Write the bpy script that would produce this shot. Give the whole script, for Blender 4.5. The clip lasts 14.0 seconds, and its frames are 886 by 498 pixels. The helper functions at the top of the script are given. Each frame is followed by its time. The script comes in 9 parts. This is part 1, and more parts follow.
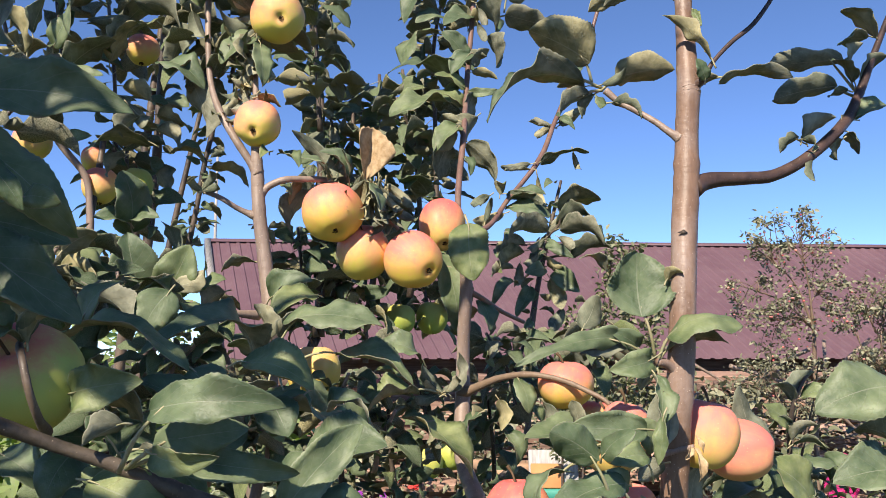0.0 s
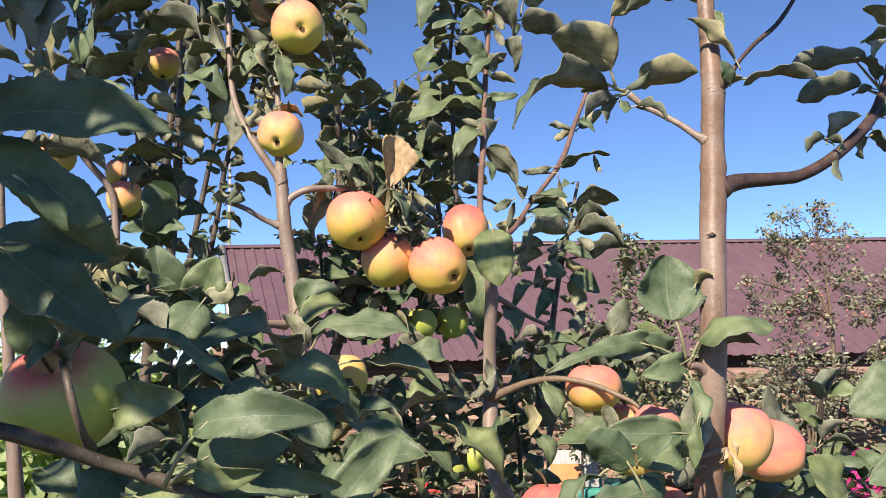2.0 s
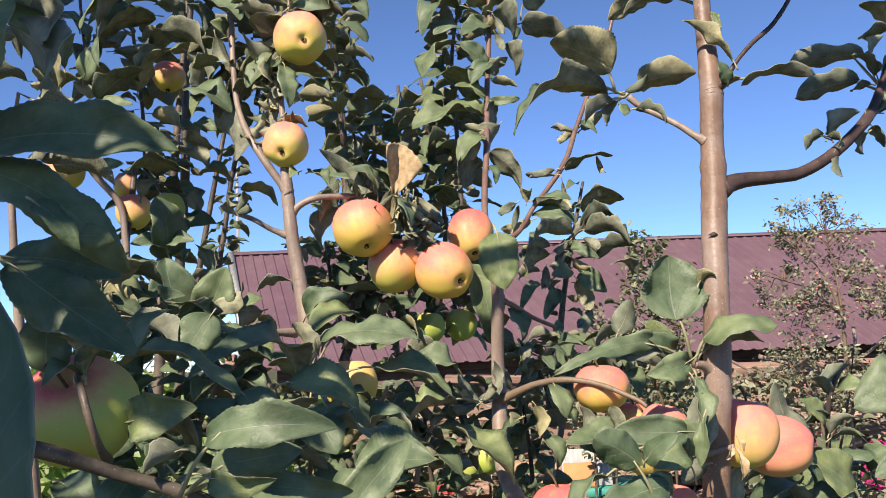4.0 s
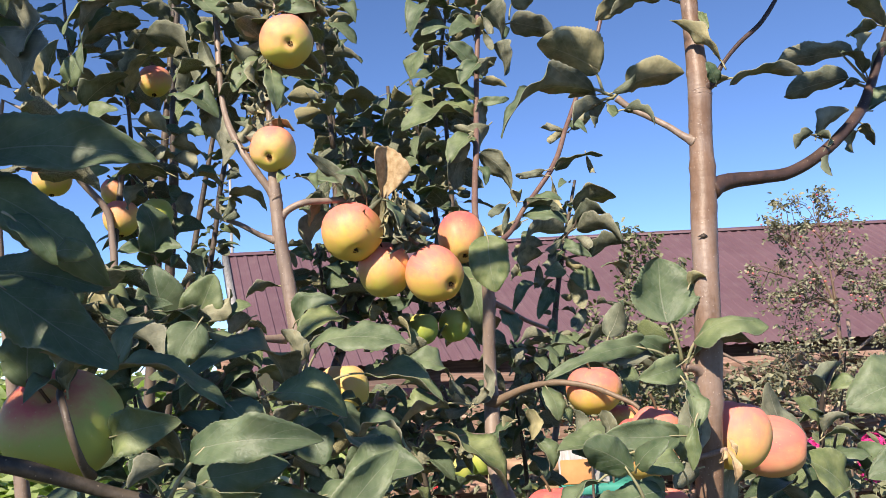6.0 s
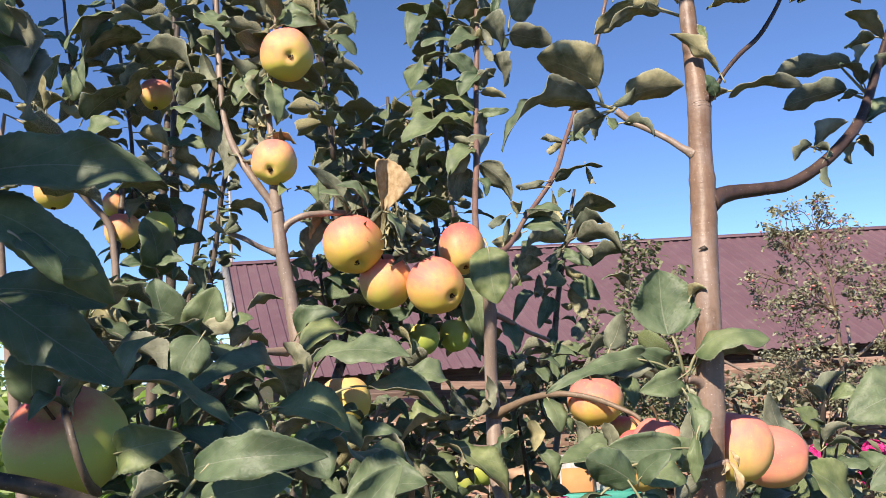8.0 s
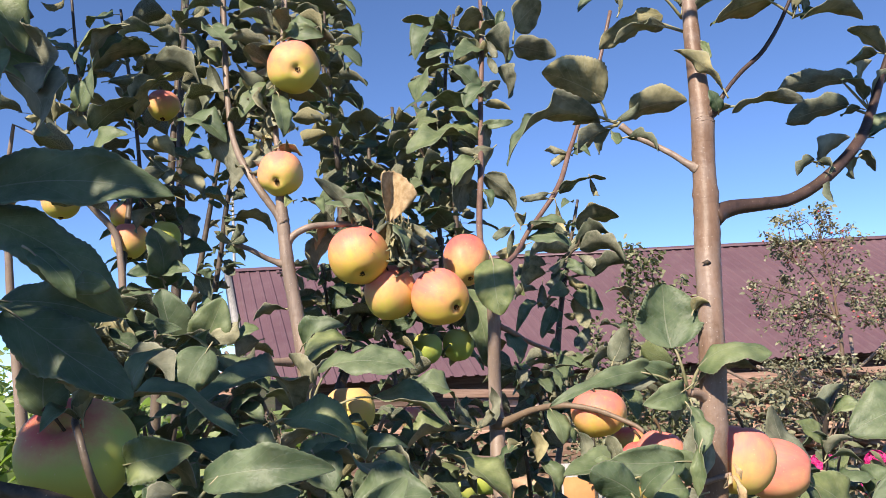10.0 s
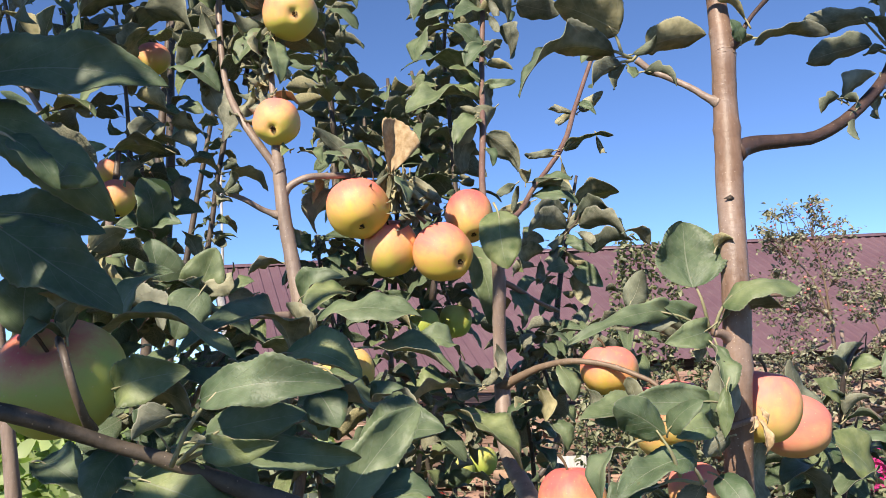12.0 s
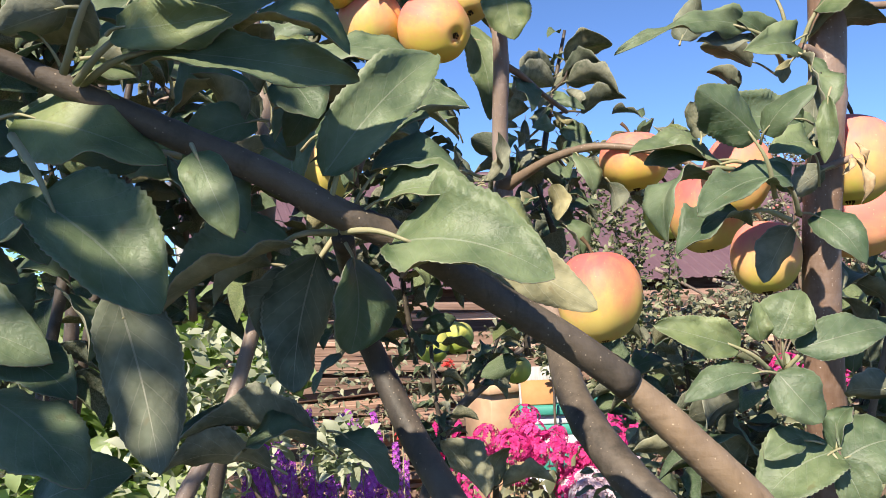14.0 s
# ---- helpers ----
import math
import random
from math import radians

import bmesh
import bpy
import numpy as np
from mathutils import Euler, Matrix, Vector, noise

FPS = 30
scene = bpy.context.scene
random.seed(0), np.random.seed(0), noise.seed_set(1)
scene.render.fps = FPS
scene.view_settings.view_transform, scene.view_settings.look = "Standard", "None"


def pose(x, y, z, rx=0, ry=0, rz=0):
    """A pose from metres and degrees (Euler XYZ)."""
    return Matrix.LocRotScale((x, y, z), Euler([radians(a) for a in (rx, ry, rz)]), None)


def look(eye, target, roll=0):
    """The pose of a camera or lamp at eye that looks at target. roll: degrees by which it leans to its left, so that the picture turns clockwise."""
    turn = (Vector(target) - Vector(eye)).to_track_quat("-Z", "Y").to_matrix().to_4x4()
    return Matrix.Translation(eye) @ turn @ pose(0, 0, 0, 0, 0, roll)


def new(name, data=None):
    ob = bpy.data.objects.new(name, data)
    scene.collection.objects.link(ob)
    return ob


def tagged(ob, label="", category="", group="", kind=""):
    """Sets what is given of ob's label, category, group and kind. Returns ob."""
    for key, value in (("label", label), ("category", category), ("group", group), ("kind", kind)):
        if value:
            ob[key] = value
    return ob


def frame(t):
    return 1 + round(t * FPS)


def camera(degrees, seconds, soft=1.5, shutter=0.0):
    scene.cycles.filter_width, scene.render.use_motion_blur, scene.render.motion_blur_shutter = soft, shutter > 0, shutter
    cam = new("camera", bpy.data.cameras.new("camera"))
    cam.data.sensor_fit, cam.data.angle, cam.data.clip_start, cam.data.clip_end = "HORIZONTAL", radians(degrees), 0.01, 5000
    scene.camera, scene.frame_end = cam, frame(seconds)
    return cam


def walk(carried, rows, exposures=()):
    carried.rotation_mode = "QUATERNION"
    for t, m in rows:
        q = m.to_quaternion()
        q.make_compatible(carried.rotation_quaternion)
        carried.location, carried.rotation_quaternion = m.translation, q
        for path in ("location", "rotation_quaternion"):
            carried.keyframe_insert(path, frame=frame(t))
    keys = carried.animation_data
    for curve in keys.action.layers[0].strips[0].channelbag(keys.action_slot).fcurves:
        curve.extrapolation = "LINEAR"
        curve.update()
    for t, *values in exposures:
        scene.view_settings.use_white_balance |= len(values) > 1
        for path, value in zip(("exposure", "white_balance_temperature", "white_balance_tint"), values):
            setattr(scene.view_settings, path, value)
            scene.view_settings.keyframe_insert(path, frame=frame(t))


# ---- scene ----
cam = camera(54.3, 14.0, soft=0.6)
PATH = [
    # seconds, eye, target, roll
    (0, (-0.069, -0.056, 1.646), (0.072, 1.925, 1.885), -0.0),
    (0.5, (-0.074, -0.063, 1.652), (0.06, 1.918, 1.892), -0.2),
    (1, (-0.078, -0.058, 1.655), (0.05, 1.923, 1.895), -0.4),
    (1.5, (-0.078, -0.052, 1.647), (0.037, 1.93, 1.885), -0.8),
    (2, (-0.085, -0.059, 1.652), (0.028, 1.923, 1.894), -1.1),
    (2.5, (-0.085, -0.062, 1.651), (0.016, 1.92, 1.895), -1.5),
    (3, (-0.085, -0.071, 1.651), (0.008, 1.911, 1.9), -1.9),
    (5.5, (-0.076, -0.068, 1.663), (0.029, 1.915, 1.902), -3.1),
    (6, (-0.075, -0.065, 1.663), (0.03, 1.918, 1.902), -3.3),
    (6.5, (-0.072, -0.063, 1.662), (0.034, 1.92, 1.898), -3.5),
    (7, (-0.077, -0.065, 1.664), (0.03, 1.918, 1.906), -3.6),
    (9.5, (-0.077, -0.072, 1.672), (0.029, 1.907, 1.941), -3.4),
    (10, (-0.08, -0.077, 1.673), (0.023, 1.902, 1.946), -3.3),
    (10.5, (-0.085, -0.092, 1.678), (0.008, 1.886, 1.958), -3.2),
    (11, (-0.09, -0.095, 1.693), (-0.005, 1.883, 1.98), -3.2),
    (11.5, (-0.093, -0.082, 1.686), (-0.014, 1.894, 1.981), -3.2),
    (12, (-0.099, -0.022, 1.619), (0.031, 1.954, 1.896), -3.3),
    (12.5, (-0.108, 0.026, 1.57), (0.041, 2.007, 1.803), -3.1),
    (13, (-0.108, 0.06, 1.518), (0.057, 2.042, 1.726), -2.7),
    (13.5, (-0.105, 0.126, 1.483), (0.084, 2.109, 1.655), -2.8),
    (14, (-0.128, 0.175, 1.478), (0.092, 2.159, 1.605), -2.8),
]
walk(cam, [(t, look(eye, target, roll)) for t, eye, target, roll in PATH], exposures=[(0, 0.98, 7120, 12), (11.5, 0.98, 7120, 12), (12.5, 1.05, 6950, 10), (14, 1.09, 6920, 9.5)])

# ---- light ----
SUN_EL, SUN_AZ = 40.0, 208.0      # degrees; azimuth clockwise from +y
world = bpy.data.worlds.new("sky")
scene.world = world
world.use_nodes = True
wn = world.node_tree.nodes
sky = wn.new("ShaderNodeTexSky")
sky.sky_type = 'NISHITA'
sky.sun_disc = False
sky.sun_elevation = radians(SUN_EL)
sky.sun_rotation = radians(SUN_AZ)
sky.air_density, sky.dust_density, sky.ozone_density = 0.42, 0.0, 8.0
wn["Background"].inputs["Strength"].default_value = 0.138
world.node_tree.links.new(sky.outputs[0], wn["Background"].inputs["Color"])
sun = new("sun", bpy.data.lights.new("sun", 'SUN'))
sun.data.energy, sun.data.angle, sun.data.color = 4.4, radians(0.55), (1.0, 0.93, 0.82)
SUN_DIR = Vector((math.sin(radians(SUN_AZ)) * math.cos(radians(SUN_EL)), math.cos(radians(SUN_AZ)) * math.cos(radians(SUN_EL)), math.sin(radians(SUN_EL))))
sun.matrix_world = look(SUN_DIR * 30, (0, 0, 0))


# ---- materials ----
class Mat:
    """A node material under construction."""

    def __init__(self, name, rough=0.6, spec=0.4, metal=0.0):
        self.m = bpy.data.materials.new(name)
        self.m.use_nodes = True
        self.t = self.m.node_tree
        self.b = self.t.nodes["Principled BSDF"]
        self.b.inputs["Roughness"].default_value = rough
        self.b.inputs["Specular IOR Level"].default_value = spec
        self.b.inputs["Metallic"].default_value = metal
        self.coord = self.t.nodes.new("ShaderNodeTexCoord")

    def node(self, kind, **values):
        n = self.t.nodes.new("ShaderNode" + kind)
        for key, v in values.items():
            n.inputs[key.replace("_", " ")].default_value = v
        return n

    def link(self, a, b):
        self.t.links.new(a, b)

    def noise(self, scale, detail=4.0, rough=0.55, space="Object", stretch=None):
        n = self.node("TexNoise", Scale=scale, Detail=detail, Roughness=rough)
        src = self.coord.outputs[space]
        if stretch:
            mp = self.node("Mapping")
            mp.inputs["Scale"].default_value = stretch
            self.link(src, mp.inputs["Vector"])
            src = mp.outputs[0]
        self.link(src, n.inputs["Vector"])
        return n.outputs["Fac"]

    def ramp(self, fac, *stops):
        r = self.node("ValToRGB")
        e = r.color_ramp.elements
        while len(e) < len(stops):
            e.new(0.5)
        for el, (pos, col) in zip(e, stops):
            el.position = pos
            el.color = (*col, 1) if len(col) == 3 else col
        self.link(fac, r.inputs[0])
        return r.outputs[0]

    def mix(self, fac, a, b, mode='MIX'):
        n = self.t.nodes.new("ShaderNodeMix")
        n.data_type, n.blend_type = 'RGBA', mode
        for sock, v in ((n.inputs[0], fac), (n.inputs[6], a), (n.inputs[7], b)):
            if isinstance(v, (int, float)):
                sock.default_value = v
            elif isinstance(v, tuple):
                sock.default_value = (*v, 1)
            else:
                self.link(v, sock)
        return n.outputs[2]

    def math(self, op, a, b=0.0, c=0.0):
        n = self.t.nodes.new("ShaderNodeMath")
        n.operation = op
        for sock, v in zip(n.inputs, (a, b, c)):
            if isinstance(v, (int, float)):
                sock.default_value = v
            else:
                self.link(v, sock)
        return n.outputs[0]

    def random(self):
        return self.t.nodes.new("ShaderNodeObjectInfo").outputs["Random"]

    def color(self, out):
        self.link(out, self.b.inputs["Base Color"])
        return self

    def bump(self, height, strength=0.3, dist=0.002):
        n = self.node("Bump", Strength=strength, Distance=dist)
        self.link(height, n.inputs["Height"])
        self.link(n.outputs[0], self.b.inputs["Normal"])
        return self

    def through_light(self, color, amount):
        """Lets light shine through, as a leaf does."""
        tr = self.t.nodes.new("ShaderNodeBsdfTranslucent")
        if isinstance(color, tuple):
            tr.inputs[0].default_value = (*color, 1)
        else:
            self.link(color, tr.inputs[0])
        mx = self.t.nodes.new("ShaderNodeMixShader")
        mx.inputs[0].default_value = amount
        self.link(self.b.outputs[0], mx.inputs[1])
        self.link(tr.outputs[0], mx.inputs[2])
        self.link(mx.outputs[0], self.t.nodes["Material Output"].inputs[0])
        return self


def leaf_material(name, dark, light, vein, glow, rough, bumpy, spec=0.35, amount=0.17):
    k = Mat(name, rough, spec)
    uv = k.node("SeparateXYZ")
    k.link(k.coord.outputs["UV"], uv.inputs[0])
    u, v = uv.outputs[0], uv.outputs[1]
    side = k.math('ABSOLUTE', k.math('SUBTRACT', v, 0.5))
    midrib = k.math('LESS_THAN', side, k.math('MULTIPLY_ADD', u, -0.011, 0.016))
    wav = k.math('FRACT', k.math('SUBTRACT', k.math('MULTIPLY', u, 7.0), k.math('MULTIPLY', side, 4.6)))
    lines = k.math('LESS_THAN', k.math('ABSOLUTE', k.math('SUBTRACT', wav, 0.5)), 0.04)
    rim = k.math('GREATER_THAN', side, 0.478)
    veins = k.math('MAXIMUM', midrib, k.math('MULTIPLY', lines, 0.3))
    blotch = k.noise(45, 3, 0.6)
    base = k.mix(k.ramp(blotch, (0.3, (0, 0, 0)), (0.7, (1, 1, 1))), dark, light)
    tone = k.ramp(k.random(), (0.0, (0.56, 0.66, 0.62)), (0.5, (1, 1, 1)), (0.8, (1.18, 1.14, 1.0)), (1.0, (1.5, 1.32, 0.95)))
    base = k.mix(1.0, base, tone, 'MULTIPLY')
    brown = k.ramp(k.noise(85, 2, 0.5), (0.70, (0, 0, 0)), (0.76, (1, 1, 1)))
    base = k.mix(k.math('MULTIPLY', brown, 0.35), base, (0.16, 0.10, 0.045))
    dust = k.ramp(k.noise(140, 2, 0.6), (0.48, (0, 0, 0)), (0.75, (1, 1, 1)))
    base = k.mix(k.math('MULTIPLY', dust, 0.12), base, (0.34, 0.34, 0.27))
    patchy = k.ramp(k.noise(16, 3, 0.6), (0.42, (0, 0, 0)), (0.66, (1, 1, 1)))
    base = k.mix(k.math('MULTIPLY', patchy, 0.13), base, vein)
    base = k.mix(k.math('MULTIPLY', rim, 0.25), base, vein)
    k.color(k.mix(k.math('MULTIPLY', veins, 0.42), base, vein))
    relief = k.math('MULTIPLY_ADD', veins, -0.5 if bumpy > 0 else 0.7, k.math('MULTIPLY_ADD', k.noise(60, 3, 0.6), 0.7, k.math('MULTIPLY', k.noise(420, 2, 0.6), 0.35)))
    k.bump(relief, 0.7, 0.0016)
    k.through_light(glow, amount)
    return k.m


LEAF_TOP = leaf_material("leaf_upper_side", (0.048, 0.086, 0.040), (0.222, 0.275, 0.158), (0.38, 0.40, 0.29), (0.16, 0.43, 0.05), 0.5, 1, 0.42, 0.30)
LEAF_UNDER = leaf_material("leaf_downy_underside", (0.070, 0.080, 0.056), (0.31, 0.305, 0.225), (0.44, 0.42, 0.33), (0.14, 0.30, 0.06), 0.85, -1, 0.1, 0.07)

k = Mat("leaf_stalk", 0.6, 0.3)
STALK = k.color(k.ramp(k.noise(60), (0.3, (0.24, 0.25, 0.13)), (0.7, (0.37, 0.32, 0.20)))).m

k = Mat("dry_leaf_brown", 0.85, 0.1)
DRY = k.color(k.ramp(k.noise(120), (0.3, (0.30, 0.20, 0.105)), (0.7, (0.54, 0.40, 0.25)))).bump(k.noise(200), 0.6).m


def bark_material(name, deep, pale, dot, rough, patch_color=(0.26, 0.19, 0.13), patch_mix=0.4):
    k = Mat(name, rough, 0.4)
    streak = k.noise(60, 6, 0.65, stretch=(1.0, 1.0, 0.12))
    base = k.ramp(streak, (0.28, deep), (0.5, tuple((a + b) / 2 for a, b in zip(deep, pale))), (0.72, pale))
    patch = k.ramp(k.math('MULTIPLY_ADD', k.noise(9, 3), 0.6, k.math('MULTIPLY', k.noise(48, 5, 0.7), 0.4)), (0.44, (0, 0, 0)), (0.60, (1, 1, 1)))
    base = k.mix(k.math('MULTIPLY', patch, patch_mix), base, patch_color)
    crack = k.ramp(k.noise(60, 4, 0.7, stretch=(1.0, 1.0, 0.35)), (0.60, (0, 0, 0)), (0.68, (1, 1, 1)))
    base = k.mix(k.math('MULTIPLY', crack, 0.4), base, tuple(c * 0.6 for c in deep))
    vor = k.node("TexVoronoi", Scale=380.0, Randomness=1.0)
    k.link(k.coord.outputs["Object"], vor.inputs["Vector"])
    sep = k.node("SeparateColor")
    k.link(vor.outputs["Color"], sep.inputs[0])
    chosen = k.math('GREATER_THAN', sep.outputs[0], 0.72)
    spot = k.math('MULTIPLY', k.math('LESS_THAN', vor.outputs["Distance"], 0.17), chosen)
    k.color(k.mix(k.math('MULTIPLY', spot, 0.7), base, dot))
    rings = k.noise(30, 4, 0.6, stretch=(0.3, 0.3, 6.0))
    k.bump(k.math('ADD', k.math('ADD', k.noise(180, 4), k.math('MULTIPLY', rings, 0.8)), spot), 0.5, 0.0011)
    return k.m


BARK_A = bark_material("smooth_brown_bark", (0.115, 0.064, 0.040), (0.285, 0.182, 0.128), (0.55, 0.46, 0.38), 0.48, (0.33, 0.265, 0.235), 0.6)
BARK_B = bark_material("grey_brown_bark", (0.15, 0.108, 0.088), (0.33, 0.25, 0.205), (0.50, 0.42, 0.36), 0.5)
BARK_MID = bark_material("brown_branch_bark", (0.10, 0.066, 0.045), (0.21, 0.145, 0.098), (0.42, 0.35, 0.29), 0.5)
# shade darkens this bark's colour; its pale patches stand in for sun
BARK_SHADED = bark_material("shaded_sunflecked_bark", (0.016, 0.014, 0.011), (0.070, 0.056, 0.043), (0.34, 0.27, 0.20), 0.6, (0.26, 0.20, 0.15), 0.34)
# the same bough where sun falls on it, the light put into a tan
BARK_SUNLIT = bark_material("sunlit_speckled_bark", (0.13, 0.082, 0.046), (0.31, 0.21, 0.125), (0.62, 0.47, 0.32), 0.5, (0.34, 0.25, 0.18), 0.5)
# plum bark, darkened further for the leaf shade on the branch
BARK_PLUM_SHADE = bark_material("shaded_plum_bark", (0.020, 0.013, 0.012), (0.070, 0.042, 0.036), (0.30, 0.22, 0.18), 0.5, (0.17, 0.10, 0.075), 0.35)
BARK_RED = bark_material("reddish_shoot_bark", (0.11, 0.058, 0.05), (0.21, 0.125, 0.105), (0.42, 0.35, 0.29), 0.45)
BARK_DARK = bark_material("dark_twig_bark", (0.034, 0.026, 0.022), (0.078, 0.060, 0.05), (0.30, 0.25, 0.2), 0.5)


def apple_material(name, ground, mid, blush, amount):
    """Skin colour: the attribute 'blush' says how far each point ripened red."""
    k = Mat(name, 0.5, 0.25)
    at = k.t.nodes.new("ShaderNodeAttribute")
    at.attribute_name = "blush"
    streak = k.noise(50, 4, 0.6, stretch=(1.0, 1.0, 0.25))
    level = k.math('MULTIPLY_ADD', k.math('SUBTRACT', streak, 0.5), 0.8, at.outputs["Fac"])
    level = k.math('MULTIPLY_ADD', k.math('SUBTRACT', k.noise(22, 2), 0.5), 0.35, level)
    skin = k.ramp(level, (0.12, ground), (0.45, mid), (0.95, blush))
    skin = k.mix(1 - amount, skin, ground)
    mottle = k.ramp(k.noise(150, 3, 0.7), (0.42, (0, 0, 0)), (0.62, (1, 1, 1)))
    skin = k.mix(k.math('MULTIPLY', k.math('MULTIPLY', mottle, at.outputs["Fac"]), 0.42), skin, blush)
    streaks = k.ramp(k.noise(120, 3, 0.6, stretch=(1.0, 1.0, 0.12)), (0.5, (0, 0, 0)), (0.7, (1, 1, 1)))
    skin = k.mix(k.math('MULTIPLY', streaks, 0.12), skin, ground)
    vor = k.node("TexVoronoi", Scale=210.0, Randomness=1.0)
    k.link(k.coord.outputs["Object"], vor.inputs["Vector"])
    sep = k.node("SeparateColor")
    k.link(vor.outputs["Color"], sep.inputs[0])
    speck = k.math('MULTIPLY', k.math('LESS_THAN', vor.outputs["Distance"], 0.13), k.math('GREATER_THAN', sep.outputs[0], 0.45))
    skin = k.mix(k.math('MULTIPLY', speck, 0.4), skin, (0.62, 0.48, 0.26))
    rust = k.ramp(k.noise(70, 3), (0.70, (0, 0, 0)), (0.75, (1, 1, 1)))
    skin = k.mix(k.math('MULTIPLY', rust, 0.3), skin, (0.30, 0.16, 0.07))
    k.color(skin)
    k.b.inputs["Subsurface Weight"].default_value = 0.12
    k.b.inputs["Subsurface Radius"].default_value = (0.012, 0.006, 0.002)
    k.b.inputs["Subsurface Scale"].default_value = 0.5
    rr = k.ramp(k.noise(35, 3), (0.3, (0.46, 0.46, 0.46)), (0.7, (0.60, 0.60, 0.60)))
    k.link(rr, k.b.inputs["Roughness"])
    k.bump(k.noise(320, 2), 0.08, 0.0006)
    return k.m


SKINS = {
    "y": apple_material("apple_skin_yellow", (0.61, 0.54, 0.11), (0.75, 0.46, 0.18), (0.74, 0.22, 0.18), 1.0),
    "w": apple_material("apple_skin_clear_yellow", (0.66, 0.53, 0.12), (0.70, 0.52, 0.14), (0.76, 0.42, 0.20), 0.8),
    "r": apple_material("apple_skin_orange", (0.72, 0.54, 0.10), (0.78, 0.45, 0.16), (0.75, 0.20, 0.16), 1.0),
    "d": apple_material("apple_skin_red", (0.66, 0.50, 0.15), (0.68, 0.33, 0.16), (0.62, 0.13, 0.12), 1.0),
    "p": apple_material("apple_skin_pink", (0.70, 0.46, 0.18), (0.72, 0.36, 0.20), (0.68, 0.20, 0.16), 1.0),
    "g": apple_material("apple_skin_green", (0.31, 0.40, 0.08), (0.38, 0.42, 0.09), (0.48, 0.42, 0.12), 0.8),
    "n": apple_material("apple_skin_green_yellow", (0.44, 0.46, 0.11), (0.56, 0.40, 0.14), (0.60, 0.13, 0.11), 1.0),
}
SKIN_WORDS = {
    "y": "ripe yellow apple with a pink flush hanging from its twig",
    "w": "ripe clear yellow apple hanging among leaves",
    "r": "ripe orange-yellow apple with a red flush hanging in a cluster",
    "d": "ripe red-cheeked apple with a yellow base hanging between leaves",
    "p": "ripe apple flushed pink all over beside the trunk",
    "g": "small unripe green apple hanging among leaves",
    "n": "large green-yellow apple with red around the stem, in shade",
}
k = Mat("apple_stalk", 0.8, 0.2)
APPLE_STEM = k.color(k.ramp(k.noise(80), (0.3, (0.07, 0.045, 0.025)), (0.7, (0.15, 0.10, 0.06)))).m
k = Mat("apple_calyx", 0.9, 0.1)
CALYX = k.color(k.ramp(k.noise(300), (0.3, (0.03, 0.02, 0.012)), (0.7, (0.10, 0.065, 0.03)))).m

# ---- builders ----
def mesh_of(name, bm, *mats, smooth=True):
    me = bpy.data.meshes.new(name)
    bm.to_mesh(me)
    bm.free()
    for m in mats:
        me.materials.append(m)
    if smooth:
        me.polygons.foreach_set("use_smooth", [True] * len(me.polygons))
    return me


def under(ob, parent, place=None):
    """Hang ob under parent at a place of the world."""
    ob.parent = parent
    if place is not None:
        ob.location = Vector(place) - parent.matrix_basis.translation
    return ob


def part(name, bm, material, parent, label="", place=None):
    mats = material if isinstance(material, tuple) else (material,)
    ob = new(name, mesh_of(name, bm, *mats))
    if parent:
        under(ob, parent, place)
    elif place is not None:
        ob.location = place
    return tagged(ob, label)


def plant(name, place, label, category="tree", group=""):
    ob = new(name)
    ob.empty_display_size = 0.1
    ob.location = place
    return tagged(ob, label, category, group)


def spline(points, steps):
    """Points on a smooth line through the given ones (tuples of any length)."""
    ps = [np.array(p, float) for p in points]
    ps = [2 * ps[0] - ps[1]] + ps + [2 * ps[-1] - ps[-2]]
    out = []
    for i in range(1, len(ps) - 2):
        a, b, c, d = ps[i - 1:i + 3]
        ta, tb, tc = (max(np.linalg.norm(q - p), 1e-6) for p, q in ((a, b), (b, c), (c, d)))
        m0 = ((b - a) / ta * tb + (c - b) / tb * ta) / (ta + tb) * tb
        m1 = ((c - b) / tb * tc + (d - c) / tc * tb) / (tb + tc) * tb
        for s in range(steps):
            t = s / steps
            out.append((2 * t ** 3 - 3 * t * t + 1) * b + (t ** 3 - 2 * t * t + t) * m0 + (3 * t * t - 2 * t ** 3) * c + (t ** 3 - t * t) * m1)
    out.append(ps[-2])
    return out


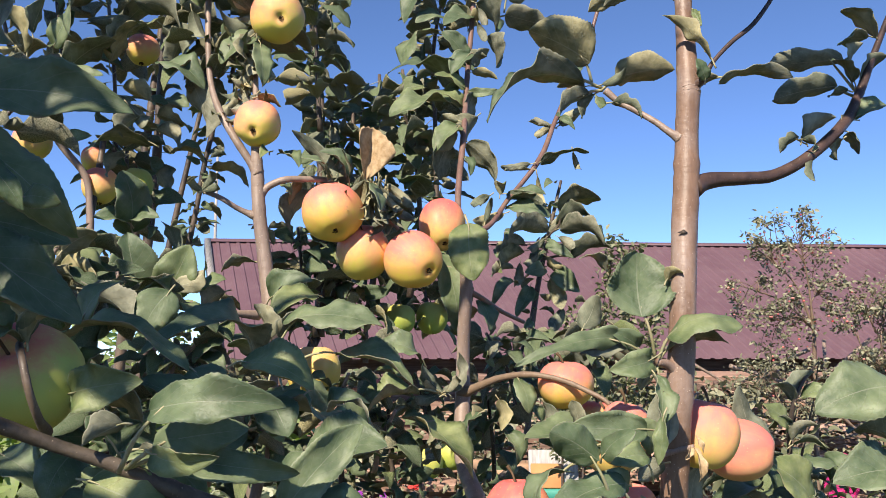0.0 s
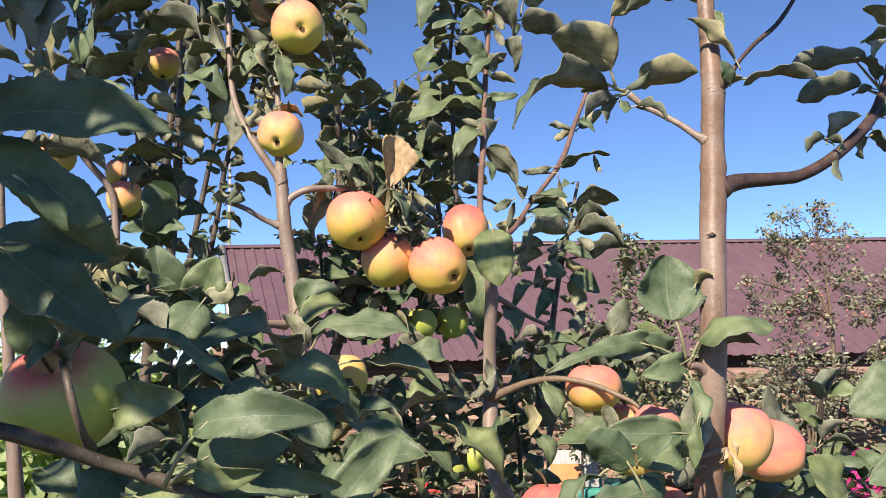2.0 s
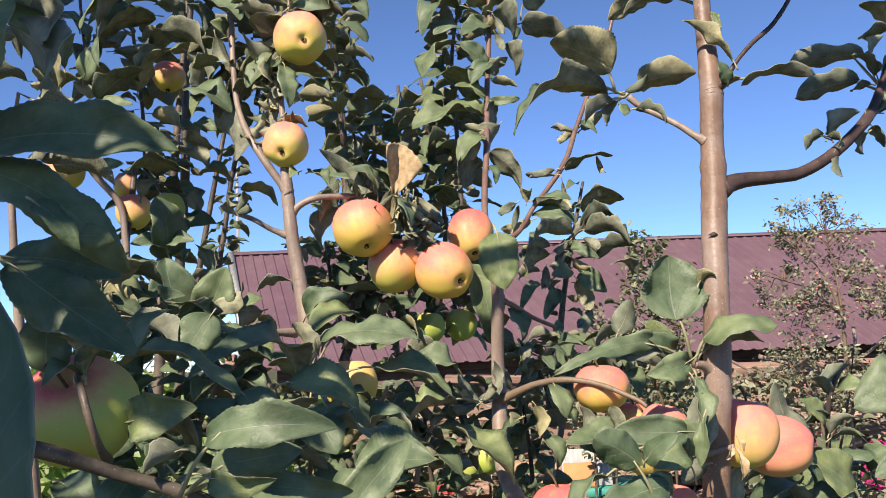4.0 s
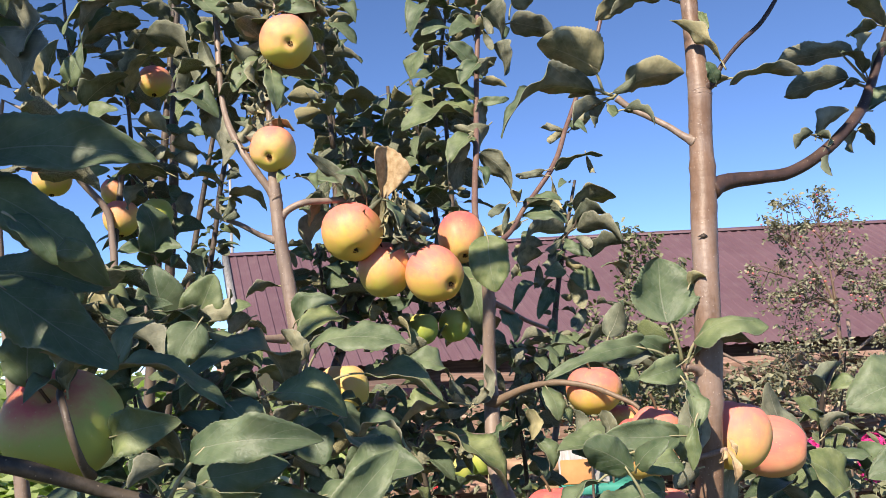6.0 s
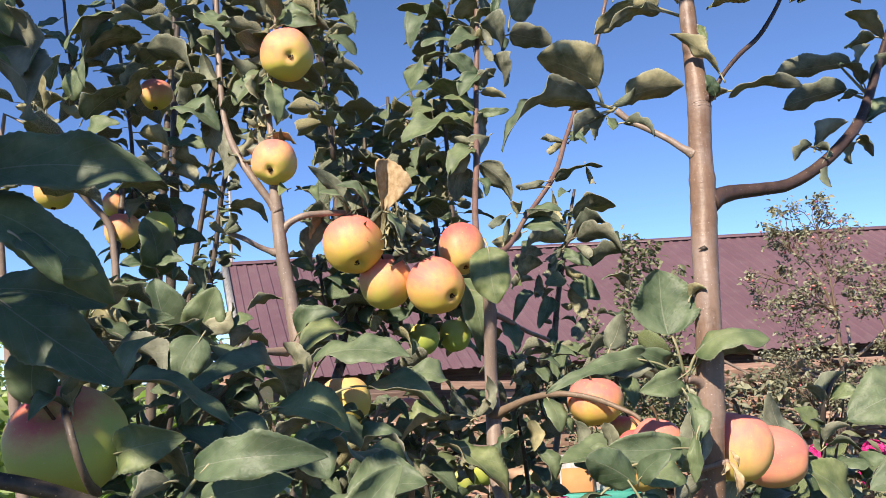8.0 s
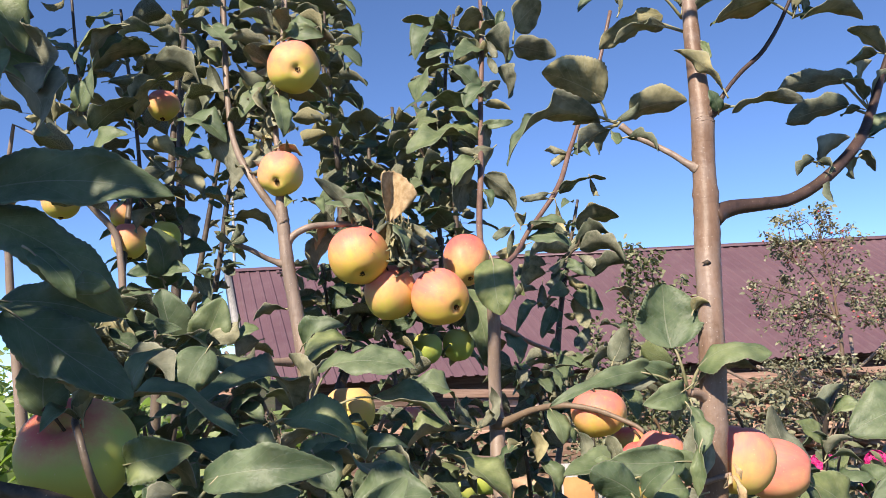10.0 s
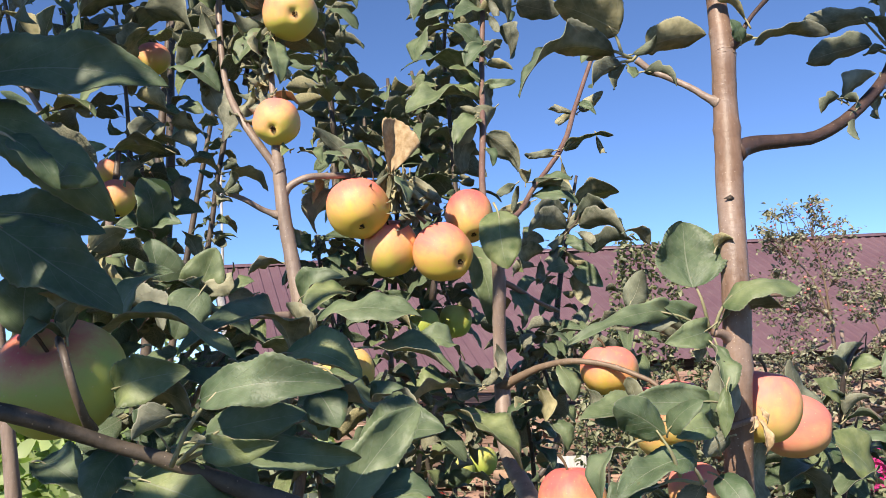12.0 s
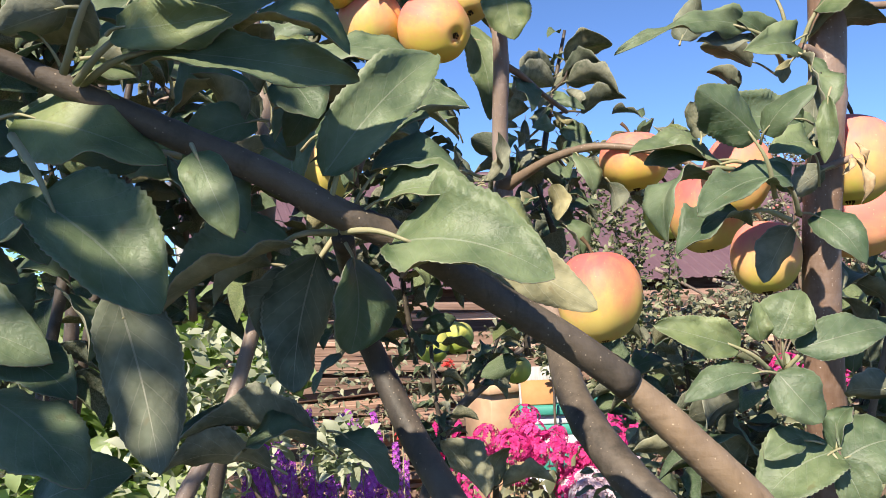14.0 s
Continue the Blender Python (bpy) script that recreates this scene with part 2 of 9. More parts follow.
def tube(bm, pts, sides=10, knobs=0.0, seed=0.0, mat=0, cap=True):
    """A round bar along pts (x, y, z, radius)."""
    rings = []
    side = Vector((0.3, 0.9, 0.1))
    for i, p in enumerate(pts):
        a, b = Vector(pts[max(i - 1, 0)][:3]), Vector(pts[min(i + 1, len(pts) - 1)][:3])
        ax = (b - a).normalized() if (b - a).length > 1e-9 else Vector((0, 0, 1))
        side = (side - ax * side.dot(ax)).normalized()
        other = ax.cross(side)
        c = Vector(p[:3])
        ring = []
        for j in range(sides):
            w = 2 * math.pi * j / sides
            q = side * math.cos(w) + other * math.sin(w)
            r = max(p[3], 0.0002)
            if knobs:
                r *= 1 + knobs * noise.noise(c * (0.22 / max(p[3], 0.004)) + q * 0.7 + Vector((seed, 0, 0)))
            ring.append(bm.verts.new(c + q * r))
        rings.append(ring)
    for a, b in zip(rings, rings[1:]):
        for j in range(sides):
            f = bm.faces.new((a[j], a[(j + 1) % sides], b[(j + 1) % sides], b[j]))
            f.material_index = mat
    if cap:
        for ring in (rings[0][::-1], rings[-1]):
            f = bm.faces.new(ring)
            f.material_index = mat
    return rings


BARK = {}


def limb(tree, name, *pts):
    """One stem, branch or twig of a tree, along points with radius."""
    origin = Vector(pts[0][:3])
    local = [(p[0] - origin.x, p[1] - origin.y, p[2] - origin.z, p[3]) for p in pts]
    bm = bmesh.new()
    big = max(p[3] for p in pts)
    line = [list(q) for q in spline(local, 6)]
    rnd = random.Random(int(abs(origin.x * 9999 + origin.z * 777)))
    for _ in range(max(1, len(line) // 7)):      # buds and old leaf scars swell the stem a little
        i = rnd.randrange(len(line))
        line[i][3] *= 1 + rnd.uniform(0.02, 0.07)
    if name != "trunk":                          # a branch flares where it leaves its stem
        for i in range(min(4, len(line))):
            line[i][3] *= 1 + 0.32 * (1 - i / 4)
    tube(bm, line, 24 if big > 0.008 else 9, 0.05, origin.x * 50)
    return part(name, bm, BARK.get((tree.name, name), BARK[tree.name]), tree, place=origin)


def blade(bm, L, width, bend, fold, seed, rows=13, cols=5, wave=0.042, teeth=0.02, thick=0.0005):
    """A leaf of length L along +y with its upper side to +z: two skins, uv along and across."""
    uvl = bm.loops.layers.uv.verify()
    rnd = random.Random(seed)
    ph, ph2, sway = rnd.uniform(0, 9), rnd.uniform(0, 9), rnd.uniform(-0.06, 0.06)
    widest, skins = rnd.uniform(0.50, 0.62), []
    twist, curl, hook = rnd.uniform(-0.5, 0.5), rnd.uniform(-0.25, 0.45), rnd.uniform(-0.03, 0.11)
    wave *= rnd.uniform(0.8, 2.0)
    freq, ph3, ph4 = rnd.uniform(6, 9), rnd.uniform(0, 9), rnd.uniform(0, 9)
    for lay in (0, 1):
        grid = []
        for i in range(rows):
            u = i / (rows - 1)
            prof = (math.sin(math.pi * u ** (0.78 + 0.35 * (widest - 0.5))) ** 0.55) * (1 - 0.12 * u ** 6)
            prof = max(prof, 0.015) * (1 + 0.035 * math.sin(11 * u + ph3))
            if 0 < i < rows - 1:
                prof *= 1 + teeth * (1 if i % 2 else -1)
            arch = bend * L * (4 * u * (1 - u) - 0.7 * u * u + 0.7 * u)
            line = []
            for j in range(cols):
                v = 2 * j / (cols - 1) - 1
                half = width / 2 * prof
                x = half * v * (1 - 0.12 * abs(fold)) + sway * L * math.sin(math.pi * u)
                z = arch + abs(v) * half * fold
                z += wave * L * abs(v) ** 1.5 * math.sin(u * freq + ph + (2.2 if v < 0 else 0)) * prof
                z += 0.45 * wave * L * v * v * math.sin(u * 19 + ph4 + (1.7 if v < 0 else 0)) * prof
                z += 0.02 * L * math.sin(u * 5 + ph2) * v
                z += curl * half * v ** 4 - hook * L * u ** 4
                ang = twist * (u - 0.3)
                x, z = x * math.cos(ang) - (z - arch) * math.sin(ang), arch + (z - arch) * math.cos(ang) + x * math.sin(ang)
                z -= lay * thick
                line.append(bm.verts.new((x, u * L, z)))
            grid.append(line)
        skins.append(grid)
        for i in range(rows - 1):
            for j in range(cols - 1):
                q = (grid[i][j], grid[i][j + 1], grid[i + 1][j + 1], grid[i + 1][j])
                f = bm.faces.new(q if lay == 0 else (q[0], q[3], q[2], q[1]))
                f.material_index = lay
                f.smooth = True
                us = {grid[i + a][j + b]: ((i + a) / (rows - 1), (j + b) / (cols - 1)) for a in (0, 1) for b in (0, 1)}
                for lp in f.loops:
                    lp[uvl].uv = us[lp.vert]
    top, bot = skins
    for j in (0, cols - 1):
        for i in range(rows - 1):
            q = (top[i][j], top[i + 1][j], bot[i + 1][j], bot[i][j])
            f = bm.faces.new(q if j == 0 else q[::-1])
            f.material_index = 1
    return top


def frame_of(base, along, normal):
    y = Vector(along).normalized()
    n = Vector(normal)
    z = (n - y * n.dot(y)).normalized()
    x = y.cross(z)
    m = Matrix((x, y, z)).transposed().to_4x4()
    m.translation = base
    return m


def leaf(tree, base, tip, width, normal, bend=0.1, fold=0.2, stalk=None):
    """A single leaf with its stalk."""
    base, tip = Vector(base), Vector(tip)
    L = (tip - base).length
    m = frame_of(base, tip - base, normal)
    bm = bmesh.new()
    seed = int(abs(base.x * 7919 + base.z * 104729 + tip.x * 6131) * 1000)
    near = L > 0.05
    own = random.Random(seed + 1)
    bend, fold = bend + own.uniform(-0.02, 0.05), fold + own.uniform(-0.08, 0.18)
    blade(bm, L, width, bend, fold, seed, rows=41 if near else 17, cols=9 if near else 5, teeth=0.022 if near else 0.018)
    inv = m.inverted()
    start = inv @ Vector(stalk) if stalk else Vector((0, -min(0.012, L * 0.15), -0.004))
    end = Vector((0, L * 0.16, bend * L * 0.62 - 0.0004))
    mid = start.lerp(end, 0.6) + Vector((0, 0, 0.12 * (end - start).length))
    r = 0.0013 if stalk and L > 0.05 else 0.0007
    tube(bm, spline([(*start, r * 1.35), (*mid, r), (*end, r * 0.55)], 4), 6, mat=2)
    ob = part("leaf", bm, (LEAF_TOP, LEAF_UNDER, STALK), tree)
    lm = m.copy()
    lm.translation = base - tree.location
    ob.matrix_basis = lm
    return ob


def dry_leaf(tree, base, tip, width):
    base, tip = Vector(base), Vector(tip)
    bm = bmesh.new()
    blade(bm, (tip - base).length, width, 0.10, 0.75, int(base.x * 99999) % 997, rows=15, cols=7, wave=0.05)
    ob = part("withered_leaf", bm, (DRY, DRY), tree, "shrivelled brown dead leaf")
    lm = frame_of(base, tip - base, (0.3, -1, 0.1))
    lm.translation = base - tree.location
    ob.matrix_basis = lm


def cornet_leaf(tree, base, tip, width):
    """A dead leaf dried into a cone: narrow at its stalk, folded along the midrib, ragged at the wide end."""
    base, tip = Vector(base), Vector(tip)
    H = (tip - base).length
    rows, cols = 19, 13
    bm = bmesh.new()
    skins = []
    for lay in (0, 1):
        grid = []
        for i in range(rows):
            u = i / (rows - 1)
            line = []
            for j in range(cols):
                v = 2 * j / (cols - 1) - 1
                half = width / 2 * (0.05 + 0.98 * u ** 0.85) * (1 - 0.35 * u ** 9)
                reach = H * u * (1.04 - 0.10 * abs(v + 0.35) - 0.16 * max(0, v) ** 2)
                x = half * (v + 0.10)
                z = half * (0.95 * abs(v + 0.25) - 0.2 * v) + 0.0016 * math.sin(9 * u + 5 * v) - 0.010 * u * u * max(0, v) ** 3
                line.append(bm.verts.new((x, reach + 0.0012 * math.sin(17 * v) * u, z - lay * 0.0006)))
            grid.append(line)
        skins.append(grid)
        for i in range(rows - 1):
            for j in range(cols - 1):
                q = (grid[i][j], grid[i][j + 1], grid[i + 1][j + 1], grid[i + 1][j])
                bm.faces.new(q if lay == 0 else q[::-1])
    top, bot = skins
    edge = [(i, 0) for i in range(rows)] + [(rows - 1, j) for j in range(1, cols)] + [(i, cols - 1) for i in range(rows - 2, -1, -1)]
    for (a, b), (c, d) in zip(edge, edge[1:]):
        bm.faces.new((top[a][b], top[c][d], bot[c][d], bot[a][b]))
    bmesh.ops.recalc_face_normals(bm, faces=bm.faces)
    ob = part("withered_leaf", bm, DRY, tree, "shrivelled brown dead leaf")
    lm = frame_of(base, tip - base, (0.25, -1, 0.25))
    lm.translation = base - tree.location
    ob.matrix_basis = lm


POOL = []
for s in range(14):
    bm = bmesh.new()
    blade(bm, 1.0, 0.46 + 0.015 * s, 0.06 + 0.05 * (s % 4), (0.15, 0.45, 0.8, 0.3, -0.25)[s % 5], s, rows=11, cols=5, thick=0.006, wave=0.045, teeth=0.015)
    tube(bm, [(0, -0.28, -0.05, 0.010), (0, -0.1, 0.0, 0.010), (0, 0.1, 0.03, 0.007)], 4, mat=2, cap=False)
    POOL.append(mesh_of("leaf", bm, LEAF_TOP, LEAF_UNDER, STALK))


CURLED = [me for i, me in enumerate(POOL) if i % 5 == 2]


def pool_leaf(tree, base, along, normal, size, rnd, kinds=POOL):
    ob = new("leaf", kinds[rnd.randrange(len(kinds))])
    ob.parent = tree
    m = frame_of(Vector(base) - tree.location, along, normal)
    ob.matrix_basis = m @ Matrix.Diagonal((size * rnd.uniform(0.85, 1.15), size, size, 1))
    return ob


def sprig(tree, n, size, seed, *pts, start=0.0, spread=1.0, droop=0.15, wood=True, name="shoot"):
    """A leafy shoot: a stem and n leaves set round it in a spiral."""
    rnd = random.Random(seed)
    n, size = round(n * 1.25), size * 0.88
    if wood:
        limb(tree, name, *pts)
    line = spline(pts, 12)
    turn = rnd.uniform(0, 6)
    for i in range(n):
        f = start + (1 - start) * (i + rnd.random() * 0.8) / n
        p = line[min(int(f * (len(line) - 1)), len(line) - 1)]
        turn += 2.4 + rnd.uniform(-0.5, 0.5)
        out = Vector((math.cos(turn), math.sin(turn), rnd.uniform(-0.55, 0.75) - droop)).normalized()
        up = Vector((rnd.uniform(-0.8, 0.6), rnd.uniform(-0.8, 1.0), rnd.choice((1.0, 1.0, 1.0, 0.1)))) + out * rnd.uniform(-0.3, 0.8)
        s = size * rnd.uniform(0.65, 1.2)
        base = Vector(p[:3]) + out * s * 0.32 * spread
        pool_leaf(tree, base, out + Vector((0, 0, -droop)), up, s, rnd)
        if rnd.random() < 0.5:                   # a small curled one in the axil
            side = Vector((rnd.gauss(0, 1), rnd.gauss(-0.4, 0.8), rnd.gauss(0.1, 0.7))).normalized()
            pool_leaf(tree, Vector(p[:3]) + side * s * 0.16, side, Vector((rnd.gauss(0.2, 0.6), rnd.gauss(0.7, 0.5), rnd.uniform(-0.8, 0.6))), s * rnd.uniform(0.35, 0.6), rnd, CURLED)


def apple(place, axis, width, height, kind):
    """An apple; axis points from the stem to the calyx."""
    place, axis = Vector(place), Vector(axis).normalized()
    down = -axis
    m = frame_of((0, 0, 0), axis.orthogonal(), down)
    rnd = random.Random(int(abs(place.x * 9973 + place.z * 31) * 1000))
    R, H = width / 2, height / 2
    segs, rings = 40, 26
    bm = bmesh.new()
    grid, values = [], []
    ph = rnd.uniform(0, 6)
    skew = rnd.uniform(-0.05, 0.05)
    tint = rnd.uniform(-0.08, 0.08)
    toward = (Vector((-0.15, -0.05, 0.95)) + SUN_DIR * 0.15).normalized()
    for i in range(rings + 1):
        a = math.pi * i / rings                     # 0 at the stem end
        r = max(0.0, math.sin(a)) ** 0.86
        z = math.cos(a)
        z = z * (0.98 if z > 0 else 0.97)
        r *= 1.0 + 0.05 * z
        z -= 0.28 * math.exp(-(r / 0.24) ** 2) if z > 0 else 0
        z += 0.15 * math.exp(-(r / 0.17) ** 2) if math.cos(a) < 0 else 0
        line = []
        for j in range(segs):
            w = 2 * math.pi * j / segs
            lobe = 1 + 0.018 * math.cos(5 * w + ph) * (1 - z) + 0.02 * math.sin(w + ph)
            line.append(bm.verts.new((R * r * lobe * math.cos(w) + skew * R * z, R * r * lobe * math.sin(w), H * z * (1 + 0.03 * math.cos(w)))))
        grid.append(line)
    for a, b in zip(grid, grid[1:]):
        for j in range(segs):
            bm.faces.new((a[j], b[j], b[(j + 1) % segs], a[(j + 1) % segs]))
    bmesh.ops.remove_doubles(bm, verts=bm.verts, dist=1e-6)
    bm.normal_update()
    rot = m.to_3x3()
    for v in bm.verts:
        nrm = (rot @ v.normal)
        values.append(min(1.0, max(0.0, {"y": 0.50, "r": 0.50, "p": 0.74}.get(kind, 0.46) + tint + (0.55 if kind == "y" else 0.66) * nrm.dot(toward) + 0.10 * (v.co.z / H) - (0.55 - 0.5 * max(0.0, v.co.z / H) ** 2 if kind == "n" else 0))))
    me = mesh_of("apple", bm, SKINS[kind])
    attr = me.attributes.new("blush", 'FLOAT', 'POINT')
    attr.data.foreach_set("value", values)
    ob = new("apple", me)
    m.translation = place
    ob.matrix_basis = m
    tagged(ob, SKIN_WORDS[kind], "apple", "apples on the trees")
    bm = bmesh.new()
    tube(bm, spline([(0, 0, H * 0.60, 0.0014), (0.001, 0.001, H * 0.85, 0.0012), (0.004, 0.002, H * 1.12, 0.0014), (0.008, 0.004, H * 1.3, 0.002)], 4), 7, 0.1)
    st = part("stem", bm, APPLE_STEM, ob)
    bm = bmesh.new()
    for s in range(5):
        w = s * 1.257 + ph
        c, n = math.cos(w), math.sin(w)
        base = -H * 0.81
        vs = [(0.0026 * c - 0.0016 * n, 0.0026 * n + 0.0016 * c, base), (0.0026 * c + 0.0016 * n, 0.0026 * n - 0.0016 * c, base),
              (0.0038 * c, 0.0038 * n, base - 0.0035), (0.0012 * c, 0.0012 * n, base - 0.006)]
        vv = [bm.verts.new(q) for q in vs]
        bm.faces.new((vv[0], vv[1], vv[2]))
        bm.faces.new((vv[0], vv[2], vv[3]))
        bm.faces.new((vv[1], vv[3], vv[2]))
        bm.faces.new((vv[0], vv[3], vv[1]))
    bmesh.ops.create_icosphere(bm, subdivisions=1, radius=0.0036, matrix=Matrix.Translation((0, 0, -H * 0.785)))
    part("calyx", bm, CALYX, ob)
    return ob


def box(bm, lo, hi, bevel=0.0, m=None, mat=0):
    """A box between two corners, its edges rounded off."""
    lo, hi = Vector(lo), Vector(hi)
    res = bmesh.ops.create_cube(bm, size=1.0, matrix=Matrix.Translation((lo + hi) / 2) @ Matrix.Diagonal((*(hi - lo), 1)))
    if bevel:
        edges = list({e for v in res["verts"] for e in v.link_edges})
        out = bmesh.ops.bevel(bm, geom=edges, offset=bevel, segments=1, affect='EDGES')
        vs = list({v for f in out["faces"] for v in f.verts} | {v for v in res["verts"] if v.is_valid})
    else:
        vs = res["verts"]
    fs = {f for v in vs for f in v.link_faces}
    for f in fs:
        f.material_index = mat
    if m:
        bmesh.ops.transform(bm, matrix=m, verts=vs)
    return vs

# ---- ground ----
k = Mat("garden_soil", 0.95, 0.1)
grassy = k.ramp(k.noise(0.9, 5), (0.42, (0, 0, 0)), (0.58, (1, 1, 1)))
soil = k.ramp(k.noise(14, 6), (0.3, (0.06, 0.046, 0.033)), (0.7, (0.14, 0.11, 0.08)))
green = k.ramp(k.noise(30, 5), (0.3, (0.036, 0.056, 0.019)), (0.7, (0.09, 0.105, 0.042)))
k.color(k.mix(grassy, soil, green)).bump(k.noise(25, 6), 0.8, 0.03)
bm = bmesh.new()
N, S = 60, 300.0
gv = []
for i in range(N + 1):
    row = []
    for j in range(N + 1):
        a, b = (2 * i / N - 1), (2 * j / N - 1)
        x, y = S * a * abs(a) ** 1.5, S * b * abs(b) ** 1.5
        row.append(bm.verts.new((x, y, 0.04 * noise.noise((x * 0.8, y * 0.8, 0)))))
    gv.append(row)
for i in range(N):
    for j in range(N):
        bm.faces.new((gv[i][j], gv[i + 1][j], gv[i + 1][j + 1], gv[i][j + 1]))
tagged(part("ground", bm, k.m, None), "bare garden soil with patches of grass", "ground", kind="structure")

# ---- the shed with the brown metal roof ----
k = Mat("brown_sheet_metal", 0.52, 0.4)
sheet = k.ramp(k.noise(1.6, 5), (0.3, (0.112, 0.060, 0.075)), (0.7, (0.145, 0.083, 0.098)))
dusty = k.ramp(k.noise(9, 5), (0.5, (0, 0, 0)), (0.8, (1, 1, 1)))
k.color(k.mix(k.math('MULTIPLY', dusty, 0.3), sheet, (0.20, 0.15, 0.15))).bump(k.noise(40, 3), 0.1, 0.002)
SHEET = k.m
k = Mat("grey_weathered_board", 0.8, 0.2)
GREY_BOARD = k.color(k.ramp(k.noise(12, 5, stretch=(6, 1, 1)), (0.3, (0.26, 0.25, 0.24)), (0.7, (0.46, 0.44, 0.42)))).bump(k.noise(60), 0.4).m
k = Mat("old_red_brown_board", 0.85, 0.15)
tone = k.ramp(k.random(), (0.0, (0.5, 0.5, 0.52)), (0.4, (0.95, 0.9, 0.88)), (0.8, (1.3, 1.2, 1.15)), (1.0, (2.2, 2.2, 2.2)))
wood = k.ramp(k.noise(7, 6, stretch=(0.6, 5, 8)), (0.3, (0.18, 0.112, 0.085)), (0.7, (0.38, 0.26, 0.205)))
OLD_BOARD = k.color(k.mix(1.0, wood, tone, 'MULTIPLY')).bump(k.noise(30, 5, stretch=(0.5, 4, 6)), 0.6, 0.004).m

RX0, RX1, RSKEW = -1.86, 11.0, 0.50
RIDGE, EAVE = (9.0, 2.80), (7.15, 1.62)


def roof_point(x, d, lift=0.0):
    """A place on the roof: along the ridge, and down the slope (0 ridge, 1 eave)."""
    y, z = RIDGE[0] + (EAVE[0] - RIDGE[0]) * d, RIDGE[1] + (EAVE[1] - RIDGE[1]) * d
    nrm = Vector((0, RIDGE[1] - EAVE[1], RIDGE[0] - EAVE[0])).normalized()
    return Vector((x + RSKEW * d, y, z)) + Vector((0, -nrm.y, nrm.z)) * lift


shed = plant("shed", (3, 8.5, 0), "low garden shed under a brown corrugated metal roof", "shed")


def roof_sheet(d0, d1, lift):
    bm = bmesh.new()
    prev = None
    x = RX0
    while x < RX1:
        for dx, h in ((0.0, 0.0), (0.058, 0.0), (0.068, 0.011), (0.094, 0.011), (0.104, 0.0)):
            cur = [bm.verts.new(roof_point(x + dx, d, lift + h)) for d in (d0, d1)]
            cur += [bm.verts.new(roof_point(x + dx, d, lift + h - 0.004)) for d in (d0, d1)]
            if prev:
                bm.faces.new((prev[0], prev[1], cur[1], cur[0]))
                bm.faces.new((prev[2], cur[2], cur[3], prev[3]))
                bm.faces.new((prev[1], prev[3], cur[3], cur[1]))
            prev = cur
        x += 0.105
    me = mesh_of("roof_sheet", bm, SHEET, smooth=False)
    return under(new("roof_sheet", me), shed, (0, 0, 0))


roof_sheet(0.0, 1.02, 0.0)
bm = bmesh.new()
cap = [(-0.08, -0.034), (0.0, 0.014), (0.055, -0.021)]
for lo, hi in zip(cap, cap[1:]):
    q = [bm.verts.new((x, RIDGE[0] - a, RIDGE[1] + 0.01 + b)) for x, (a, b) in ((RX0 - 0.04, lo), (RX1, lo), (RX1, hi), (RX0 - 0.04, hi))]
    bm.faces.new(q)
bmesh.ops.remove_doubles(bm, verts=bm.verts, dist=1e-5)
bmesh.ops.solidify(bm, geom=bm.faces[:], thickness=0.004)
part("ridge_cap", bm, SHEET, shed, place=(0, 0, 0))
bm = bmesh.new()
for d0, d1, w in ((0.0, 1.0, 0.05),):
    a, b = roof_point(RX0, d0), roof_point(RX0, d1)
    for s in (0,):
        vs = [a + Vector((-w, 0, 0.03)), a + Vector((0.01, 0, 0.035)), b + Vector((0.01, 0, 0.035)), b + Vector((-w, 0, 0.03))]
        top = [bm.verts.new(v) for v in vs]
        low = [bm.verts.new(v - Vector((0, 0, 0.14))) for v in vs]
        bm.faces.new(top)
        bm.faces.new(low[::-1])
        for i in range(4):
            bm.faces.new((top[i], low[i], low[(i + 1) % 4], top[(i + 1) % 4]))
bmesh.ops.recalc_face_normals(bm, faces=bm.faces)
part("verge_board", bm, GREY_BOARD, shed, "pale grey weathered board", place=(0, 0, 0))
bm = bmesh.new()
box(bm, (-1.2, 7.5, -0.02), (11, 7.62, 1.80))
box(bm, (-1.2, 7.62, -0.02), (-1.05, 9.0, 1.80))
part("wall", bm, OLD_BOARD, shed, place=(0, 0, 0))
bm = bmesh.new()
tube(bm, [(-1.86, 9.3, 0.0, 0.018), (-1.86, 9.3, 2.6, 0.018), (-1.86, 9.3, 3.9, 0.012)], 8)
tagged(part("pole", bm, GREY_BOARD, None), "thin grey metal pole behind the shed", "pole")
bm = bmesh.new()
box(bm, (-1.72, 7.7, -0.02), (-1.60, 7.85, 1.75), 0.01)
tagged(part("post", bm, OLD_BOARD, None), "brown wooden post beside the shed", "post")

# boards stacked along the shed's wall
stack = plant("board_stack", (1.5, 6.7, 0), "stack of old reddish brown boards along the shed", "boards")
rnd = random.Random(5)
plank_mesh = []
for L in (1.1, 1.6, 2.2):
    for th in (0.035, 0.055):
        bm = bmesh.new()
        box(bm, (-L / 2, -0.10, 0), (L / 2, 0.10, th), 0.005)
        plank_mesh.append((L, th, mesh_of("board", bm, OLD_BOARD, smooth=False)))
z = 0.0
